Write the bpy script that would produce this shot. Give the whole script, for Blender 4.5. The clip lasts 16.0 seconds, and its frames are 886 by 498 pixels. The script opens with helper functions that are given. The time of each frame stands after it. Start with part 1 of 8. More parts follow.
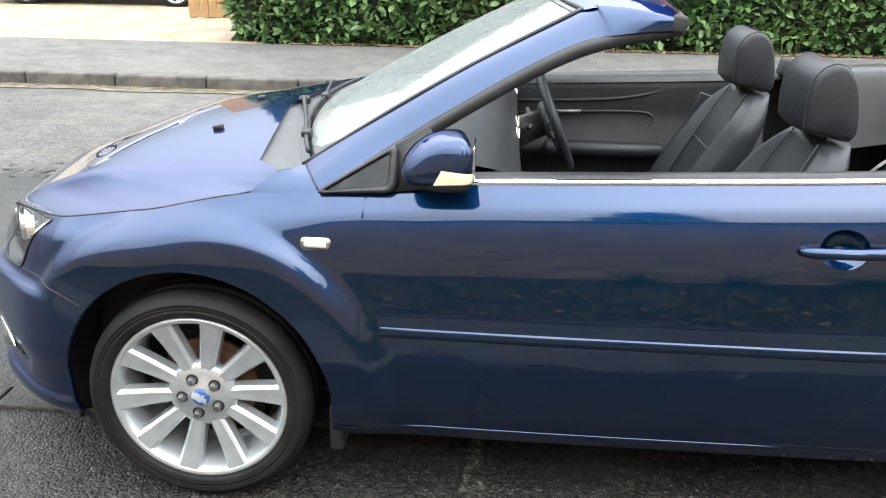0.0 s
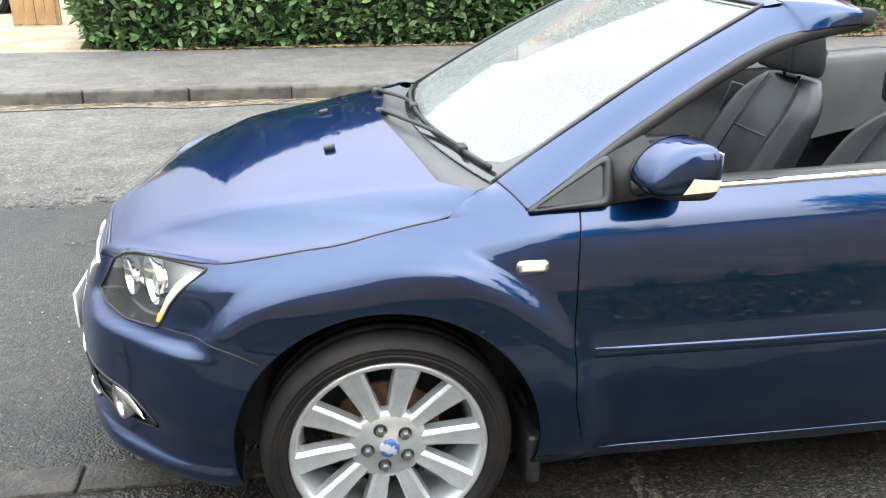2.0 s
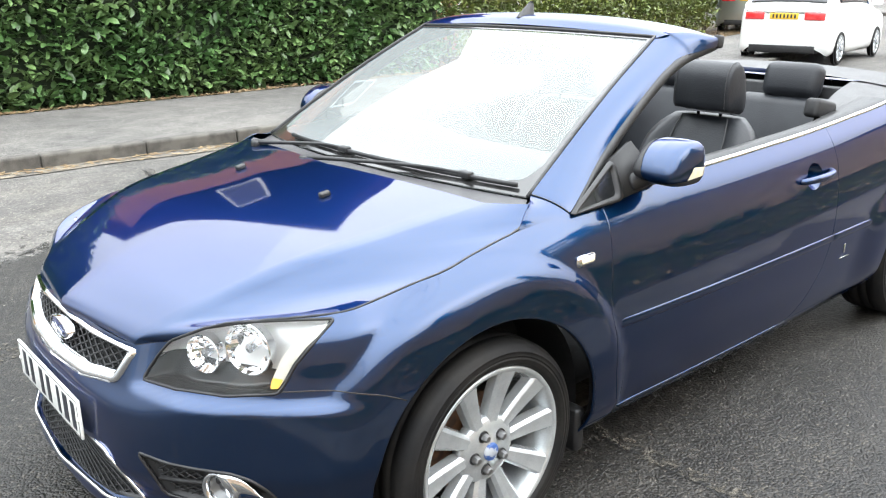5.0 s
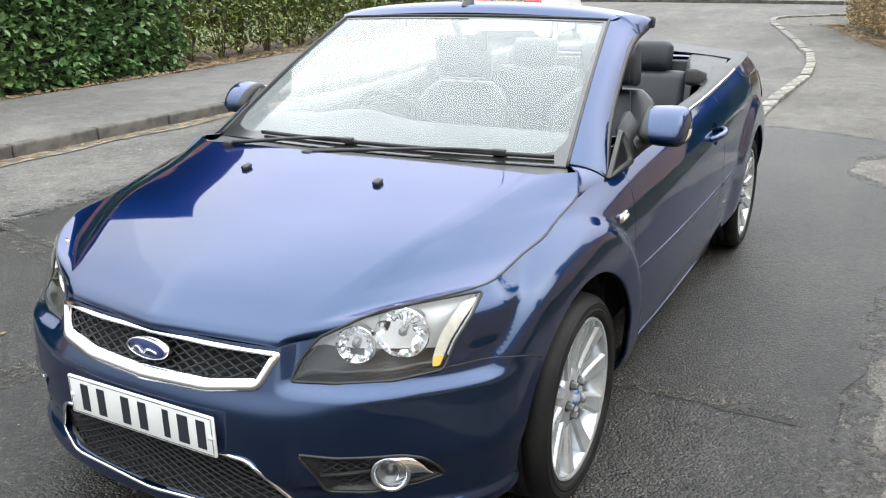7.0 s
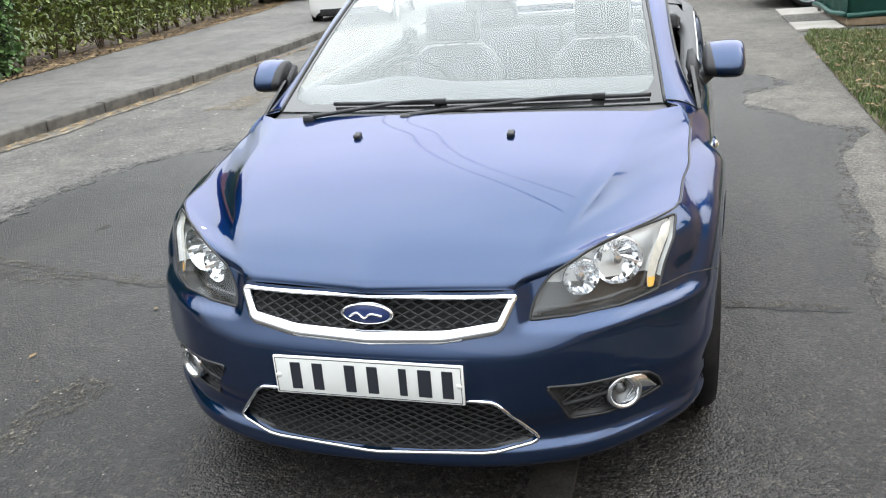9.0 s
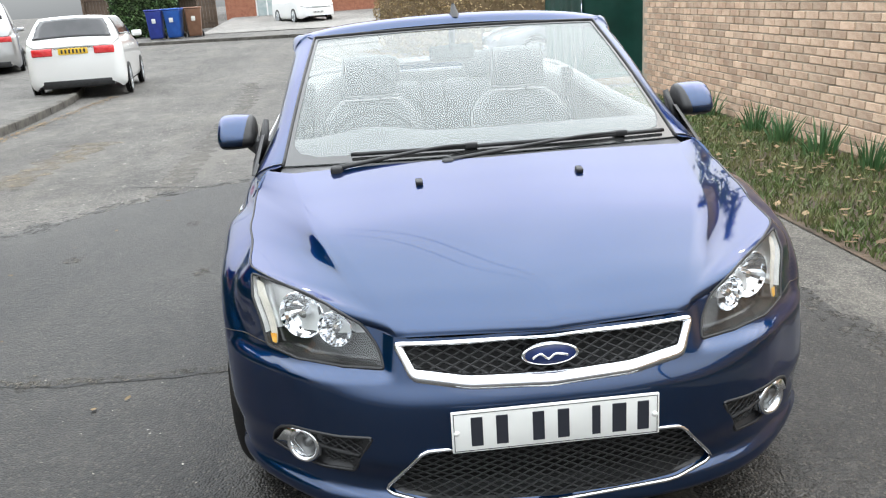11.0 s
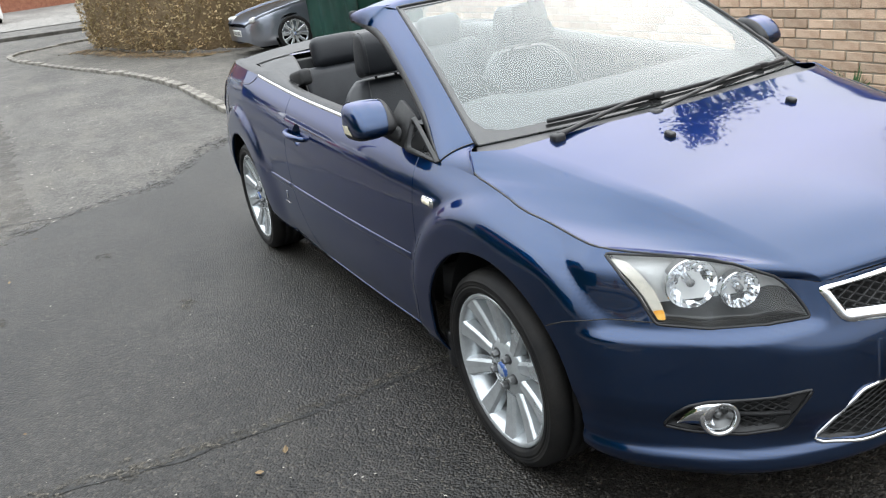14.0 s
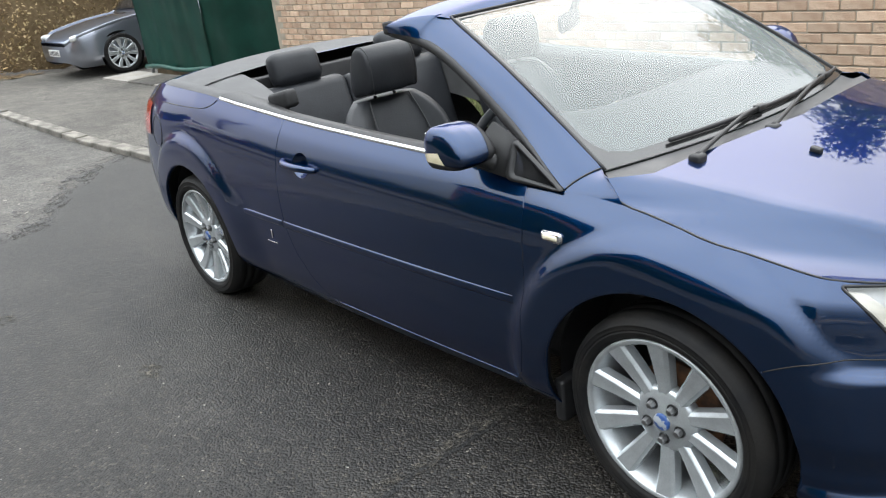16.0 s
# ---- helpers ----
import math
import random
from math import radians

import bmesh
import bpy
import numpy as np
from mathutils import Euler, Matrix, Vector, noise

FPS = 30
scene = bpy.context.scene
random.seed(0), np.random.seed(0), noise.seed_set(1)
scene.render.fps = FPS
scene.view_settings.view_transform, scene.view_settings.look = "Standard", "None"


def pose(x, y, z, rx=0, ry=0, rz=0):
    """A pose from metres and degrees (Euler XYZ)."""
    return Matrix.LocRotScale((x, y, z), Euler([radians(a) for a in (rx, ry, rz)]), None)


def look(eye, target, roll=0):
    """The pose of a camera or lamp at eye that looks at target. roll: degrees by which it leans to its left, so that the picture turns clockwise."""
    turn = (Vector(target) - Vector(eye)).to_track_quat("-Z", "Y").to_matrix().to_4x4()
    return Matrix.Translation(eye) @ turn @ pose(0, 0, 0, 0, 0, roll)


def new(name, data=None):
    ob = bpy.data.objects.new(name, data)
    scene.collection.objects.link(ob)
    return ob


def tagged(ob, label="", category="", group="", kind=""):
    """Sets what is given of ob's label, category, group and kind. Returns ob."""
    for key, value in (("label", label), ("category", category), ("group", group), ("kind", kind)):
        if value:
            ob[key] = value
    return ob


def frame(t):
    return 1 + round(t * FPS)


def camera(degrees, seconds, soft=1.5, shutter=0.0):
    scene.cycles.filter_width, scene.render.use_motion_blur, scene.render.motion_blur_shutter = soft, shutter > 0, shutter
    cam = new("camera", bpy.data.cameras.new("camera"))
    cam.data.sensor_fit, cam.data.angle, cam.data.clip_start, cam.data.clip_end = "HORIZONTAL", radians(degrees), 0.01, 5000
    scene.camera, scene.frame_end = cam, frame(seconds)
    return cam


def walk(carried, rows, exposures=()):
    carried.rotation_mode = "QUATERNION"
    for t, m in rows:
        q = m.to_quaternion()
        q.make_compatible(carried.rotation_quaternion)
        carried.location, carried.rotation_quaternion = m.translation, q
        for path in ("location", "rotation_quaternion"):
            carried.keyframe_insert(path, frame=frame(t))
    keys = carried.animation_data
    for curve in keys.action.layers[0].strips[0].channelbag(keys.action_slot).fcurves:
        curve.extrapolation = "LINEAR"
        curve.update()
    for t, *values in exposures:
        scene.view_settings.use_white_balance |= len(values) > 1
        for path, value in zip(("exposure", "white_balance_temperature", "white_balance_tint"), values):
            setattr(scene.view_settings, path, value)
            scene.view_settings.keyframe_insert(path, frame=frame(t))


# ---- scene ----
from mathutils.bvhtree import BVHTree
from mathutils.interpolate import poly_3d_calc

cam = camera(55.9, 16.0, soft=1.15)
PATH = [
    (0, (0.767, -2.733, 1.485), (0.645, -0.868, 0.773), 1.1),
    (0.5, (0.564, -2.691, 1.494), (0.554, -0.816, 0.798), 1.9),
    (1, (0.312, -2.685, 1.497), (0.582, -0.828, 0.805), 1.5),
    (1.5, (0.072, -2.635, 1.481), (0.361, -0.792, 0.758), 1.2),
    (2, (-0.157, -2.544, 1.482), (0.15, -0.703, 0.764), 0.4),
    (2.5, (-0.387, -2.477, 1.46), (0.263, -0.741, 0.708), 2.5),
    (3, (-0.564, -2.396, 1.456), (0.219, -0.73, 0.673), 1.2),
    (3.5, (-0.689, -2.316, 1.5), (0.089, -0.628, 0.761), -0.3),
    (3.7, (-0.75, -2.301, 1.488), (0.096, -0.633, 0.781), 0.3),
    (5.8, (-1.694, -2.021, 1.472), (-0.314, -0.707, 0.865), -2.0),
    (6, (-1.752, -1.945, 1.471), (-0.346, -0.666, 0.849), -1.8),
    (6.5, (-1.865, -1.731, 1.463), (-0.386, -0.538, 0.841), -1.7),
    (7, (-2.067, -1.553, 1.477), (-0.407, -0.631, 0.851), -1.0),
    (7.5, (-2.212, -1.372, 1.473), (-0.528, -0.503, 0.835), -2.8),
    (8, (-2.286, -1.169, 1.479), (-0.594, -0.316, 0.84), -4.7),
    (8.5, (-2.417, -0.957, 1.449), (-0.618, -0.366, 0.807), -2.5),
    (9, (-2.537, -0.737, 1.463), (-0.738, -0.197, 0.774), -4.6),
    (9.5, (-2.524, -0.472, 1.446), (-0.671, -0.021, 0.844), -4.1),
    (9.7, (-2.521, -0.372, 1.456), (-0.649, 0.008, 0.863), -3.5),
    (11.8, (-2.608, 0.855, 1.434), (-0.724, 0.538, 0.844), -5.1),
    (12, (-2.585, 0.967, 1.441), (-0.706, 0.634, 0.844), -5.3),
    (12.5, (-2.445, 1.215, 1.467), (-0.594, 0.779, 0.849), -6.5),
    (13, (-2.324, 1.48, 1.487), (-0.508, 0.929, 0.857), -6.5),
    (13.5, (-2.195, 1.712, 1.522), (-0.453, 0.993, 0.854), -7.5),
    (14, (-1.945, 1.877, 1.52), (-0.242, 1.087, 0.831), -8.1),
    (14.5, (-1.739, 2.043, 1.538), (-0.14, 1.071, 0.831), -6.6),
    (15, (-1.569, 2.228, 1.573), (-0.072, 1.108, 0.863), -6.9),
    (15.5, (-1.365, 2.335, 1.561), (0.104, 1.172, 0.864), -6.8),
    (16, (-1.131, 2.412, 1.572), (0.325, 1.237, 0.864), -7.0),
]
EXPOSURE = [(0.0, 2.12), (2.0, 2.12), (3.5, 2.2), (6.2, 2.2), (7.0, 1.68), (8.0, 1.54), (9.5, 1.58), (12.0, 1.47), (14.0, 1.36), (16.0, 1.4)]
walk(cam, [(t, look(eye, target, roll)) for t, eye, target, roll in PATH], EXPOSURE)

# ---- world, sun, exposure ----

world = bpy.data.worlds.new("overcast_sky")
scene.world = world
world.use_nodes = True
wn, wl = world.node_tree.nodes, world.node_tree.links
wn.clear()
sky = wn.new("ShaderNodeTexSky")
sky.sky_type, sky.sun_disc = "NISHITA", False
sky.sun_elevation, sky.sun_rotation = radians(45), radians(151)
sky.air_density, sky.dust_density, sky.ozone_density = 1.0, 4.0, 1.0
coord = wn.new("ShaderNodeTexCoord")
clouds = wn.new("ShaderNodeTexNoise")
clouds.inputs["Scale"].default_value, clouds.inputs["Detail"].default_value, clouds.inputs["Roughness"].default_value = 2.2, 5.0, 0.55
wl.new(coord.outputs["Generated"], clouds.inputs["Vector"])
cloud_tone = wn.new("ShaderNodeValToRGB")
cloud_tone.color_ramp.elements[0].position, cloud_tone.color_ramp.elements[0].color = 0.32, (8.9, 9.5, 10.0, 1)
cloud_tone.color_ramp.elements[1].position, cloud_tone.color_ramp.elements[1].color = 0.68, (10.75, 11.4, 11.8, 1)
wl.new(clouds.outputs["Fac"], cloud_tone.inputs["Fac"])
veil = wn.new("ShaderNodeMix")
veil.data_type = "RGBA"
veil.inputs["Factor"].default_value = 0.85
wl.new(sky.outputs["Color"], veil.inputs["A"])
side = wn.new("ShaderNodeVectorMath")
side.operation = "DOT_PRODUCT"
side.inputs[1].default_value = (0.3, 0.12, 0.94)
wl.new(coord.outputs["Generated"], side.inputs[0])
swell = wn.new("ShaderNodeMapRange")
swell.inputs["From Min"].default_value, swell.inputs["From Max"].default_value = -1.0, 1.0
swell.inputs["To Min"].default_value, swell.inputs["To Max"].default_value = 0.35, 1.22
wl.new(side.outputs["Value"], swell.inputs["Value"])
lit_clouds = wn.new("ShaderNodeVectorMath")
lit_clouds.operation = "SCALE"
wl.new(cloud_tone.outputs["Color"], lit_clouds.inputs[0])
split = wn.new("ShaderNodeSeparateXYZ")
wl.new(coord.outputs["Generated"], split.inputs["Vector"])
height = wn.new("ShaderNodeMapRange")
height.inputs["From Min"].default_value, height.inputs["From Max"].default_value = 0.0, 0.65
height.inputs["To Min"].default_value, height.inputs["To Max"].default_value = 0.14, 1.19
wl.new(split.outputs["Z"], height.inputs["Value"])
thick = wn.new("ShaderNodeMath")
thick.operation = "MULTIPLY"
wl.new(swell.outputs["Result"], thick.inputs[0])
wl.new(height.outputs["Result"], thick.inputs[1])
wl.new(thick.outputs[0], lit_clouds.inputs["Scale"])
wl.new(lit_clouds.outputs["Vector"], veil.inputs["B"])
background = wn.new("ShaderNodeBackground")
background.inputs["Strength"].default_value = 0.1
wl.new(veil.outputs["Result"], background.inputs["Color"])
wl.new(background.outputs["Background"], wn.new("ShaderNodeOutputWorld").inputs["Surface"])
sun = new("sun", bpy.data.lights.new("sun", "SUN"))
sun.data.energy, sun.data.angle, sun.data.color = 0.5, radians(180), (1.0, 0.985, 0.96)
sun.matrix_world = look((5, -9, 10.5), (0, 0, 0))


# ---- materials ----
def material(name, color, rough=0.5, metal=0.0, second=None, scale=8.0, mix=(0.4, 0.6), fine=0.0, fine_scale=150.0, bump=0.0, bump_scale=60.0, coat=0.0, spec=0.5, by_object=0.0, by_island=0.0, detail=4.0, flat_z=False):
    """A surface with blotches between two colours, fine grain, relief and gloss."""
    m = bpy.data.materials.new(name)
    m.use_nodes = True
    nodes, links = m.node_tree.nodes, m.node_tree.links
    b = nodes["Principled BSDF"]
    b.inputs["Roughness"].default_value, b.inputs["Metallic"].default_value = rough, metal
    b.inputs["Specular IOR Level"].default_value = spec
    b.inputs["Coat Weight"].default_value, b.inputs["Coat Roughness"].default_value = coat, 0.02
    place = nodes.new("ShaderNodeTexCoord").outputs["Object"]
    tone = nodes.new("ShaderNodeMix")
    tone.data_type = "RGBA"
    tone.inputs["A"].default_value, tone.inputs["B"].default_value = (*color, 1), (*(second or color), 1)
    n = nodes.new("ShaderNodeTexNoise")
    n.inputs["Scale"].default_value, n.inputs["Detail"].default_value = scale, detail
    links.new(place, n.inputs["Vector"])
    r = nodes.new("ShaderNodeMapRange")
    r.inputs["From Min"].default_value, r.inputs["From Max"].default_value = mix
    links.new(n.outputs["Fac"], r.inputs["Value"])
    links.new(r.outputs["Result"], tone.inputs["Factor"])
    out = tone.outputs["Result"]
    if fine or by_object or by_island:
        hsv = nodes.new("ShaderNodeHueSaturation")
        links.new(out, hsv.inputs["Color"])
        total = None
        terms = []
        if fine:
            f = nodes.new("ShaderNodeTexNoise")
            f.inputs["Scale"].default_value, f.inputs["Detail"].default_value = fine_scale, 3.0
            links.new(place, f.inputs["Vector"])
            crisp = nodes.new("ShaderNodeMapRange")
            crisp.inputs["From Min"].default_value, crisp.inputs["From Max"].default_value = 0.34, 0.66
            links.new(f.outputs["Fac"], crisp.inputs["Value"])
            terms.append((crisp.outputs["Result"], fine * 3))
        if by_object:
            terms.append((nodes.new("ShaderNodeObjectInfo").outputs["Random"], by_object))
        if by_island:
            terms.append((nodes.new("ShaderNodeNewGeometry").outputs["Random Per Island"], by_island))
        value = 1.0
        for socket, amount in terms:
            k = nodes.new("ShaderNodeMath")
            k.operation = "MULTIPLY_ADD"
            links.new(socket, k.inputs[0])
            k.inputs[1].default_value = amount
            if total is None:
                k.inputs[2].default_value = value - sum(a for _, a in terms) / 2
            else:
                links.new(total, k.inputs[2])
            total = k.outputs[0]
        links.new(total, hsv.inputs["Value"])
        out = hsv.outputs["Color"]
    links.new(out, b.inputs["Base Color"])
    if bump:
        h = nodes.new("ShaderNodeTexNoise")
        h.inputs["Scale"].default_value, h.inputs["Detail"].default_value = bump_scale, 4.0
        links.new(place, h.inputs["Vector"])
        bp = nodes.new("ShaderNodeBump")
        bp.inputs["Strength"].default_value, bp.inputs["Distance"].default_value = min(1.0, bump), 0.01
        links.new(h.outputs["Fac"], bp.inputs["Height"])
        links.new(bp.outputs["Normal"], b.inputs["Normal"])
    return m


def car_paint(name, color, flake):
    """Metallic paint under clear lacquer, with a little orange peel and dust."""
    m = material(name, color, rough=0.3, metal=0.88, second=flake, scale=3.0, mix=(0.2, 0.8), coat=1.0, spec=0.2)
    nodes, links = m.node_tree.nodes, m.node_tree.links
    b = nodes["Principled BSDF"]
    b.inputs["Coat IOR"].default_value = 1.62
    b.inputs["Specular Tint"].default_value = (0.25, 0.42, 0.8, 1)
    place = nodes.new("ShaderNodeTexCoord").outputs["Object"]
    n = nodes.new("ShaderNodeTexNoise")
    n.inputs["Scale"].default_value, n.inputs["Detail"].default_value = 2.5, 6.0
    links.new(place, n.inputs["Vector"])
    r = nodes.new("ShaderNodeMapRange")
    r.inputs["From Min"].default_value, r.inputs["From Max"].default_value = 0.35, 0.75
    r.inputs["To Min"].default_value, r.inputs["To Max"].default_value = 0.015, 0.06
    links.new(n.outputs["Fac"], r.inputs["Value"])
    links.new(r.outputs["Result"], b.inputs["Coat Roughness"])
    return m


def asphalt(name, dark, light, dust, stone=110.0, rough=0.85, spec=0.4, smear=0.4, relief=0.7, grain=0.75):
    """Rolled asphalt: packed stones of uneven tone, a few pale ones, stains and dusty smears."""
    m = material(name, dark, rough=rough, second=light, scale=0.55, mix=(0.38, 0.62), spec=spec, detail=7.0)
    nodes, links = m.node_tree.nodes, m.node_tree.links
    b = nodes["Principled BSDF"]
    base = b.inputs["Base Color"].links[0].from_socket
    place = nodes.new("ShaderNodeTexCoord").outputs["Object"]

    def node(kind, **settings):
        n = nodes.new(kind)
        for key, value in settings.items():
            n.inputs[key.replace("_", " ")].default_value = value
        return n

    def ramp(socket, lo, hi, a, c):
        r = node("ShaderNodeMapRange", From_Min=lo, From_Max=hi, To_Min=a, To_Max=c)
        links.new(socket, r.inputs["Value"])
        return r.outputs["Result"]

    def blend(x, y, factor):
        k = nodes.new("ShaderNodeMix")
        k.data_type = "RGBA"
        links.new(x, k.inputs["A"])
        if isinstance(y, tuple):
            k.inputs["B"].default_value = (*y, 1)
        else:
            links.new(y, k.inputs["B"])
        links.new(factor, k.inputs["Factor"])
        return k.outputs["Result"]

    def times(x, y):
        k = nodes.new("ShaderNodeMath")
        k.operation = "MULTIPLY"
        links.new(x, k.inputs[0])
        links.new(y, k.inputs[1])
        return k.outputs[0]

    cells = node("ShaderNodeTexVoronoi", Scale=stone)
    links.new(place, cells.inputs["Vector"])
    pick = nodes.new("ShaderNodeSeparateColor")
    links.new(cells.outputs["Color"], pick.inputs["Color"])
    clumps = node("ShaderNodeTexVoronoi", Scale=stone * 0.36)
    links.new(place, clumps.inputs["Vector"])
    clump_pick = nodes.new("ShaderNodeSeparateColor")
    links.new(clumps.outputs["Color"], clump_pick.inputs["Color"])
    stains = node("ShaderNodeTexNoise", Scale=4.5, Detail=8.0, Roughness=0.65)
    links.new(place, stains.inputs["Vector"])
    streak = nodes.new("ShaderNodeMapping")
    streak.inputs["Scale"].default_value = (0.35, 1.3, 1)
    links.new(place, streak.inputs["Vector"])
    smears = node("ShaderNodeTexNoise", Scale=1.6, Detail=8.0, Roughness=0.6)
    links.new(streak.outputs["Vector"], smears.inputs["Vector"])
    tone = times(ramp(pick.outputs[0], 0.0, 1.0, 1 - grain, 1 + grain), ramp(stains.outputs["Fac"], 0.3, 0.7, 0.7, 1.3))
    tone = times(tone, ramp(clump_pick.outputs[0], 0.0, 1.0, 1 - grain * 0.45, 1 + grain * 0.45))
    hsv = nodes.new("ShaderNodeHueSaturation")
    links.new(base, hsv.inputs["Color"])
    links.new(tone, hsv.inputs["Value"])
    dusty = blend(hsv.outputs["Color"], dust, times(ramp(smears.outputs["Fac"], 0.5, 0.72, 0.0, smear), ramp(pick.outputs[1], 0.0, 1.0, 0.3, 1.0)))
    flecks = blend(dusty, tuple(min(0.6, 1.6 * c) for c in dust), ramp(pick.outputs[2], 0.93, 0.95, 0.0, 0.55))
    links.new(flecks, b.inputs["Base Color"])
    height = nodes.new("ShaderNodeMath")
    height.operation = "MULTIPLY_ADD"
    links.new(cells.outputs["Distance"], height.inputs[0])
    height.inputs[1].default_value = -0.8
    links.new(stains.outputs["Fac"], height.inputs[2])
    bump = node("ShaderNodeBump", Strength=relief, Distance=0.008)
    links.new(height.outputs[0], bump.inputs["Height"])
    links.new(bump.outputs["Normal"], b.inputs["Normal"])
    return m


def broken_up(m, scale=22.0, lo=0.48, hi=0.6):
    """Lets the surface beneath show through in ragged patches, as thin dust and damp edges do."""
    nodes, links = m.node_tree.nodes, m.node_tree.links
    n, r = nodes.new("ShaderNodeTexNoise"), nodes.new("ShaderNodeMapRange")
    n.inputs["Scale"].default_value, n.inputs["Detail"].default_value, n.inputs["Roughness"].default_value = scale, 8.0, 0.7
    links.new(nodes.new("ShaderNodeTexCoord").outputs["Object"], n.inputs["Vector"])
    r.inputs["From Min"].default_value, r.inputs["From Max"].default_value = lo, hi
    links.new(n.outputs["Fac"], r.inputs["Value"])
    mix, clear = nodes.new("ShaderNodeMixShader"), nodes.new("ShaderNodeBsdfTransparent")
    links.new(r.outputs["Result"], mix.inputs["Fac"])
    links.new(clear.outputs["BSDF"], mix.inputs[1])
    links.new(nodes["Principled BSDF"].outputs["BSDF"], mix.inputs[2])
    links.new(mix.outputs["Shader"], nodes["Material Output"].inputs["Surface"])
    return m


def glass(name, tint=(0.92, 0.97, 0.95), rough=0.0, base=0.07, dust=0.0, rise_to=0.62):
    m = bpy.data.materials.new(name)
    m.use_nodes = True
    nodes, links = m.node_tree.nodes, m.node_tree.links
    nodes.clear()
    face = nodes.new("ShaderNodeLayerWeight")
    face.inputs["Blend"].default_value = 0.5
    power, fres = nodes.new("ShaderNodeMath"), nodes.new("ShaderNodeMath")
    power.operation, fres.operation = "POWER", "MULTIPLY_ADD"
    power.inputs[1].default_value, fres.inputs[1].default_value, fres.inputs[2].default_value = 3.5, rise_to, base
    links.new(face.outputs["Facing"], power.inputs[0])
    links.new(power.outputs[0], fres.inputs[0])
    clear, shine, mixed = nodes.new("ShaderNodeBsdfTransparent"), nodes.new("ShaderNodeBsdfGlossy"), nodes.new("ShaderNodeMixShader")
    clear.inputs["Color"].default_value = (*tint, 1)
    shine.inputs["Roughness"].default_value = rough
    links.new(fres.outputs[0], mixed.inputs["Fac"])
    links.new(clear.outputs["BSDF"], mixed.inputs[1])
    links.new(shine.outputs["BSDF"], mixed.inputs[2])
    # pale diffuse film: some dust, and a painted stand-in for milky sky reflection
    film, over = nodes.new("ShaderNodeBsdfDiffuse"), nodes.new("ShaderNodeMixShader")
    film.inputs["Color"].default_value = (0.68, 0.73, 0.72, 1)
    over.inputs["Fac"].default_value = dust
    links.new(mixed.outputs["Shader"], over.inputs[1])
    links.new(film.outputs["BSDF"], over.inputs[2])
    links.new(over.outputs["Shader"], nodes.new("ShaderNodeOutputMaterial").inputs["Surface"])
    return m


BLUE = car_paint("blue_metallic_paint", (0.001, 0.0202, 0.071), (0.0013, 0.0239, 0.083))
BLACK = material("black_plastic", (0.012, 0.012, 0.013), rough=0.45, second=(0.02, 0.02, 0.021), scale=20, bump=0.08, bump_scale=400)
TRIM = material("grey_black_trim", (0.013, 0.013, 0.0135), rough=0.6, second=(0.02, 0.02, 0.021), scale=12, bump=0.15, bump_scale=500)
RUBBER = material("tyre_rubber", (0.008, 0.008, 0.0085), rough=0.62, spec=0.22, second=(0.015, 0.014, 0.013), scale=9, fine=0.1)
CHROME = material("chrome", (0.85, 0.86, 0.88), rough=0.06, metal=1.0)
ALLOY = material("silver_alloy", (0.6, 0.635, 0.65), rough=0.26, metal=0.65, second=(0.46, 0.48, 0.49), scale=14, mix=(0.4, 0.75), fine=0.05, fine_scale=300)
NUT = material("dull_steel", (0.2, 0.2, 0.2), rough=0.35, metal=0.8)
RUST = material("rusty_iron", (0.16, 0.07, 0.03), rough=0.8, second=(0.07, 0.035, 0.02), scale=30)
TONNEAU = material("grey_moulded_trim", (0.06, 0.06, 0.061), rough=0.6, second=(0.075, 0.075, 0.076), scale=9, bump=0.15, bump_scale=400)
LEATHER = material("black_leather", (0.0135, 0.0148, 0.018), rough=0.42, spec=0.4, second=(0.019, 0.0208, 0.0245), scale=9, bump=0.12, bump_scale=160)
GLASS = glass("dust_and_sheen_windscreen_glass", (0.86, 0.9, 0.885), base=0.02, dust=0.19, rise_to=0.86)
LENS = glass("headlight_lens", (0.97, 0.98, 0.98), base=0.07)
ASPHALT = asphalt("old_asphalt", (0.075, 0.071, 0.066), (0.108, 0.102, 0.094), (0.17, 0.155, 0.13), stone=110, smear=0.62, grain=0.34)
WET = asphalt("damp_asphalt", (0.0098, 0.0088, 0.0078), (0.025, 0.0228, 0.0202), (0.066, 0.059, 0.048), stone=112, rough=0.5, spec=0.42, smear=0.42, relief=0.85)
PAVE = asphalt("pavement_asphalt", (0.1, 0.096, 0.09), (0.135, 0.128, 0.118), (0.17, 0.16, 0.14), stone=160, smear=0.4, grain=0.4)
KERB = material("kerb_concrete", (0.055, 0.05, 0.043), rough=0.85, second=(0.105, 0.097, 0.083), scale=6, fine=0.12, bump=0.3, bump_scale=90, by_object=0.2)
LEAF = material("laurel_leaf", (0.062, 0.13, 0.04), rough=0.35, second=(0.125, 0.2, 0.072), scale=2.0, by_island=0.7)
SOIL = material("soil", (0.06, 0.045, 0.03), rough=0.95, second=(0.1, 0.07, 0.045), scale=6, fine=0.2, bump=0.8, bump_scale=40)
GRASS = material("grass_blade", (0.075, 0.115, 0.03), rough=0.6, second=(0.14, 0.15, 0.055), scale=3, by_island=0.6)
BRICK = material("buff_brick", (0.46, 0.312, 0.218), rough=0.85, second=(0.55, 0.405, 0.295), scale=9, fine=0.12, bump=0.3, bump_scale=80, by_object=0.45)
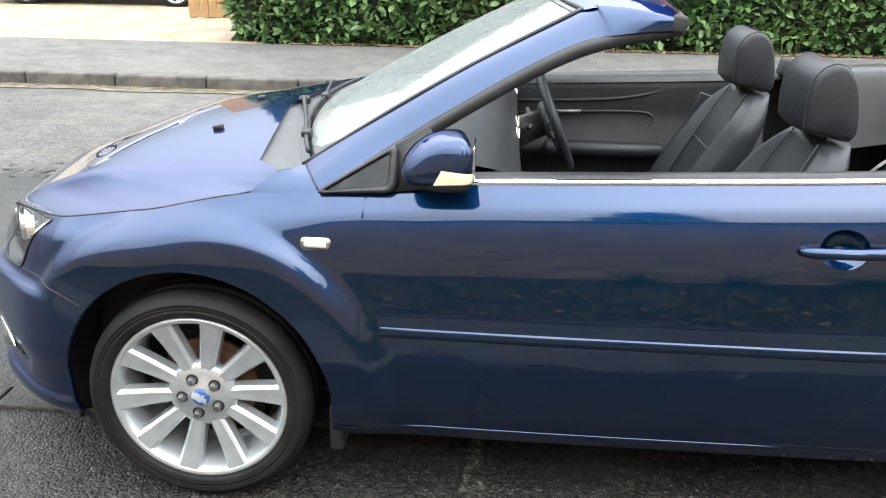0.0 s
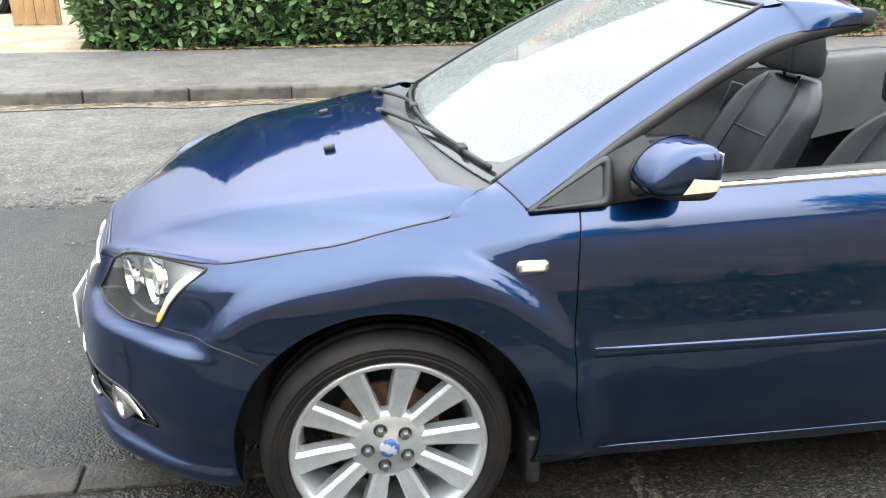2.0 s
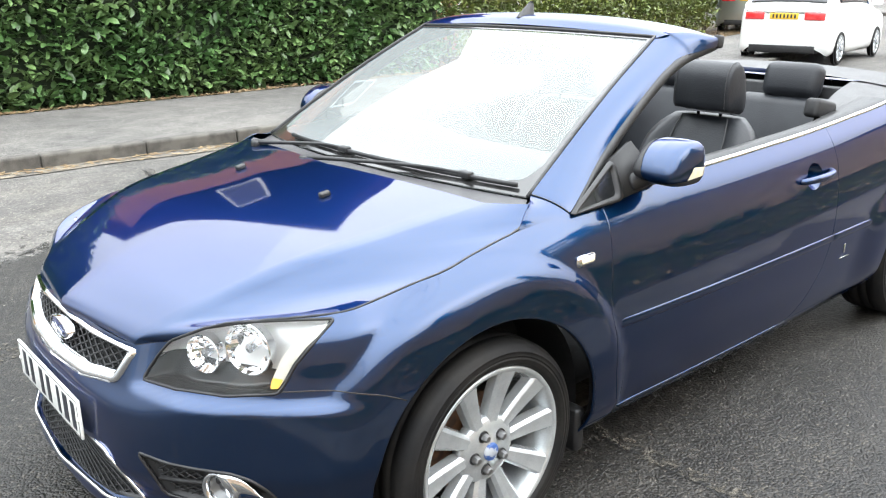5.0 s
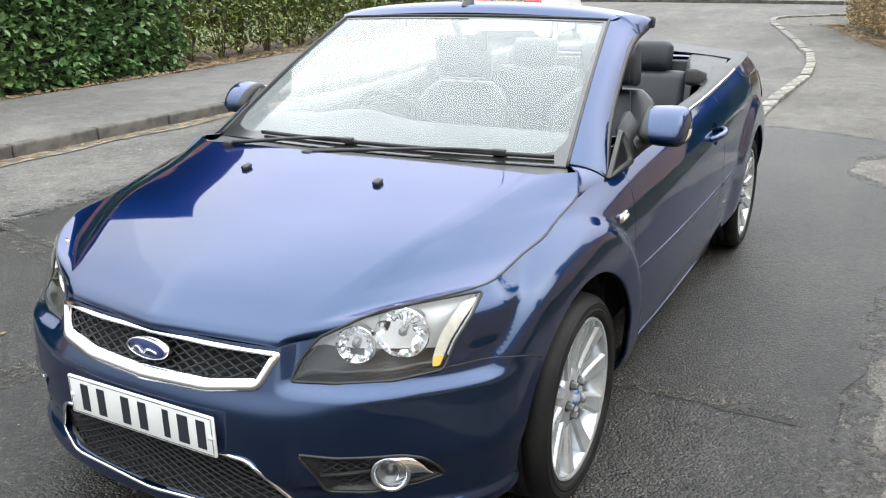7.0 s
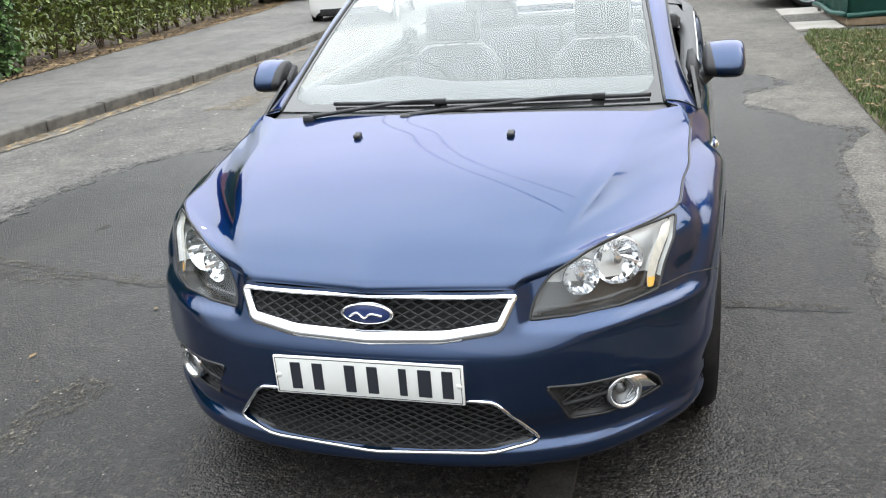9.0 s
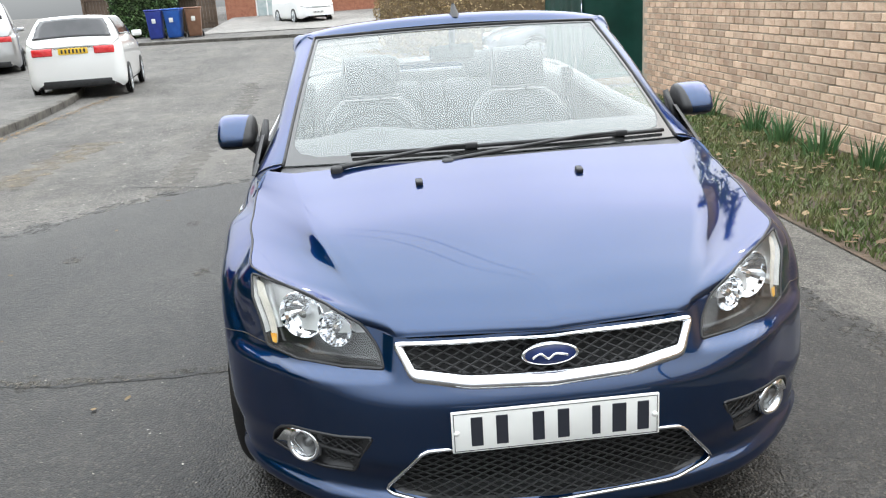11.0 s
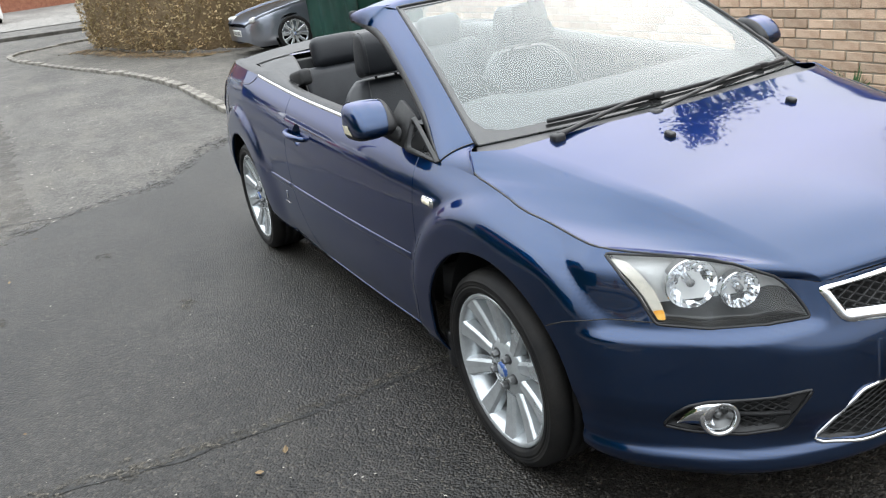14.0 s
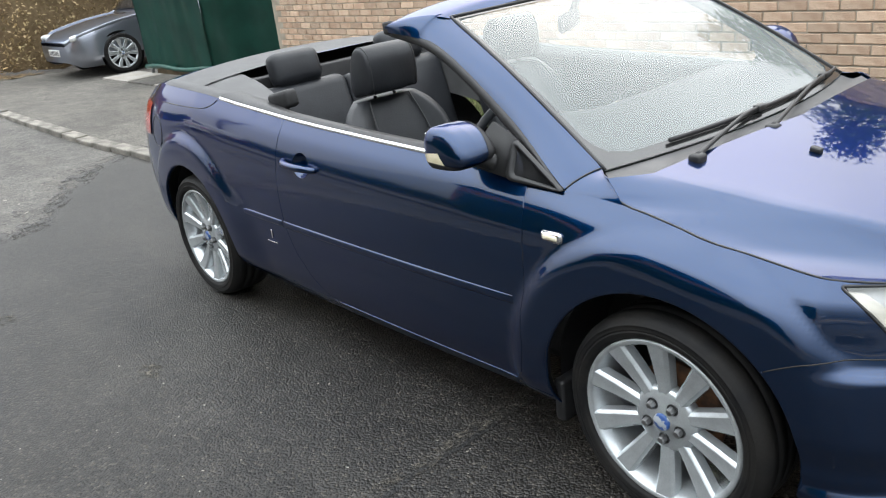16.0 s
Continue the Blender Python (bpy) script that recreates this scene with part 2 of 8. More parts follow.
MORTAR = material("mortar", (0.4, 0.35, 0.28), rough=0.9, second=(0.32, 0.28, 0.22), scale=5, bump=0.3)
TARP = material("green_tarpaulin", (0.008, 0.06, 0.045), rough=0.4, second=(0.012, 0.08, 0.06), scale=3, bump=0.2, bump_scale=200)
GRAVEL = material("pale_gravel", (0.26, 0.2, 0.13), rough=0.9, second=(0.34, 0.28, 0.2), scale=2, fine=0.25, fine_scale=60, bump=0.8, bump_scale=50)
WHITE = car_paint("white_car_paint", (0.78, 0.78, 0.76), (0.8, 0.8, 0.78))
WHITE.node_tree.nodes["Principled BSDF"].inputs["Metallic"].default_value = 0.0
SILVER = car_paint("silver_car_paint", (0.5, 0.5, 0.5), (0.55, 0.55, 0.55))
GREY = car_paint("grey_car_paint", (0.29, 0.31, 0.36), (0.33, 0.35, 0.4))


# ---- shared shaping helpers ----
def part(name, bm, mat, parent=None, label="", smooth=True, kind=""):
    """Links a bmesh as one mesh object under a thing or a part."""
    me = bpy.data.meshes.new(name)
    bm.normal_update()
    bm.to_mesh(me)
    bm.free()
    for f in me.polygons:
        f.use_smooth = smooth
    if isinstance(mat, (list, tuple)):
        for x in mat:
            me.materials.append(x)
    elif mat:
        me.materials.append(mat)
    ob = new(name, me)
    if parent is not None:
        ob.parent = parent
    return tagged(ob, label, kind=kind)


def thing(name, label, category, group="", at=None):
    """An empty at a thing's base."""
    ob = tagged(new(name), label, category, group)
    ob.empty_display_size = 0.1
    if at is not None:
        ob.matrix_basis = at
    return ob


def box(bm, x0, x1, y0, y1, z0, z1, bevel=0.0, segs=2, m=None):
    g = bmesh.ops.create_cube(bm, size=1.0)
    bmesh.ops.transform(bm, matrix=Matrix.Translation(((x0 + x1) / 2, (y0 + y1) / 2, (z0 + z1) / 2)) @ Matrix.Diagonal((x1 - x0, y1 - y0, z1 - z0, 1)), verts=g["verts"])
    verts = g["verts"]
    if bevel:
        edges = list({e for v in verts for e in v.link_edges})
        out = bmesh.ops.bevel(bm, geom=edges, offset=bevel, segments=segs, affect="EDGES", profile=0.5)
        verts = list({v for f in out["faces"] for v in f.verts} | {v for v in verts if v.is_valid})
    if m is not None:
        bmesh.ops.transform(bm, matrix=m, verts=verts)
    return verts


def grid(bm, rows, close_u=False, close_v=False, flip=False):
    """Faces between rows of points (rows along u, points along v)."""
    vs = [[bm.verts.new(p) for p in row] for row in rows]
    nu, nv = len(vs), len(vs[0])
    for i in range(nu if close_u else nu - 1):
        for j in range(nv if close_v else nv - 1):
            q = [vs[i][j], vs[(i + 1) % nu][j], vs[(i + 1) % nu][(j + 1) % nv], vs[i][(j + 1) % nv]]
            try:
                bm.faces.new(q[::-1] if flip else q)
            except ValueError:
                pass
    return vs


def tube(bm, pts, radius, sides=8, caps=True, squash=1.0):
    """A round bar along points; radius may be a list."""
    pts = [Vector(p) for p in pts]
    rows = []
    for i, p in enumerate(pts):
        d = (pts[min(i + 1, len(pts) - 1)] - pts[max(i - 1, 0)]).normalized()
        side = d.cross(Vector((0, 0, 1)))
        side = side.normalized() if side.length > 1e-3 else Vector((1, 0, 0))
        up = side.cross(d)
        r = radius[i] if isinstance(radius, (list, tuple)) else radius
        rows.append([p + side * (math.cos(a) * r) + up * (math.sin(a) * r * squash) for a in (2 * math.pi * k / sides for k in range(sides))])
    vs = grid(bm, rows, close_v=True)
    if caps:
        bm.faces.new(vs[0])
        bm.faces.new(vs[-1][::-1])


def lathe(bm, profile, sides=48, axis="y"):
    """Turns (radius, along) pairs round the y axis."""
    rows = [[Vector((r * math.cos(a), h, r * math.sin(a))) for a in (2 * math.pi * k / sides for k in range(sides))] for r, h in profile]
    grid(bm, rows, close_v=True)


def spline(ts, vs, t):
    """Monotone cubic through (ts, vs)."""
    ts, vs = list(ts), list(vs)
    n = len(ts)
    if t <= ts[0]:
        return vs[0]
    if t >= ts[-1]:
        return vs[-1]
    d = [(vs[i + 1] - vs[i]) / (ts[i + 1] - ts[i]) for i in range(n - 1)]
    i = max(k for k in range(n - 1) if ts[k] <= t)

    def slope(k):
        if k == 0:
            return d[0]
        if k == n - 1:
            return d[-1]
        return 0.0 if d[k - 1] * d[k] <= 0 else 2 * d[k - 1] * d[k] / (d[k - 1] + d[k])

    h = ts[i + 1] - ts[i]
    s = (t - ts[i]) / h
    return vs[i] * (2 * s**3 - 3 * s**2 + 1) + slope(i) * h * (s**3 - 2 * s**2 + s) + vs[i + 1] * (3 * s**2 - 2 * s**3) + slope(i + 1) * h * (s**3 - s**2)


def smooth_path(points, n):
    """n + 1 points on a Catmull-Rom curve."""
    p = [Vector(q) for q in points]
    p = [2 * p[0] - p[1], *p, 2 * p[-1] - p[-2]]
    out = []
    spans = len(p) - 3
    for k in range(n + 1):
        s = k / n * spans
        i = min(int(s), spans - 1)
        f = s - i
        a, b, c, d = p[i : i + 4]
        out.append(0.5 * (2 * b + (c - a) * f + (2 * a - 5 * b + 4 * c - d) * f**2 + (3 * b - a - 3 * c + d) * f**3))
    return out


# ---- ground, road, pavements ----
def rise(x, y):
    """The road climbs a little towards the junction."""
    s = max(0.0, min(x, 60.0) - 17.5)
    return 0.042 * s * s / (s + 2.0)


def sheet(name, mat, outline, z, label, step=1.0, kind="structure"):
    """A piece of ground over a plan outline, laid on the slope."""
    bm = bmesh.new()
    xs, ys = [p[0] for p in outline], [p[1] for p in outline]
    f = bm.faces.new([bm.verts.new((x, y, 0)) for x, y in outline])
    bm.normal_update()
    if f.normal.z < 0:
        f.normal_flip()
    x = math.ceil(min(xs) / step) * step
    while x < max(xs):
        if 17 < x < 46:
            bmesh.ops.bisect_plane(bm, geom=bm.verts[:] + bm.edges[:] + bm.faces[:], plane_co=(x, 0, 0), plane_no=(1, 0, 0))
        x += step
    for v in bm.verts:
        v.co.z = z + rise(v.co.x, v.co.y)
    return tagged(part(name, bm, mat, smooth=False), label, kind=kind)


def ground_sheet():
    bm = bmesh.new()
    xs = [-600, -100, -30, -10, 0, 8, 12] + [12.5 + k for k in range(1, 24)] + [40, 45, 60, 150, 600]
    grid(bm, [[(x, y, rise(x, y) - 0.012) for y in (-600, -100, -20, 0, 20, 100, 600)] for x in xs])
    return tagged(part("ground", bm, ASPHALT, smooth=False), "worn grey asphalt of road and ground", kind="structure")


ground_sheet()
KERB_Y = 5.28


def kerb_line(group, path, height, width, length, label, mat, radius=0.02, loose=1.0):
    """Kerb stones laid end to end along a plan path; the road is on the path's right."""
    pts = [Vector((x, y, 0)) for x, y in path]
    base = tagged(new(group), label, "kerb", kind="structure")
    i, here, left = 0, pts[0].copy(), 0.0
    stones = []
    while i < len(pts) - 1:
        need, a = length, here.copy()
        while i < len(pts) - 1 and (pts[i + 1] - here).length < need:
            need -= (pts[i + 1] - here).length
            here = pts[i + 1].copy()
            i += 1
        if i < len(pts) - 1:
            here = here + (pts[i + 1] - here).normalized() * need
        if (here - a).length > length * 0.4:
            stones.append((a, here.copy()))
    meshes = {}
    for a, b in stones:
        n = round((b - a).length, 2)
        if n not in meshes:
            bm = bmesh.new()
            box(bm, 0, n - 0.008 * loose, 0, width, -0.15, height, bevel=radius)
            me = bpy.data.meshes.new("kerb_stone")
            bm.to_mesh(me)
            bm.free()
            me.materials.append(mat)
            meshes[n] = me
        ob = new("kerb_stone", meshes[n])
        ob.parent = base
        d = b - a
        ob.matrix_basis = pose(a.x, a.y, rise(a.x, a.y) + loose * random.uniform(-0.004, 0.004), 0, -math.degrees(math.atan2(rise(b.x, b.y) - rise(a.x, a.y), d.length)), math.degrees(math.atan2(d.y, d.x)) + loose * random.uniform(-0.3, 0.3))
    return base


def near(x, pts):
    """The y of a plan polyline at x."""
    for (x0, y0), (x1, y1) in zip(pts, pts[1:]):
        if x0 <= x <= x1:
            return y0 + (y1 - y0) * (x - x0) / (x1 - x0)
    return pts[0][1] if x < pts[0][0] else pts[-1][1]


# far pavement with its kerb
FAR_EDGE = [(-14, 5.28), (6.8, 5.28), (8.7, 5.33), (11.1, 5.48), (13.5, 5.76), (15.7, 6.25), (18, 7.0), (20, 7.9), (22, 9.4)]
BACK = [(-14, 7.9), (-2, 7.95), (4, 8.1), (8, 8.35), (10.2, 8.7), (14, 9.2), (19, 10.0), (23.5, 10.6)]
sheet("pavement_far", PAVE, [*[(x, y + 0.1) for x, y in FAR_EDGE], (23.5, 10.6), *BACK[-2::-1]], 0.1, "grey asphalt footway behind the kerb")
kerb_line("kerb_far", FAR_EDGE, 0.11, 0.13, 0.915, "weathered grey concrete kerb beside the road", KERB)
bm = bmesh.new()
grid(bm, [[(x, KERB_Y - w * (1 + 0.5 * noise.noise((x * 1.3, 3, 1))), -0.004 + 0.001 * k) for k, w in enumerate((0.22, 0.0))] for x in [-14 + 0.2 * k for k in range(107)]], flip=True)
GRIT = material("pale_gutter_grit", (0.19, 0.16, 0.115), rough=0.95, second=(0.09, 0.083, 0.072), scale=7, mix=(0.4, 0.6), fine=0.3, fine_scale=70, bump=0.6, bump_scale=70)
tagged(part("gutter_grit", bm, GRIT, smooth=False), "pale grit and dry leaves along the gutter", "grit", kind="stuff")

# damp dark asphalt under and round the car
PATCH = [(-9, -1.5), (0.7, -1.52), (1.3, -1.5), (1.8, -1.57), (2.5, -1.6), (3.1, -1.67), (3.6, -1.86), (3.9, -1.9), (4.0, -1.7), (4.3, -1.48), (4.8, -1.22), (5.2, -1.17), (5.45, -1.3), (5.8, -1.66), (6.1, -1.5), (6.45, -1.0), (6.6, -0.45), (6.35, -0.1), (6.2, 0.2), (5.9, 0.35), (5.3, 0.75), (5.05, 0.85), (4.6, 1.5), (4.3, 2.1), (3.9, 2.5), (3.5, 2.85), (3.0, 3.3), (2.2, 3.4), (1.2, 3.35), (0.2, 2.9), (-0.6, 2.5), (-1.5, 2.2), (-3, 2.0), (-9, 1.9)]


def ragged(outline, step, amount, seed):
    out = []
    for (x0, y0), (x1, y1) in zip(outline, outline[1:] + outline[:1]):
        n = max(1, int(math.hypot(x1 - x0, y1 - y0) / step))
        for k in range(n):
            x, y = x0 + (x1 - x0) * k / n, y0 + (y1 - y0) * k / n
            out.append((x + amount * noise.noise((x * 3, y * 3, seed)), y + amount * noise.noise((x * 3, y * 3, seed + 9))))
    return out


def grown(outline, d):
    """The outline moved outwards by d."""
    out = []
    for i, (x, y) in enumerate(outline):
        (xa, ya), (xb, yb) = outline[i - 1], outline[(i + 1) % len(outline)]
        t = Vector((xb - xa, yb - ya)).normalized()
        out.append((x + t.y * d, y - t.x * d))
    return out


for k, (d, lo, hi) in enumerate(((0.1, 0.4, 0.5), (0.22, 0.49, 0.57), (0.4, 0.57, 0.64))):
    thin = broken_up(asphalt("drying_asphalt", (0.018, 0.0168, 0.0152), (0.034, 0.0315, 0.0285), (0.072, 0.065, 0.053), stone=112, rough=0.55, spec=0.4, smear=0.3, relief=0.75), 9.0, lo, hi)
    sheet("road_edge", thin, ragged(grown(PATCH, d), 0.12, 0.1, 21 + k), -0.0025 - 0.0025 * k, "drying edge of the damp asphalt")
sheet("road_patch", WET, ragged(ragged(PATCH, 0.25, 0.16, 4), 0.05, 0.05, 11), 0.0, "damp dark asphalt patch under the parked car")



# trench joint across the damp asphalt, with dust caught along it
TAR = material("black_joint_tar", (0.006, 0.006, 0.006), rough=0.6, second=(0.02, 0.019, 0.018), scale=25, mix=(0.45, 0.65), bump=1.0, bump_scale=80)
DUST = broken_up(asphalt("dried_silt", (0.05, 0.045, 0.037), (0.09, 0.081, 0.067), (0.16, 0.145, 0.115), stone=120, smear=0.5), 26.0, 0.47, 0.6)


def strip(name, mat, label, line, width, seed, z, gaps=0.0):
    """A ragged narrow band along a plan line, broken where gaps says."""
    bm = bmesh.new()
    path = smooth_path([(x, y, 0) for x, y in line], len(line) * 30)
    row = None
    for i, p in enumerate(path):
        d = (path[min(i + 1, len(path) - 1)] - path[max(i - 1, 0)]).normalized()
        side = Vector((-d.y, d.x, 0))
        w = width * (0.6 + 0.9 * (noise.noise((p.x * 6, p.y * 6, seed)) + 0.5))
        c = p + side * 0.02 * noise.noise((p.x * 9, p.y * 9, seed + 3))
        if w < gaps * width or w <= 0:
            row = None
            continue
        pair = [bm.verts.new((q.x, q.y, z)) for q in (c - side * w, c + side * w)]
        if row:
            bm.faces.new((row[0], pair[0], pair[1], row[1]))
        row = pair
    bmesh.ops.recalc_face_normals(bm, faces=bm.faces[:])
    return tagged(part(name, bm, mat, smooth=False), label, kind="structure")


JOINT = [(1.25, 4.6), (1.0, 3.3), (0.8, 2.29), (0.74, 1.99), (0.69, 1.65), (0.69, 1.05), (0.71, 0.3), (0.7, -1.4)]
strip("road_joint", TAR, "dark tar joint across the damp asphalt", JOINT, 0.009, 2, 0.002, 0.35)
strip("joint_silt", DUST, "pale silt lying along the joint", [(x + 0.03, y) for x, y in JOINT], 0.028, 21, 0.003, 0.5)
strip("silt_line", DUST, "pale silt line on the damp asphalt", [(0.9, 3.2), (0.84, 2.92), (0.78, 2.5), (0.73, 2.1)], 0.024, 33, 0.003, 0.0)
strip("silt_line_low", DUST, "pale silt line on the damp asphalt", [(0.8, 3.1), (0.74, 2.8), (0.69, 2.4), (0.66, 2.1)], 0.02, 35, 0.003, 0.0)
strip("silt_band", DUST, "rough band of pale silt on the damp asphalt", [(-1.0, 1.52), (-0.68, 1.44), (-0.43, 1.42), (-0.2, 1.36)], 0.075, 37, 0.003, 0.0)
SAND = broken_up(asphalt("spilt_sand", (0.15, 0.122, 0.082), (0.2, 0.165, 0.115), (0.24, 0.21, 0.16), stone=130, smear=0.4, grain=0.4), 6.0, 0.42, 0.68)
TRACK = broken_up(asphalt("dusty_track", (0.12, 0.112, 0.1), (0.15, 0.14, 0.125), (0.19, 0.175, 0.15), stone=130, smear=0.4, grain=0.3), 5.0, 0.38, 0.72)
strip("sand_spill", SAND, "thin tan spill of sand on the dry road", [(5.2, 3.85), (6.0, 3.82), (6.7, 3.77), (7.4, 3.72), (7.9, 3.7)], 0.2, 39, -0.007, 0.0)
strip("crack_across", TAR, "thin crack across the road", [(4.9, 2.6), (4.6, 1.6), (4.5, 0.6), (4.45, 0.2)], 0.008, 5, -0.008, 0.4)
strip("dust_track", TRACK, "pale dusty wheel track on the dry road", [(3.9, 2.1), (4.4, 2.15), (6.8, 2.24), (9.0, 2.26), (10.9, 2.34), (13.0, 2.5), (15.0, 2.75)], 0.13, 61, -0.0095, 0.0)
for k, (x, y, r, sx) in enumerate(((2.11, 1.43, 0.05, 1.5), (0.75, 1.9, 0.035, 2.4), (2.6, 2.3, 0.06, 1.2), (3.3, 1.7, 0.05, 1.3), (1.5, 2.6, 0.04, 1.4), (-1.3, 1.6, 0.05, 1.5), (-2.4, 0.6, 0.07, 1.6), (-1.9, 1.1, 0.05, 1.3))):
    bm = bmesh.new()
    bm.faces.new([bm.verts.new((x + r * sx * math.cos(a) * (1 + 0.4 * noise.noise((3 * math.cos(a), 3 * math.sin(a), k))), y + r * math.sin(a) * (1 + 0.5 * noise.noise((3 * math.cos(a), 3 * math.sin(a), k + 5))), 0.0035)) for a in (2 * math.pi * j / 22 for j in range(22))])
    tagged(part("silt_patch", bm, DUST, smooth=False), "small pale patch of dried silt on asphalt", kind="structure")

# near footway, its kerb and the corner
CORNER = [(5.5, -0.2), (6.1, -0.19), (7.7, -0.14), (9.5, -0.16), (10.9, -0.2), (12.5, -0.1), (14.4, 0.12), (15.4, 0.36), (17.2, 0.68), (19.6, 1.25), (21.5, 1.78), (22.7, 1.95), (23.4, 1.65), (23.9, 0.6), (24.4, -1.5), (25.2, -6)]
SETT = material("pale_stone_sett", (0.135, 0.125, 0.107), rough=0.85, second=(0.23, 0.213, 0.182), scale=6, fine=0.15, bump=0.5, bump_scale=60, by_object=0.35)
FOOTWAY = asphalt("pale_footway_asphalt", (0.085, 0.079, 0.07), (0.118, 0.109, 0.096), (0.2, 0.18, 0.15), stone=150, smear=0.5, grain=0.45)
sheet("pavement_near", FOOTWAY, [(-14, -1.48), (-9, -1.48), (0.7, -1.5), (3, -1.6), (4.2, -1.4), (5.1, -0.5), *[(x, y - 0.1) for x, y in CORNER], (24.4, -6), (21.5, -0.6), (18.3, -1.4), (15.6, -2.2), (14.8, -6), (11.2, -6), (9.6, -2.2), (-14, -2.2)], -0.004, "pale grey asphalt footway beside the grass")
kerb_line("kerb_near", CORNER[::-1], 0.045, 0.14, 0.45, "row of pale stone setts at the road corner", SETT, 0.012, loose=3.0)
DAMP_KERB = material("damp_kerb_concrete", (0.022, 0.02, 0.017), rough=0.7, second=(0.042, 0.038, 0.031), scale=9, fine=0.25, fine_scale=80, bump=0.7, bump_scale=70)
kerb_line("kerb_dropped", [(5.45, -0.24), (3.5, -0.34), (-9, -0.36)], 0.014, 0.13, 0.9, "damp lowered kerb running under the parked car", DAMP_KERB, 0.01)


# ---- walls ----
def brick_wall():
    """Buff brick side wall of a building, in stretcher bond."""
    y, x0, x1, top = -3.5, -9.0, 9.2, 1.8
    bm = bmesh.new()
    box(bm, x0, x1, y - 0.3, y - 0.008, -0.1, top)
    wall = tagged(part("wall_south", bm, MORTAR, smooth=False), "buff brick side wall with pale mortar", "wall", kind="structure")
    bm = bmesh.new()
    box(bm, x0 - 0.1, x1 + 0.05, y - 0.33, y + 0.03, top, top + 0.06, bevel=0.01)
    part("coping", bm, KERB, wall, "concrete coping along the wall", smooth=False)
    meshes = []
    for k in range(5):
        bm = bmesh.new()
        box(bm, 0.006, 0.219, -0.05, 0.0, 0.006, 0.069, bevel=0.004, segs=1)
        for v in bm.verts:
            v.co += 0.003 * noise.noise_vector(v.co * 9 + Vector((k * 7, 0, 0)))
        me = bpy.data.meshes.new("brick")
        bm.to_mesh(me)
        bm.free()
        me.materials.append(BRICK)
        meshes.append(me)
    verts, faces = [], []
    for r in range(int(top / 0.075)):
        z = r * 0.075
        n0 = int(x0 / 0.225)
        for k in range(n0, int(x1 / 0.225)):
            x = k * 0.225 + (0.1125 if r % 2 else 0)
            if 1.2 < x < 5.4 and 1 <= r < 16:
                ob = new("brick", meshes[(k * 7 + r * 3) % 5])
                ob.parent = wall
                ob.location = (x, y + random.uniform(-0.003, 0.004), z)
            elif x > -6:
                me = meshes[(k * 7 + r * 3) % 5]
                b = len(verts)
                verts.extend((v.co.x + x, v.co.y + y, v.co.z + z) for v in me.vertices)
                faces.extend(tuple(i + b for i in f.vertices) for f in me.polygons)
    me = bpy.data.meshes.new("bricks")
    me.from_pydata(verts, [], faces)
    me.materials.append(BRICK_FAR)
    ob = tagged(new("bricks", me), kind="stuff")
    ob.parent = wall


BRICK_FAR = material("buff_brick_courses", (0.46, 0.312, 0.218), rough=0.85, second=(0.55, 0.405, 0.295), scale=9, fine=0.12, bump=0.3, bump_scale=80, by_island=0.45)
brick_wall()


# ---- planting ----
def leaf_cloud(name, parent, mat, spots, size, label="", curl=0.25, seed=1):
    """Many small folded leaves. spots: place, outward direction."""
    rng = random.Random(seed)
    shape = ((0, 0, 0), (0.32, 0.24, 0.05), (0.72, 0.22, 0.02), (1.0, 0, -0.12), (0.72, -0.22, 0.02), (0.32, -0.24, 0.05), (0.5, 0, -0.06))
    tris = ((0, 6, 1), (1, 6, 2), (2, 6, 3), (3, 6, 4), (4, 6, 5), (5, 6, 0))
    verts, faces = [], []
    for p, out in spots:
        s = size * rng.uniform(0.65, 1.25)
        d = (Vector(out) * 0.5 + Vector((rng.gauss(0, 0.6), rng.gauss(0, 0.6), rng.gauss(0.15, 0.5)))).normalized()
        side = d.cross(Vector((rng.gauss(0, 0.5), rng.gauss(0, 0.5), 1))).normalized()
        up = side.cross(d)
        b = len(verts)
        verts.extend(p + (d * a + side * w + up * (h + curl * 0.1)) * s for a, w, h in shape)
        faces.extend(tuple(i + b for i in t) for t in tris)
    me = bpy.data.meshes.new(name)
    me.from_pydata([tuple(v) for v in verts], [], faces)
    me.materials.append(mat)
    for f in me.polygons:
        f.use_smooth = True
    ob = tagged(new(name, me), label, kind="stuff")
    ob.parent = parent
    return ob


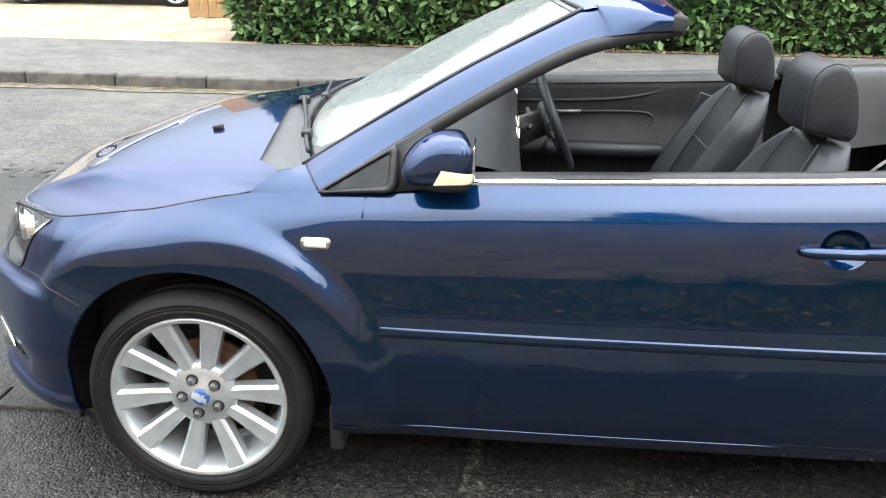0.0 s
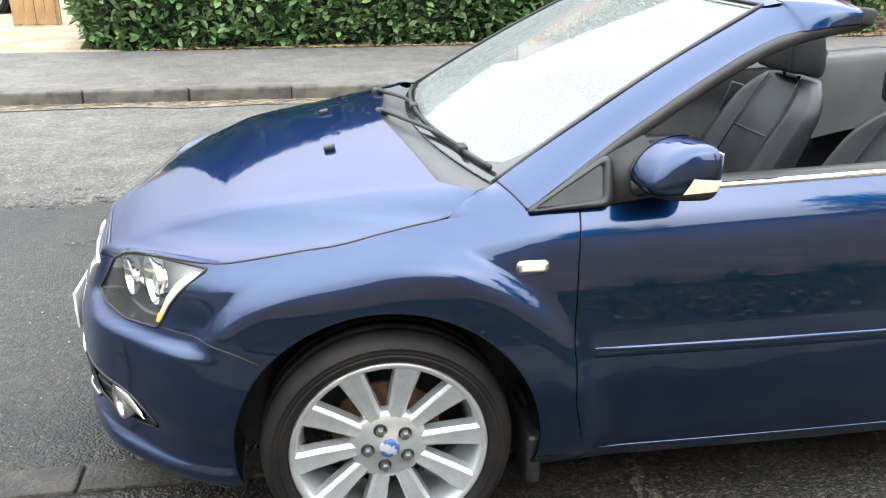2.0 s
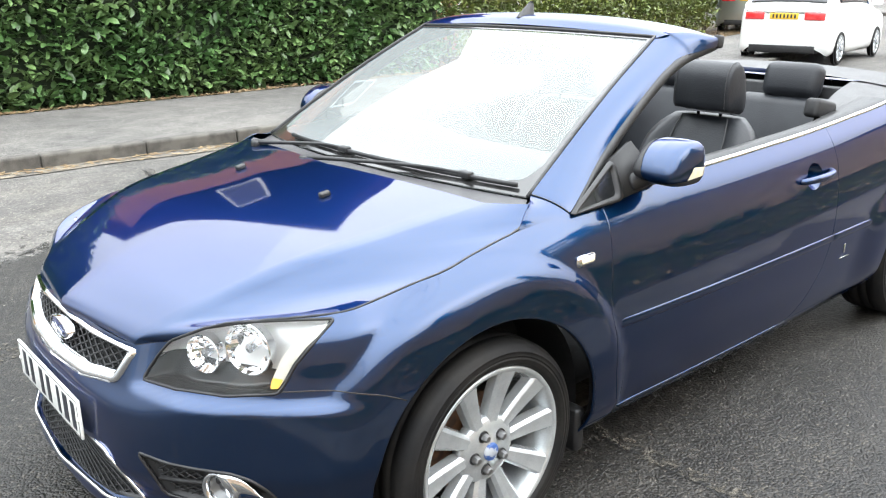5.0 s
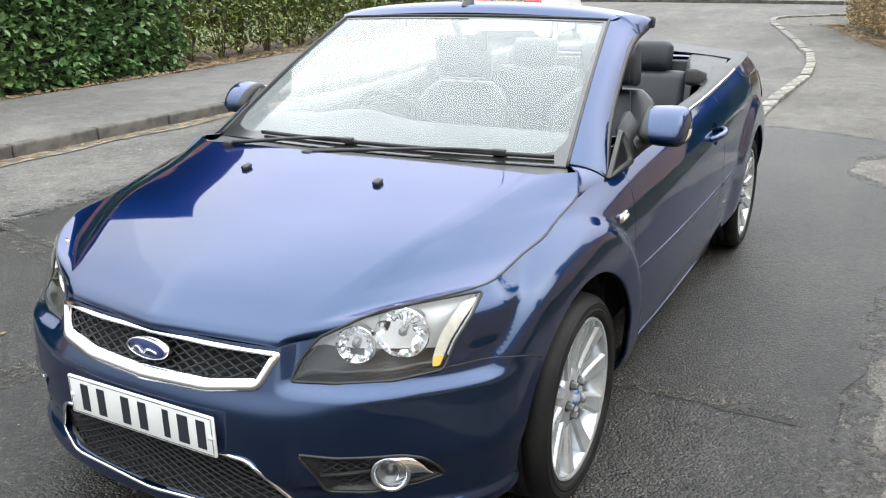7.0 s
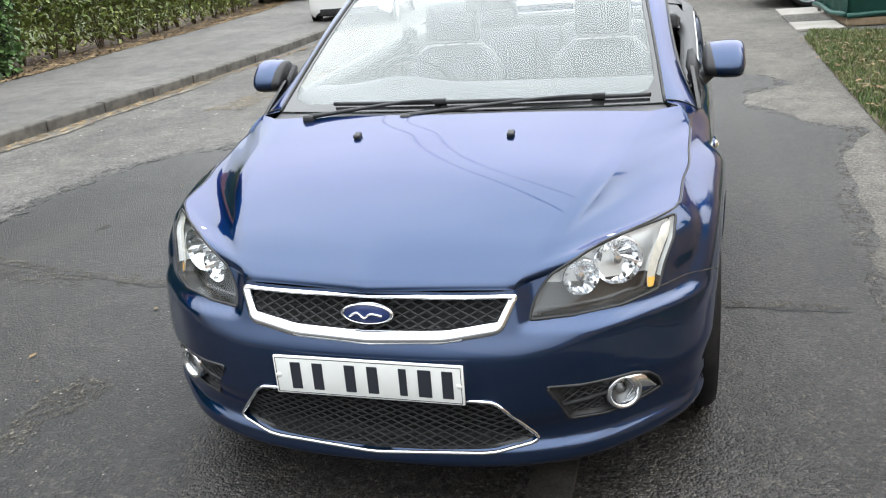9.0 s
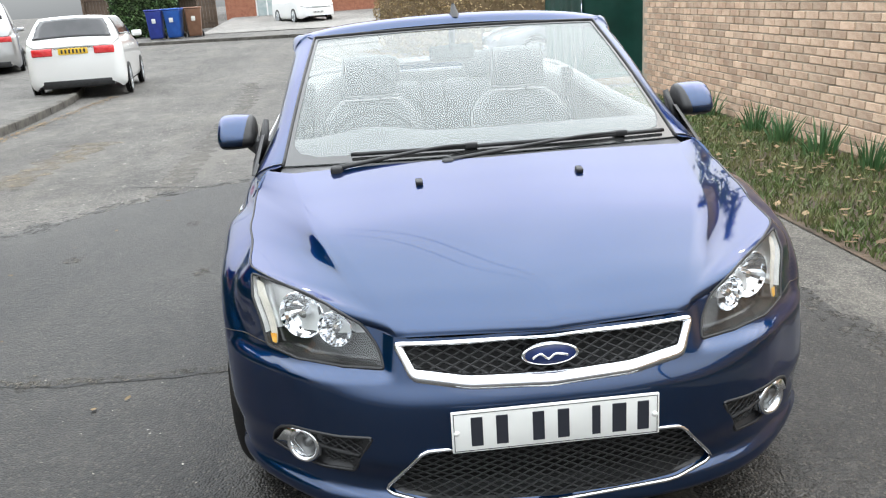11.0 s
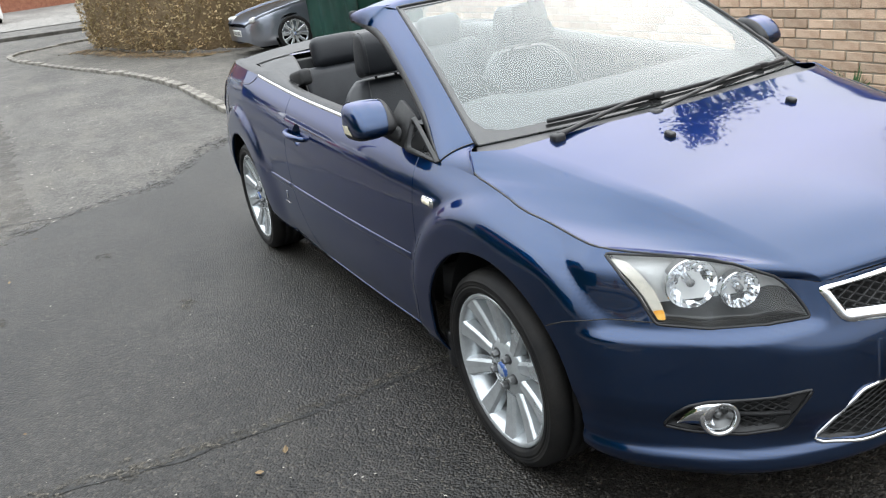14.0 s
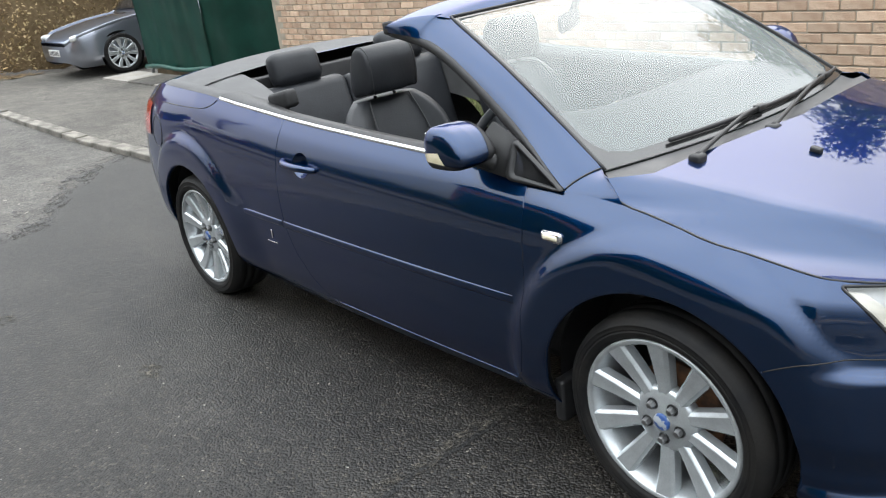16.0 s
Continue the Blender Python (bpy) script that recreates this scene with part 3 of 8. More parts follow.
def hedge(name, label, line, depth, top, mat, core_mat, count, size, seed, group="hedges"):
    """A clipped hedge along a plan line: a dark sheet inside, standing in for shade and twigs, with leaves all over its
    face and top.
    """
    base = thing(name, label, "hedge", group)
    rng = random.Random(seed)
    pts = [Vector((x, y, 0)) for x, y in line]
    lengths = [(b - a).length for a, b in zip(pts, pts[1:])]
    total = sum(lengths)

    def at(s):
        for a, b, n in zip(pts, pts[1:], lengths):
            if s <= n:
                d = (b - a).normalized()
                return a + d * s, Vector((d.y, -d.x, 0))
            s -= n
        d = (pts[-1] - pts[-2]).normalized()
        return pts[-1].copy(), Vector((d.y, -d.x, 0))

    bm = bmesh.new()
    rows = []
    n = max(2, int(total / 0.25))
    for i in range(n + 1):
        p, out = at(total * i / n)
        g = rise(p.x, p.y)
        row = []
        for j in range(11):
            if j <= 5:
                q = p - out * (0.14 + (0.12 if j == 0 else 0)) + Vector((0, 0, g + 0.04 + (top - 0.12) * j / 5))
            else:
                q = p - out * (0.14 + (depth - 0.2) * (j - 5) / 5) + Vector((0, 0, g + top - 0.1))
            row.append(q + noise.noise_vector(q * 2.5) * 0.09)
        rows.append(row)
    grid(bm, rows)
    part("inner_backing", bm, core_mat, base, "inner sheet of twig colour and painted shade", kind="stuff")
    spots = []
    for _ in range(count):
        s = rng.uniform(0, total)
        p, out = at(s)
        g = rise(p.x, p.y)
        if rng.random() < 0.8:
            z = rng.uniform(0.04, top)
            lump = 0.1 * noise.noise((p.x * 1.6, p.y * 1.6, z * 1.6 + seed)) - (0.16 * max(0, 0.25 - z) / 0.25)
            q = p + out * (lump - rng.random() ** 2 * 0.16) + Vector((0, 0, g + z))
            spots.append((q, out))
        else:
            q = p - out * rng.uniform(0, depth) + Vector((0, 0, g + top + 0.12 * noise.noise((p.x * 2, p.y * 2, seed)) + rng.uniform(-0.08, 0.1)))
            spots.append((q, Vector((0, 0, 1))))
    leaf_cloud("leaves", base, mat, spots, size, seed=seed)
    return base


# CORE paints the shade inside green hedges; BROWN_CORE is twig colour
CORE = material("painted_hedge_shade", (0.012, 0.022, 0.009), rough=0.9, second=(0.02, 0.03, 0.012), scale=12)
BROWN_CORE = material("beech_twigs", (0.15, 0.105, 0.055), rough=0.9, second=(0.21, 0.15, 0.082), scale=16)
BROWN_LEAF = material("dry_beech_leaf", (0.4, 0.29, 0.15), rough=0.7, second=(0.28, 0.215, 0.105), scale=2, by_island=0.6)
LIME_LEAF = material("young_shrub_leaf", (0.105, 0.145, 0.03), rough=0.45, second=(0.19, 0.2, 0.045), scale=1.5, by_island=0.6)
STEM = material("shrub_stem", (0.09, 0.07, 0.045), rough=0.85, second=(0.13, 0.1, 0.07), scale=20)
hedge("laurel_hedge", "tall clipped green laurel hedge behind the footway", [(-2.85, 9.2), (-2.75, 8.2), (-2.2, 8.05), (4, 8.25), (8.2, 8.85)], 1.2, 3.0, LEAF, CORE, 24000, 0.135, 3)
hedge("beech_hedge", "brown beech hedge in dry leaf at the road corner", [(25.4, -7.5), (23.4, -1.6), (22.4, -0.2), (21.2, 0.05), (18.3, -0.9), (15.9, -1.55), (15.3, -1.95), (15.2, -2.6), (15.4, -6.0)], 1.1, 2.5, BROWN_LEAF, BROWN_CORE, 20000, 0.07, 5)


def shrub(x, y, tall, seed):
    rng = random.Random(seed)
    base = thing("shrub", "young leafy yellow-green shrub in a planted row", "shrub", "row of young shrubs", at=pose(x, y, 0.06 + rise(x, y)))
    tips = []
    for k in range(9):
        bm = bmesh.new()
        a, lean = rng.uniform(0, 6.28), rng.uniform(0.1, 0.5)
        end = Vector((math.cos(a) * lean, math.sin(a) * lean, tall * rng.uniform(0.75, 1.0)))
        mid = end * 0.5 + Vector((rng.uniform(-0.06, 0.06), rng.uniform(-0.06, 0.06), 0.1))
        path = smooth_path([(0.03 * math.cos(a), 0.03 * math.sin(a), -0.03), mid, end], 6)
        tube(bm, path, [0.013 - 0.0016 * i for i in range(7)], 5)
        tips.append(path)
        part("stem", bm, STEM, base)
    spots = []
    for _ in range(int(950 * tall)):
        path = rng.choice(tips)
        p = path[rng.choice((1, 2, 3, 3, 4, 4, 5, 5, 6, 6))]
        q = p + Vector((rng.gauss(0, 0.17), rng.gauss(0, 0.17), rng.gauss(0, 0.15)))
        if q.z > 0.12:
            spots.append((q, Vector((q.x, q.y, 0.3))))
    leaf_cloud("leaves", base, LIME_LEAF, spots, 0.1, seed=seed)


for k in range(19):
    x = 8.9 + 0.74 * k
    shrub(x, near(x, [(8, 9.3), (11, 9.75), (14, 10.1), (19, 11.0), (23, 11.8)]) + random.uniform(-0.08, 0.08), random.uniform(1.35, 1.8), 40 + k)
LAWN = material("garden_lawn", (0.05, 0.075, 0.02), rough=0.9, second=(0.09, 0.1, 0.035), scale=2.5, fine=0.3, fine_scale=60, bump=0.6, bump_scale=80)
sheet("planting_bed", SOIL, [(8, 8.4), (10.2, 8.72), (14, 9.22), (19, 10.02), (23, 10.55), (23, 13.4), (8, 10.8)], 0.085, "brown soil bed with dry leaves under the shrubs")
sheet("garden_lawn", LAWN, [(-2.3, 9.2), (4, 9.4), (8, 10.6), (23, 13.2), (23, 30), (-2.3, 30)], 0.07, "green garden lawn behind the hedges")
sheet("gravel_drive", GRAVEL, [(-14, 7.92), (-2.3, 8.0), (-2.3, 30), (-14, 30)], 0.092, "pale cream gravel driveway")


def turf(name, label, outline, count, tall, seed, z=0.0, mat=None):
    """Blades of grass scattered over a plan outline."""
    rng = random.Random(seed)
    xs, ys = [p[0] for p in outline], [p[1] for p in outline]
    verts, faces = [], []

    def inside(x, y):
        hit = False
        for (x0, y0), (x1, y1) in zip(outline, outline[1:] + outline[:1]):
            if (y0 > y) != (y1 > y) and x < x0 + (y - y0) * (x1 - x0) / (y1 - y0):
                hit = not hit
        return hit

    while len(faces) < count * 2:
        x, y = rng.uniform(min(xs), max(xs)), rng.uniform(min(ys), max(ys))
        if not inside(x, y):
            continue
        h = tall * rng.uniform(0.4, 1.2)
        a = rng.uniform(0, 6.28)
        w = 0.004 + 0.1 * h * 0.3
        lx, ly = rng.gauss(0, 0.45) * h, rng.gauss(0, 0.45) * h
        c, s = math.cos(a) * w, math.sin(a) * w
        b = len(verts)
        verts.extend([(x - c, y - s, z), (x + c, y + s, z), (x + c * 0.7 + lx * 0.4, y + s * 0.7 + ly * 0.4, z + h * 0.6), (x - c * 0.7 + lx * 0.4, y - s * 0.7 + ly * 0.4, z + h * 0.6), (x + lx, y + ly, z + h)])
        faces.extend([(b, b + 1, b + 2, b + 3), (b + 3, b + 2, b + 4)])
    me = bpy.data.meshes.new(name)
    me.from_pydata(verts, [], faces)
    me.materials.append(mat or GRASS)
    return tagged(new(name, me), label, "grass", kind="stuff")


VERGE = [(-9, -2.12), (3.8, -2.1), (6.3, -2.14), (8.9, -2.2), (9.6, -2.35), (9.3, -3.5), (-9, -3.5)]
sheet("verge", SOIL, VERGE, 0.004, "soil under the grass verge")
turf("verge_grass", "rough green grass verge along the brick wall", [(0.3, -2.16), *VERGE[1:5], (9.25, -3.42), (0.3, -3.45)], 26000, 0.055, 8)
turf("verge_grass_far", "rough green grass verge along the brick wall", [(-8, -2.16), (0.3, -2.16), (0.3, -3.45), (-8, -3.45)], 9000, 0.06, 9)
BULB = material("bulb_leaf", (0.05, 0.13, 0.045), rough=0.4, second=(0.09, 0.18, 0.07), scale=6, by_object=0.4)


def bulb_clump(x, y, seed):
    """A tuft of strap leaves, as daffodils have before they flower."""
    rng = random.Random(seed)
    clump = thing("bulb_clump", "clump of green daffodil leaves against the brick wall", "plant", "bulb clumps along the wall", at=pose(x, y, 0))
    for _ in range(46):
        a, r, h = rng.uniform(0, 6.28), rng.uniform(0, 0.13), rng.uniform(0.16, 0.32)
        bx, by = math.cos(a) * r, math.sin(a) * r
        lean = rng.uniform(0.02, 0.14)
        w, t = 0.008, rng.uniform(0, 6.28)
        c, s = math.cos(t) * w, math.sin(t) * w
        rows = []
        for k in range(4):
            f = k / 3
            px, py, pz = bx + math.cos(a) * lean * f * f, by + math.sin(a) * lean * f * f, -0.01 + h * f
            q = 1 - 0.8 * f**3
            rows.append([(px - c * q, py - s * q, pz), (px + c * q, py + s * q, pz)])
        bm = bmesh.new()
        grid(bm, rows)
        part("leaf", bm, BULB, clump)


for k, x in enumerate((1.5, 2.1, 2.75, 3.25, 3.9, 4.5, 5.2, 6.3)):
    bulb_clump(x, -3.28 + random.uniform(-0.05, 0.06), 70 + k)


# ---- fallen leaves ----
DRY_LEAF = material("fallen_leaf", (0.15, 0.095, 0.045), rough=0.8, second=(0.24, 0.17, 0.09), scale=3, by_island=0.8)


def litter(name, label, spots, size, seed, lift=0.006, mat=None):
    """Loose dry leaves lying nearly flat."""
    rng = random.Random(seed)
    verts, faces = [], []
    shape = ((-0.5, 0, 0), (-0.15, 0.28, 0.06), (0.25, 0.24, 0.04), (0.55, 0, 0.1), (0.25, -0.24, 0.04), (-0.15, -0.28, 0.06))
    for x, y, z in spots:
        a, s, tip = rng.uniform(0, 6.28), size * rng.uniform(0.5, 1.4), rng.uniform(-0.3, 0.5)
        c, n = math.cos(a) * s, math.sin(a) * s
        b = len(verts)
        verts.extend((x + u * c - v * n, y + u * n + v * c, z + lift + s * (h * 1.5 + tip * max(0, u) * 0.4)) for u, v, h in shape)
        faces.extend([(b, b + 1, b + 2, b + 3), (b, b + 3, b + 4, b + 5)])
    me = bpy.data.meshes.new(name)
    me.from_pydata(verts, [], faces)
    me.materials.append(mat or DRY_LEAF)
    return tagged(new(name, me), label, "leaves", kind="stuff")


rng = random.Random(17)
litter("gutter_leaves", "brown fallen leaves along the gutter", [(rng.uniform(-6, 14), KERB_Y - abs(rng.gauss(0, 0.09)) - 0.02, -0.006) for _ in range(1500)], 0.045, 1)
BED_LINE = [(-2, 8.0), (4, 8.12), (8, 8.4), (10.2, 8.75), (14, 9.25), (19, 10.05), (23, 10.6)]
litter("bed_leaves", "brown fallen leaves under hedge and shrubs", [(x, near(x, BED_LINE) + rng.expovariate(2.0 if x > 8 else 9.0) - 0.06, 0.1 + rise(x, 0)) for x in (rng.uniform(-2, 8) if rng.random() < 0.3 else rng.uniform(8, 22) for _ in range(5200))], 0.075, 2)
litter("corner_leaves", "brown fallen leaves below the beech hedge", [(x, near(x, [(15.2, -1.9), (15.9, -1.5), (18.3, -0.85), (21.2, 0.1)]) + rng.gauss(0.12, 0.18), rise(x, 0)) for x in (rng.uniform(15.2, 21.4) for _ in range(1600))], 0.08, 3)
litter("verge_leaves", "a few brown leaves on the grass verge", [(rng.uniform(0, 9), rng.uniform(-3.4, -2.1), 0.03) for _ in range(420)], 0.06, 4)
litter("road_leaves", "single brown leaves lying on the damp road", [(0.43, 1.53, 0.0), (0.5, 1.42, 0.0), (-1.2, -0.1, 0.0), (-0.75, -0.35, 0.0)] + [(rng.uniform(-3, 5.5), rng.uniform(1.0, 2.6), 0.0) for _ in range(9)] + [(rng.uniform(-3, -0.95), rng.uniform(-1.4, 2), 0.0) for _ in range(7)], 0.03, 5)

PALE_GRIT = material("pale_stone_grit", (0.4, 0.38, 0.34), rough=0.9, second=(0.28, 0.26, 0.22), scale=5, by_island=0.5)
litter("road_grit", "pale stone chips scattered over the dry road", [(rng.uniform(3, 16), rng.uniform(0.8, 5.0), -0.012) for _ in range(520)] + [(rng.gauss(8.5, 0.8), rng.gauss(2.9, 0.5), -0.012) for _ in range(90)], 0.026, 6, 0.002, PALE_GRIT)
litter("damp_grit", "tiny pale stone chips on the damp asphalt", [(rng.uniform(-3, 4), rng.uniform(0.95, 2.6), 0.0) for _ in range(420)] + [(rng.uniform(-3.5, -0.9), rng.uniform(-1.4, 1.2), 0.0) for _ in range(160)], 0.009, 7, 0.001, PALE_GRIT)
hedge("garden_bush", "dark leafy bush behind the bins", [(32.9, 10.4), (32.5, 7.6)], 1.0, 1.9, LEAF, CORE, 2600, 0.12, 12)


# ---- the parked blue convertible ----
PLAN = [(-0.826, 0), (-0.818, 0.2), (-0.785, 0.38), (-0.712, 0.55), (-0.6, 0.675), (-0.45, 0.775), (-0.25, 0.824), (0, 0.846), (0.4, 0.864), (0.9, 0.876), (1.5, 0.878), (2.1, 0.872), (2.64, 0.862), (3.0, 0.842), (3.28, 0.79), (3.47, 0.69), (3.58, 0.48), (3.625, 0.24), (3.635, 0)]
LEVEL = [0, 0.08, 0.22, 0.39, 0.55, 0.68, 0.8, 0.91, 1.0]
TUCK_FRONT = [0.05, 0.014, 0.022, 0.0, 0.002, 0.007, 0.034, 0.056, 0.072]
TUCK_WING = [0.04, 0.014, 0.016, 0.0, 0.0, 0.002, 0.006, 0.018, 0.06]
TUCK_SIDE = [0.075, 0.035, 0.012, 0.002, 0.0, 0.003, 0.012, 0.035, 0.076]
TUCK_REAR = [0.1, 0.05, 0.015, 0.0, 0.004, 0.014, 0.034, 0.07, 0.125]


def top_line(x, y):
    """Height of the body's upper edge: grille and lamp tops, bonnet shut line, belt line, boot."""
    return spline([-0.76, -0.725, -0.695, -0.65, -0.595, -0.515, -0.39, -0.13, 0.13, 0.35, 0.7, 1.2, 1.65, 2.1, 2.55, 3.0, 3.3, 3.6], [0.666, 0.662, 0.673, 0.71, 0.74, 0.758, 0.769, 0.807, 0.862, 0.884, 0.92, 0.94, 0.96, 0.99, 1.02, 1.02, 0.985, 0.955], x)


def bottom_line(x):
    return spline([-0.9, -0.5, 0.3, 1.7, 2.3, 3.2, 3.6], [0.185, 0.19, 0.2, 0.2, 0.21, 0.24, 0.27], x)


def ease(t):
    t = min(1.0, max(0.0, t))
    return t * t * (3 - 2 * t)


def skin_rows(nu=21, nv=61):
    """One half of the outer skin, from the nose's middle along the side to the tail's middle."""
    path = smooth_path([(x, y, 0) for x, y in PLAN], nu * (len(PLAN) - 1))
    rows = []
    for i, p in enumerate(path):
        t = (path[min(i + 1, len(path) - 1)] - path[max(i - 1, 0)]).normalized()
        inward = Vector((-t.y, t.x, 0)) * -1
        if i in (0, len(path) - 1):
            inward = Vector((1 if i == 0 else -1, 0, 0))
        w_front = spline([-0.64, -0.47], [1, 0], p.x)
        w_side = spline([0.0, 0.6], [0, 1], p.x)
        w_rear = spline([2.5, 3.2], [0, 1], p.x)
        row = []
        for j in range(nv + 1):
            v = j / nv
            f, g, s, r = (spline(LEVEL, k, v) for k in (TUCK_FRONT, TUCK_WING, TUCK_SIDE, TUCK_REAR))
            front = f * w_front + g * (1 - w_front)
            tuck = (front * (1 - w_side) + s * w_side) * (1 - w_rear) + r * w_rear
            # the wing's shoulder draws in beside the bonnet
            tuck += 0.018 * ease((p.x + 0.4) / 0.2) * ease((0.4 - p.x) / 0.25) * ease((v - 0.84) / 0.16)
            q = p + inward * tuck
            z0, z1 = bottom_line(p.x), top_line(p.x + 0.07 * w_front, p.y)
            z = z0 + (z1 - z0) * v
            if 0.3 < p.y:
                # flared arches with a crisp upper crease
                for ax, lip in ((0.0, 0.03), (2.64, 0.024)):
                    d = math.hypot(p.x - ax, z - 0.305)
                    k = min(1, max(0, (0.525 - d) / 0.062))
                    soft = ease((ax - 0.28 - p.x) / 0.12) * ease((0.64 - z) / 0.08)
                    k = k * (2 - k) * (1 - soft) + ease((0.66 - d) / 0.26) * soft
                    q = q - inward * lip * k * min(1.0, max(0, (z - 0.18) / 0.12))
            # the bumper's shelf below the headlight, and the chin's lip
            beside = ease((p.y - 0.375) / 0.06) * ease((-0.36 - p.x) / 0.12)
            q = q + inward * 0.024 * beside * ease((z - 0.563) / 0.022)
            q = q - inward * 0.015 * ease((-0.3 - p.x) / 0.1) * ease((0.27 - z) / 0.014)
            row.append((q.x, max(0.0, q.y), z))
        rows.append(row)
    return rows


def flat(v, e):
    return Vector((v.dot(e[0]), v.dot(e[1])))


SIDE = (Vector((1, 0, 0)), Vector((0, 0, 1)))
FRONT = (Vector((0, 1, 0)), Vector((0, 0, 1)))
DIAG = (Vector((1, 1, 0)), Vector((0, 0, 1)))


def in_poly(p, poly):
    hit = False
    for a, b in zip(poly, poly[1:] + poly[:1]):
        if (a[1] > p[1]) != (b[1] > p[1]) and p[0] < a[0] + (p[1] - a[1]) * (b[0] - a[0]) / (b[1] - a[1]):
            hit = not hit
    return hit


def score(bm, e, line, where, closed=True):
    """Cuts edges into the mesh along a line drawn in the flat view e."""
    pairs = list(zip(line, line[1:] + line[:1])) if closed else list(zip(line, line[1:]))
    for a, b in pairs:
        a, b = Vector(a), Vector(b)
        d = b - a
        if d.length < 1e-6:
            continue
        n2 = Vector((-d.y, d.x)).normalized()
        pad = 0.012
        lo, hi = Vector((min(a.x, b.x) - pad, min(a.y, b.y) - pad)), Vector((max(a.x, b.x) + pad, max(a.y, b.y) + pad))
        faces = []
        for f in bm.faces:
            if not where(f.calc_center_median()):
                continue
            q = [flat(v.co, e) for v in f.verts]
            if min(p.x for p in q) <= hi.x and max(p.x for p in q) >= lo.x and min(p.y for p in q) <= hi.y and max(p.y for p in q) >= lo.y:
                faces.append(f)
        if not faces:
            continue
        geom = list({v for f in faces for v in f.verts}) + list({k for f in faces for k in f.edges}) + faces
        normal = e[0] * n2.x + e[1] * n2.y
        co = e[0] * (a.x / e[0].length_squared) + e[1] * a.y
        bmesh.ops.bisect_plane(bm, geom=geom, dist=0.0002, plane_co=co, plane_no=normal)


def drop_inside(bm, e, poly, where):
    bmesh.ops.delete(bm, geom=[f for f in bm.faces if where(f.calc_center_median()) and in_poly(flat(f.calc_center_median(), e), poly)], context="FACES")


def ring(cx, cz, r, n=40, a0=0.0, a1=360.0):
    return [(cx + r * math.cos(radians(a0 + (a1 - a0) * k / n)), cz + r * math.sin(radians(a0 + (a1 - a0) * k / n))) for k in range(n)]


def rounded(poly, r, n=4):
    """A polygon with its corners rounded."""
    out = []
    for i, p in enumerate(poly):
        a, p, b = Vector(poly[i - 1]), Vector(p), Vector(poly[(i + 1) % len(poly)])
        d0, d1 = (a - p), (b - p)
        k = min(r, d0.length * 0.45, d1.length * 0.45)
        s, t = p + d0.normalized() * k, p + d1.normalized() * k
        out += [tuple((1 - f) ** 2 * s + 2 * f * (1 - f) * p + f * f * t) for f in (j / n for j in range(n + 1))]
    return out


LAMP = rounded([(-0.325, 0.586), (-0.304, 0.612), (-0.276, 0.64), (-0.242, 0.668), (-0.2, 0.697), (-0.1, 0.731), (0.07, 0.751), (0.337, 0.757), (0.265, 0.703), (0.218, 0.663), (0.188, 0.624), (0.165, 0.6), (0.0, 0.592), (-0.2, 0.588)], 0.014, 3)
GRILLE = rounded([(-0.372, 0.653), (-0.2, 0.656), (0, 0.657), (0.2, 0.656), (0.372, 0.653), (0.335, 0.57), (0.2, 0.552), (0, 0.546), (-0.2, 0.552), (-0.335, 0.57)], 0.018, 3)
INTAKE = rounded([(-0.315, 0.402), (0.315, 0.402), (0.42, 0.272), (0.3, 0.255), (0, 0.245), (-0.3, 0.255), (-0.42, 0.272)], 0.025, 3)
FOG = rounded([(-0.33, 0.43), (-0.215, 0.424), (-0.1, 0.422), (0.0, 0.417), (0.07, 0.402), (0.12, 0.374), (0.155, 0.338), (0.06, 0.322), (-0.1, 0.315), (-0.24, 0.325)], 0.016, 3)
DOOR = [(0.455, 1.3), (0.452, 0.9), (0.44, 0.77), (0.437, 0.57), (0.445, 0.42), (0.47, 0.31), (0.51, 0.268), (0.56, 0.258), (1.45, 0.252), (1.56, 0.27), (1.64, 0.33), (1.72, 0.43), (1.765, 0.54), (1.772, 0.68), (1.76, 0.82), (1.745, 0.92), (1.735, 1.3)]
SEAM = [(-0.66, 0.66), (-0.585, 0.63), (-0.556, 0.603), (-0.46, 0.605), (-0.4, 0.602), (-0.355, 0.592), (-0.3, 0.568), (-0.2, 0.515)]
REAR_SEAM = [(3.02, 0.1), (3.0, 0.5), (3.02, 0.62), (3.2, 0.66), (3.7, 0.66)]


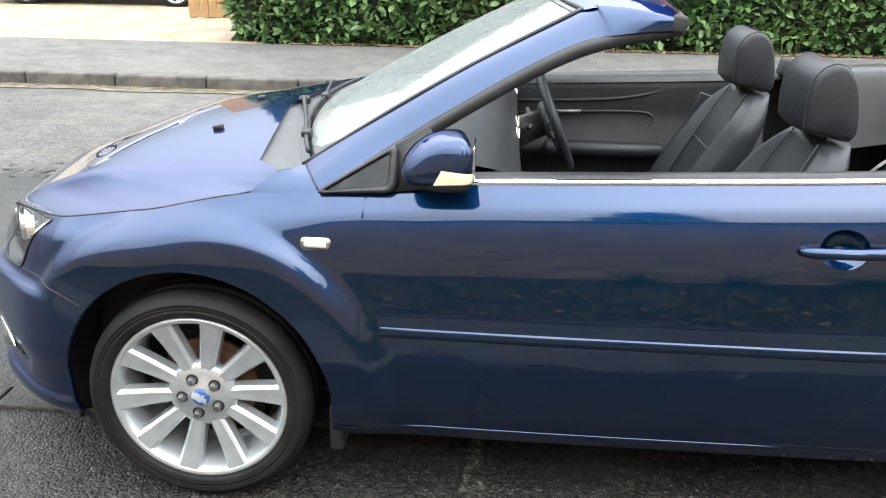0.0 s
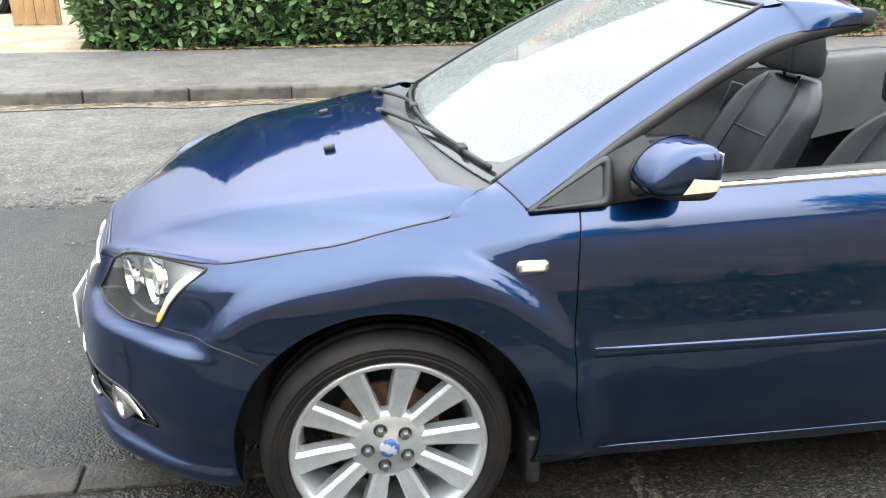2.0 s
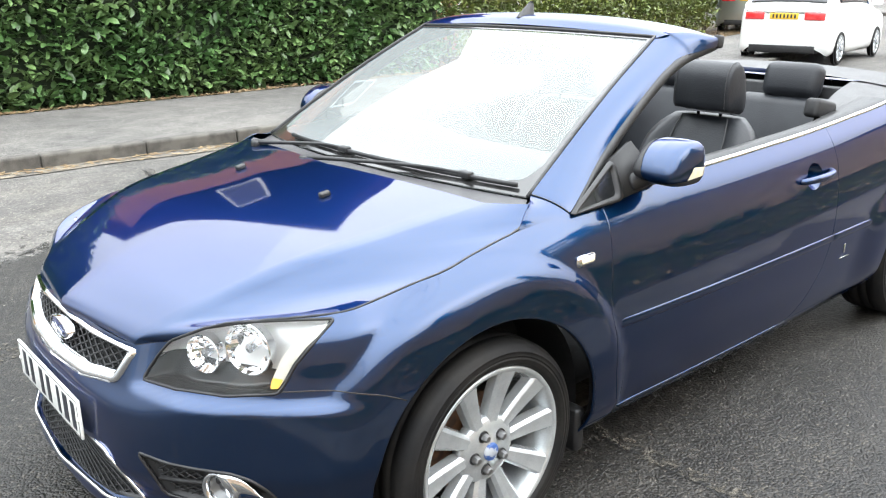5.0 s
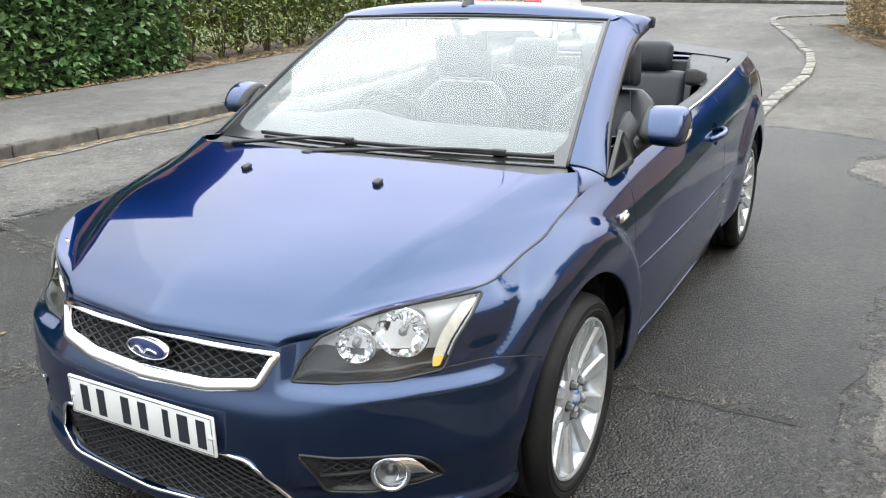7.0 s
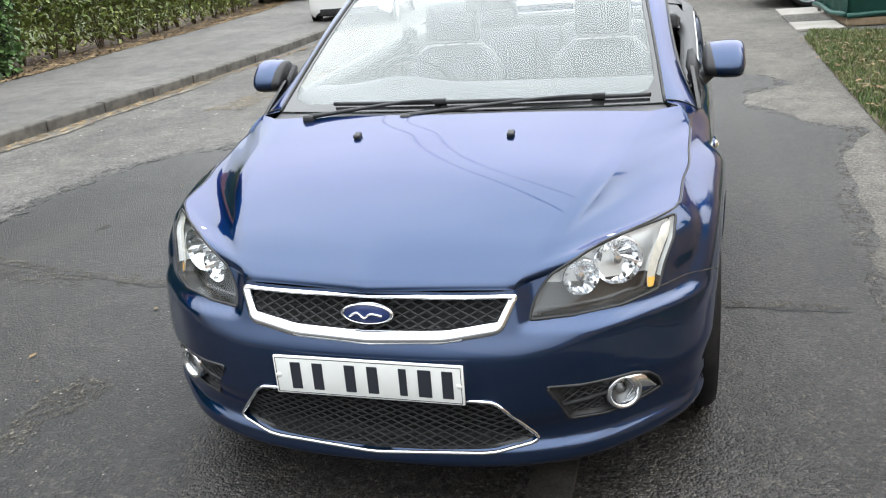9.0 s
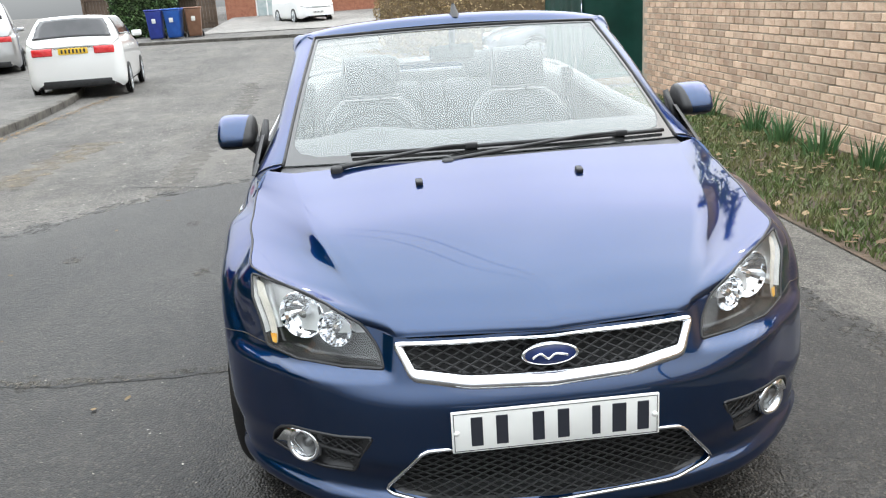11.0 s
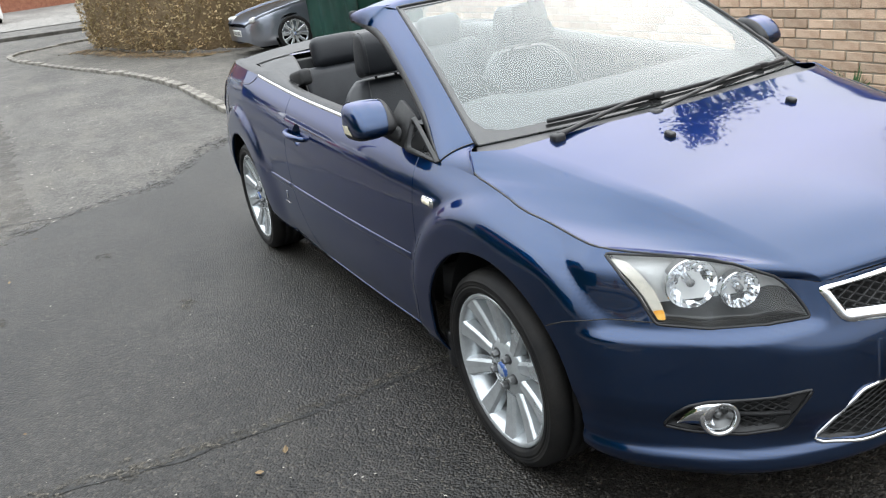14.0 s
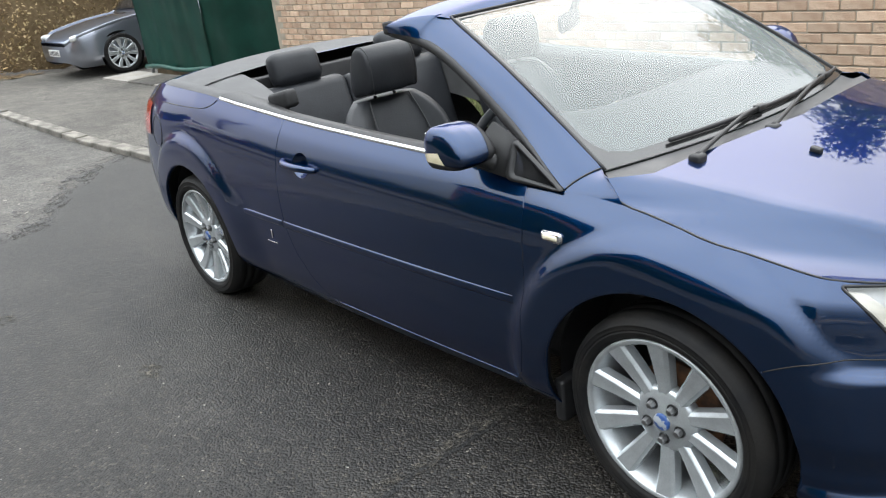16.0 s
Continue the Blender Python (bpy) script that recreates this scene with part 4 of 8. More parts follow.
def body_shell(car):
    bm = bmesh.new()
    grid(bm, skin_rows(), flip=True)
    # the uncut skin lends its normals to the cut panels
    bm.normal_update()
    whole = bm.copy()
    whole.faces.ensure_lookup_table()
    tree = BVHTree.FromBMesh(whole)

    def skin_normal(co):
        at, _, index, _ = tree.find_nearest(Vector((co.x, abs(co.y), co.z)))
        f = whole.faces[index]
        w = poly_3d_calc([v.co for v in f.verts], at)
        n = sum((v.normal * k for v, k in zip(f.verts, w)), Vector((0, 0, 0)))
        out = Vector((at.x - 1.3, at.y, 0))
        n = n if n.dot(out) > 0 else -n
        return Vector((n.x, n.y if co.y >= 0 else -n.y, n.z)).normalized()

    outer = lambda c: c.y > 0.5
    nose = lambda c: c.x < -0.5 and c.y < 0.62
    corner = lambda c: c.x < -0.3
    for ax, r in ((0.0, 0.368), (2.64, 0.364)):
        arch = ring(ax, 0.316, r, 64)
        score(bm, SIDE, arch, outer)
        drop_inside(bm, SIDE, arch, outer)
    for e, poly, where in ((DIAG, LAMP, corner), (FRONT, GRILLE, nose), (FRONT, INTAKE, nose), (DIAG, FOG, corner)):
        score(bm, e, poly, where)
        drop_inside(bm, e, poly, where)
    cup = [(1.578 + 0.056 * math.cos(k * math.pi / 14), 0.81 + 0.046 * math.sin(k * math.pi / 14)) for k in range(28)]
    score(bm, SIDE, cup, outer)
    drop_inside(bm, SIDE, cup, outer)
    score(bm, SIDE, DOOR, outer, closed=False)
    score(bm, SIDE, SEAM, lambda c: c.x < 0, closed=False)
    score(bm, SIDE, REAR_SEAM, lambda c: c.x > 2.9, closed=False)
    score(bm, SIDE, [(0.3, 0.258), (0.56, 0.258), (1.45, 0.252), (2.4, 0.252)], outer, closed=False)
    bmesh.ops.remove_doubles(bm, verts=bm.verts[:], dist=0.0014)
    bmesh.ops.dissolve_degenerate(bm, edges=bm.edges[:], dist=0.0003)

    def panel_of(c):
        if in_poly((c.x, c.z), DOOR) and 0.4 < c.x < 1.8:
            return "door"
        if c.x > 2.9 and in_poly((c.x, c.z), [(3.02, 0), (3.0, 0.5), (3.02, 0.62), (3.2, 0.66), (4, 0.66), (4, 0)]):
            return "rear_bumper"
        if 0.0 < c.x < 2.64 and c.z < 0.258 and c.x > 0.3 and c.x < 2.4:
            return "sill"
        if c.x < -0.1 and in_poly((c.x, c.z), [(-2, 0), (-2, 0.9), (-0.66, 0.9), *SEAM, (-0.2, 0)]) :
            return "front_bumper"
        return "front_wing" if c.x < 0.7 else "rear_quarter"

    groups = {}
    for f in bm.faces:
        groups.setdefault(panel_of(f.calc_center_median()), []).append(f.index)
    for name, idx in groups.items():
        for mirror in (False, True):
            if name in ("front_bumper", "rear_bumper") and mirror:
                continue
            sub = bm.copy()
            keep = set(idx)
            sub.faces.ensure_lookup_table()
            bmesh.ops.delete(sub, geom=[f for f in sub.faces if f.index not in keep], context="FACES")
            both = name in ("front_bumper", "rear_bumper")
            if both:
                bmesh.ops.mirror(sub, geom=sub.verts[:] + sub.edges[:] + sub.faces[:], axis="Y", merge_dist=0.002)
            elif mirror:
                for v in sub.verts:
                    v.co.y = -v.co.y
                bmesh.ops.reverse_faces(sub, faces=sub.faces[:])
            bmesh.ops.recalc_face_normals(sub, faces=sub.faces[:])
            centre = Vector((1.3, 0, 0.5))
            f0 = max(sub.faces, key=lambda f: f.calc_area())
            if f0.normal.dot(f0.calc_center_median() - centre) < 0:
                bmesh.ops.reverse_faces(sub, faces=sub.faces[:])
            sub.normal_update()
            # pull the rim back by a hair so that a shut line shows, then fold it inwards
            bmesh.ops.remove_doubles(sub, verts=[v for v in sub.verts if v.is_boundary], dist=0.0045)
            bmesh.ops.dissolve_degenerate(sub, edges=sub.edges[:], dist=0.0005)
            # drop slivers that hang by no edge
            left, islands = set(sub.faces), []
            while left:
                seed_face = left.pop()
                isle, todo = {seed_face}, [seed_face]
                while todo:
                    for k in todo.pop().edges:
                        for g in k.link_faces:
                            if g in left:
                                left.discard(g)
                                isle.add(g)
                                todo.append(g)
                islands.append(isle)
            big = max(len(i) for i in islands)
            stray = [f for i in islands if len(i) < big and sum(g.calc_area() for g in i) < 2e-5 for f in i]
            if stray:
                bmesh.ops.delete(sub, geom=stray, context="FACES")
            bmesh.ops.delete(sub, geom=[v for v in sub.verts if not v.link_faces], context="VERTS")
            sub.normal_update()
            rim = [v for v in sub.verts if v.is_boundary]
            move = {}
            for v in rim:
                d = Vector((0, 0, 0))
                for k in v.link_edges:
                    if k.is_boundary and k.link_faces:
                        a, b = k.verts[0].co, k.verts[1].co
                        t = (b - a).normalized()
                        w = k.link_faces[0].calc_center_median() - (a + b) / 2
                        d += (w - t * w.dot(t)).normalized() * (b - a).length
                if d.length > 1e-4 and not (0.14 < v.co.x < 0.335 and v.co.z > top_line(v.co.x, 0) - 0.004):
                    move[v] = d.normalized()
            for v, d in move.items():
                v.co += d * 0.002
            sub.normal_update()
            for k in sub.edges:
                if k.is_boundary:
                    k.smooth = False
            out = bmesh.ops.extrude_edge_only(sub, edges=[k for k in sub.edges if k.is_boundary])
            for v in [g for g in out["geom"] if isinstance(g, bmesh.types.BMVert)]:
                inward = Vector((centre.x * 0.3 + v.co.x * 0.7, 0, 0.5)) - v.co
                n = inward.normalized()
                v.co += n * 0.014
            ob = part(name, sub, BLUE, car, "blue moulded front bumper" if name == "front_bumper" else "")
            ob.data.normals_split_custom_set_from_vertices([skin_normal(v.co) for v in ob.data.vertices])
    # dark inside of the shell
    sub = bm.copy()
    bmesh.ops.mirror(sub, geom=sub.verts[:] + sub.edges[:] + sub.faces[:], axis="Y", merge_dist=0.002)
    for v in sub.verts:
        toward = Vector((min(max(v.co.x, -0.35), 3.0), 0, 0.5)) - v.co
        v.co += toward.normalized() * 0.022
    part("inner_shell", sub, BLACK, car, "black inner panels")
    bm.free()


def ribbon(bm, paths, n, flip=False):
    """Skin over several rails, each a smooth path with n steps."""
    rails = [smooth_path(p, n) for p in paths]
    cross = len(rails)
    rows = []
    for i in range(n + 1):
        rows.append(smooth_path([r[i] for r in rails], (cross - 1) * 4))
    return grid(bm, rows, flip=flip)


def fold_rim(bm, depth, toward):
    for k in bm.edges:
        if k.is_boundary:
            k.smooth = False
    out = bmesh.ops.extrude_edge_only(bm, edges=[k for k in bm.edges if k.is_boundary])
    for v in [g for g in out["geom"] if isinstance(g, bmesh.types.BMVert)]:
        v.co += (Vector(toward) - v.co).normalized() * depth


def on_top_edge(p):
    """The place on the upper edge of the wing nearest to p."""
    best = None
    for row, nxt in zip(SKIN, SKIN[1:]):
        a, b = Vector(row[-1]), Vector(nxt[-1])
        d = b - a
        f = min(1.0, max(0.0, (p - a).dot(d) / max(1e-9, d.length_squared)))
        q = a + d * f
        if best is None or (q - p).length < best[0]:
            best = ((q - p).length, q)
    return best[1]


def side_point(x, z, grow=0.0):
    """A point of the flank at x and height z."""
    prev = None
    for row in SKIN:
        a, b = row[0], row[-1]
        v = min(1.0, max(0.0, (z - a[2]) / (b[2] - a[2]))) * (len(row) - 1)
        i = min(int(v), len(row) - 2)
        p = Vector(row[i]).lerp(Vector(row[i + 1]), v - i)
        if prev is not None and prev.x <= x <= p.x and p.y > 0.3:
            q = prev.lerp(p, (x - prev.x) / max(1e-6, p.x - prev.x))
            return Vector((x, q.y + grow, z))
        prev = p
    return Vector((x, prev.y + grow, z))


def bonnet(car):
    bm = bmesh.new()
    n = 48
    mid = smooth_path([(-0.768, 0, 0.668), (-0.762, 0, 0.683), (-0.73, 0, 0.708), (-0.6, 0, 0.774), (-0.35, 0, 0.854), (-0.1, 0, 0.906), (0.07, 0, 0.934)], n)
    ridge = smooth_path([(-0.717, 0.358, 0.664), (-0.705, 0.367, 0.682), (-0.662, 0.394, 0.71), (-0.56, 0.455, 0.759), (-0.36, 0.545, 0.833), (-0.1, 0.6, 0.876), (0.145, 0.645, 0.916)], n)
    edge = smooth_path([(-0.712, 0.376, 0.662), (-0.694, 0.41, 0.664), (-0.6, 0.515, 0.735), (-0.4, 0.74, 0.768), (-0.14, 0.766, 0.806), (0.13, 0.764, 0.862), (0.185, 0.755, 0.888), (0.222, 0.738, 0.917)], n)
    for i, p in enumerate(edge):
        if p.x < 0.11:
            q = on_top_edge(p)
            edge[i] = q + Vector((0.001, -0.002 - 0.005 * ease((q.x + 0.42) / 0.08), 0.0005))
    rows = []
    for i in range(n + 1):
        c, g, o = mid[i], ridge[i], edge[i]
        row = []
        for k in range(13):
            f = k / 12
            p = c.lerp(g, f)
            p.z = c.z + (g.z - c.z) * f * f
            row.append(p)
        pull = g.lerp(o, 0.55)
        pull.z = g.z - 0.34 * (g.z - o.z)
        for k in range(1, 13):
            f = k / 12
            row.append((1 - f) ** 2 * g + 2 * f * (1 - f) * pull + f * f * o)
        rows.append(row)
    both = [[Vector((p.x, -p.y, p.z)) for p in row[:0:-1]] + row for row in rows]
    grid(bm, both)
    bm.normal_update()
    fold_rim(bm, 0.018, (-0.2, 0, 0.3))
    part("bonnet", bm, BLUE, car, "smooth blue bonnet with two soft ridges")
    for s in (-1, 1):
        bm = bmesh.new()
        tube(bm, [Vector((p.x - 0.0005, s * (p.y + 0.0035), p.z - 0.0015)) for p in edge if -0.66 < p.x < 0.2], 0.003, 6)
        part("shut_line", bm, BLACK, car)
    for s in (-1, 1):
        bm = bmesh.new()
        box(bm, -0.016, 0.016, -0.011, 0.011, -0.004, 0.012, bevel=0.005, m=pose(-0.097, s * 0.247, 0.903, 0, -12, 0))
        part("washer_jet", bm, BLACK, car)


PILLAR_IN = [(0.45, 0.66, 1.033), (0.7, 0.619, 1.178), (0.957, 0.579, 1.308), (1.0, 0.61, 1.322), (1.09, 0.652, 1.319), (1.175, 0.67, 1.303)]
PILLAR_OUT = [(0.335, 0.79, 0.88), (0.55, 0.724, 1.015), (0.8, 0.682, 1.163), (0.98, 0.664, 1.246), (1.04, 0.673, 1.261), (1.11, 0.68, 1.271), (1.19, 0.675, 1.276)]


def side_top(x):
    for row, nxt in zip(SKIN, SKIN[1:]):
        a, b = Vector(row[-1]), Vector(nxt[-1])
        if a.x <= x <= b.x and a.y > 0.4:
            return a.lerp(b, (x - a.x) / max(1e-9, b.x - a.x))


def rounded_path(corners, r, n=5):
    """A closed path through space with rounded corners."""
    out = []
    for i, p in enumerate(corners):
        a, p, b = Vector(corners[i - 1]), Vector(p), Vector(corners[(i + 1) % len(corners)])
        u, v = p + (a - p).normalized() * r, p + (b - p).normalized() * r
        out += [(1 - f) ** 2 * u + 2 * f * (1 - f) * p + f * f * v for f in (k / n for k in range(n + 1))]
    return out


def windscreen(car):
    """Glass with its black border, wipers, cowl, painted pillars and header rail."""
    def pane(f, g):
        y0, y1 = 0.688, 0.576
        half = y0 + (y1 - y0) * g
        y = (2 * f - 1) * half
        bow = 1 - (2 * f - 1) ** 2
        x = 0.27 + 0.69 * g - 0.11 * bow * (1 - 0.45 * g)
        z = 0.916 + 0.391 * g + 0.012 * bow + 0.03 * math.sin(math.pi * g) * 0.5
        return Vector((x, y, z))

    bm = bmesh.new()
    grid(bm, [[pane(i / 32, j / 24) for j in range(25)] for i in range(33)])
    bm.normal_update()
    fold_rim(bm, 0.006, (0.8, 0, 0.6))
    screen = part("windscreen", bm, GLASS, car, "clear raked windscreen reflecting the sky")
    screen.visible_shadow = False
    bm = bmesh.new()
    edge = [(i / 48, 0) for i in range(49)] + [(1, j / 24) for j in range(1, 25)] + [(1 - i / 48, 1) for i in range(1, 49)] + [(0, 1 - j / 24) for j in range(1, 24)]
    rows = []
    for f, g in edge:
        fi, gi = min(max(f, 0.015), 0.985), min(max(g, 0.045), 0.975)
        corner = max(0.0, 1 - (min(fi, 1 - fi) - 0.015) / 0.07) * max(0.0, 1 - (gi - 0.045) / 0.1)
        fi += 0.02 * corner * (1 if fi < 0.5 else -1)
        gi += 0.03 * corner
        rows.append([pane(f, g) + Vector((0, 0, 0.003)), pane((f + fi) / 2, (g + gi) / 2) + Vector((0, 0, 0.003)), pane(fi, gi) + Vector((0, 0, 0.003))])
    grid(bm, rows, close_u=True)
    part("screen_border", bm, FRIT, screen, "black printed border")
    bm = bmesh.new()
    brim = [(0, j / 24) for j in range(25)] + [(i / 48, 1) for i in range(1, 49)] + [(1, 1 - j / 24) for j in range(1, 25)]
    tube(bm, [pane(f, g) + Vector((-0.001, 0, 0.004)) for f, g in brim], 0.0055, 6)
    part("screen_seal", bm, BLACK, screen, "black rubber seal")
    # painted pillars, each growing out of the wing's shoulder
    for s in (-1, 1):
        bm = bmesh.new()
        low = [side_top(x) for x in (0.15, 0.2, 0.25, 0.29, 0.325)]
        b = smooth_path(low, 16) + smooth_path([low[-1], (0.365, 0.78, 0.905), *PILLAR_OUT[1:]], 56)[1:]
        a = smooth_path([(0.222, 0.738, 0.917), (0.238, 0.728, 0.917), (0.25, 0.718, 0.917), (0.262, 0.706, 0.919), (0.274, 0.695, 0.922)], 16) + smooth_path([(0.274, 0.692, 0.922), (0.315, 0.684, 0.95), *PILLAR_IN], 56)[1:]
        rows = []
        for i, (p, q) in enumerate(zip(a, b)):
            mid = p.lerp(q, 0.55) + Vector((-0.006, 0.011, 0.016)) * (1.0 if i > 16 else 0.45 + 0.55 * i / 16)
            rows.append([Vector((r.x, r.y * s, r.z)) for r in ((1 - f) ** 2 * p + 2 * f * (1 - f) * mid + f * f * q for f in (k / 10 for k in range(11)))])
        grid(bm, rows, flip=s > 0)
        bm.normal_update()
        joint = [r + Vector((-0.0006, 0.0008 * s, 0.0008)) for r in rows[17]]
        fold_rim(bm, 0.012, (0.8, 0, 0.9))
        part("windscreen_pillar", bm, BLUE, car)
        bm = bmesh.new()
        tube(bm, joint, 0.0022, 5)
        part("pillar_joint", bm, BLACK, car)
        bm = bmesh.new()
        seal = [Vector((x + 0.01, (y - 0.004) * s, z - 0.011)) for x, y, z in PILLAR_OUT[:4]] + [Vector((1.19, 0.655 * s, 1.278))]
        tube(bm, smooth_path(seal, 24), 0.012, 8, squash=1.5)
        part("window_seal", bm, BLACK, car)
        bm = bmesh.new()
        box(bm, -0.02, 0.016, -0.016, 0.012, -0.02, 0.022, bevel=0.008, m=pose(1.183, 0.666 * s, 1.288, 0, 8, 0))
        part("rail_end_cap", bm, TRIM, car, "grey plastic cap at the rail's end")
    # header rail
    bm = bmesh.new()
    rows = []
    for i in range(25):
        f = 2 * i / 24 - 1
        y = f
        crown = 0.034 * (1 - f * f)
        drop = abs(f) ** 6
        pts = [Vector((0.955 - 0.055 * (1 - f * f), 0.585 * y, 1.308 + crown * 0.75)), Vector((1.0 - 0.05 * (1 - f * f), 0.615 * y, 1.331 + crown - 0.012 * drop)), Vector((1.09 - 0.02 * (1 - f * f), 0.655 * y, 1.336 + crown - 0.02 * drop)), Vector((1.175, 0.672 * y, 1.321 + crown - 0.02 * drop)), Vector((1.195, 0.668 * y, 1.291 + crown)), Vector((1.12, 0.65 * y, 1.271 + crown)), Vector((0.985, 0.6 * y, 1.281 + crown * 0.8))]
        rows.append(smooth_path(pts, 24))
    grid(bm, rows)
    header = part("header_rail", bm, BLUE, car, "painted rail over the windscreen")
    bm = bmesh.new()
    tube(bm, [(1.19, -0.66 + 1.32 * k / 16, 1.289 + 0.034 * (1 - (k / 8 - 1) ** 2)) for k in range(17)], 0.016, 8)
    part("roof_seal", bm, BLACK, car)
    # cowl under the screen
    bm = bmesh.new()
    rows = []
    for i in range(33):
        f = i / 32
        a = pane(f, 0.0) + Vector((0, 0, -0.004))
        y = (2 * f - 1) * 0.72
        b = Vector((spline([0, 0.4, 0.645, 0.72], [0.055, 0.085, 0.13, 0.205], abs(y)), y, spline([0, 0.645, 0.72], [0.927, 0.911, 0.908], abs(y))))
        m = a.lerp(b, 0.5) + Vector((0, 0, -0.012))
        rows.append(smooth_path([b, m, a], 8))
    grid(bm, rows, flip=True)
    part("cowl", bm, COWL, car, "dark grey plastic scuttle panel")
    # wipers: each an arm from its pivot and a long blade
    for px, py, ey, b0, b1 in ((0.105, 0.5, 0.05, 0.44, -0.29), (0.085, 0.14, -0.478, -0.2, -0.625)):
        def lie(y, up):
            return pane((y / 0.665 + 1) / 2, 0.03) + Vector((-0.004, 0, up))
        elbow = lie(ey, 0.02)
        bm = bmesh.new()
        tube(bm, smooth_path([(px, py, 0.93), (px + 0.02, py - 0.09, 0.938), elbow.lerp(Vector((px + 0.03, py - 0.1, 0.944)), 0.35) + Vector((0, 0, 0.006)), elbow], 12), [0.011, 0.01, 0.009, 0.008, 0.0075, 0.007, 0.0065, 0.006, 0.006, 0.006, 0.006, 0.006, 0.006], 6)
        box(bm, elbow.x - 0.013, elbow.x + 0.013, ey - 0.022, ey + 0.022, elbow.z - 0.012, elbow.z + 0.008, bevel=0.005)
        box(bm, px - 0.02, px + 0.02, py - 0.02, py + 0.02, 0.905, 0.938, bevel=0.009)
        wiper = part("wiper", bm, BLACK, car, "black wiper resting on the screen")
        bm = bmesh.new()
        tube(bm, [lie(b0 + (b1 - b0) * k / 14, 0.014) for k in range(15)], 0.006, 6, squash=1.3)
        part("blade", bm, BLACK, wiper)
    # aerial foot on the header, interior mirror
    bm = bmesh.new()
    rows = []
    for k in range(7):
        f = k / 6
        w, l = 0.018 * (1 - f) + 0.005, 0.036 * (1 - f) + 0.007
        rows.append([(0.965 + 0.03 * f + l * math.cos(a), w * math.sin(a), 1.357 + 0.055 * f) for a in (2 * math.pi * j / 12 for j in range(12))])
    vs = grid(bm, rows, close_v=True)
    bm.faces.new(vs[-1])
    part("aerial_foot", bm, BLACK, car)
    bm = bmesh.new()
    box(bm, -0.013, 0.013, -0.105, 0.105, -0.033, 0.033, bevel=0.012, m=pose(0.945, 0.02, 1.215, 0, 0, 24))
    tube(bm, [(0.935, 0.02, 1.23), (0.91, 0.02, 1.28), (0.885, 0.02, 1.31)], 0.014, 8)
    part("interior_mirror", bm, BLACK, car)
    # corner windows and mirrors
    for s in (-1, 1):
        bm = bmesh.new()
        tri = rounded_path([(0.335, 0.799, 0.884), (0.512, 0.813, 0.902), (0.514, 0.775, 0.992)], 0.02)
        mid = sum(tri, Vector()) / len(tri)
        rows = []
        for q in tri:
            out = (q - mid).normalized()
            rows.append([Vector((v.x, v.y * s, v.z)) for v in (q + out * 0.016 + Vector((0, -0.006, 0)), q + out * 0.013 + Vector((0, 0.006, 0)), q - out * 0.004 + Vector((0, 0.007, 0)), q - out * 0.01 + Vector((0, -0.003, 0)))])
        grid(bm, rows, close_u=True)
        bmesh.ops.recalc_face_normals(bm, faces=bm.faces[:])
        part("quarter_light_frame", bm, BLACK, car, "black rubber frame")
        bm = bmesh.new()
        bm.faces.new([bm.verts.new((p.x, (p.y - 0.004) * s, p.z)) for p in tri])
        bmesh.ops.solidify(bm, geom=bm.faces[:], thickness=0.004)
        part("quarter_light", bm, CORNER_GLASS, car, "small dark corner window", smooth=False)
        bm = bmesh.new()
        vs = [bm.verts.new((x, y * s, z)) for x, y, z in ((0.515, 0.81, 0.893), (0.69, 0.826, 0.922), (0.6, 0.775, 1.045), (0.52, 0.77, 1.0))]
        bm.faces.new(vs)
        bmesh.ops.recalc_face_normals(bm, faces=bm.faces[:])
        bmesh.ops.solidify(bm, geom=bm.faces[:], thickness=0.02)
        part("mirror_base", bm, TRIM, car)
        mirror(car, s)


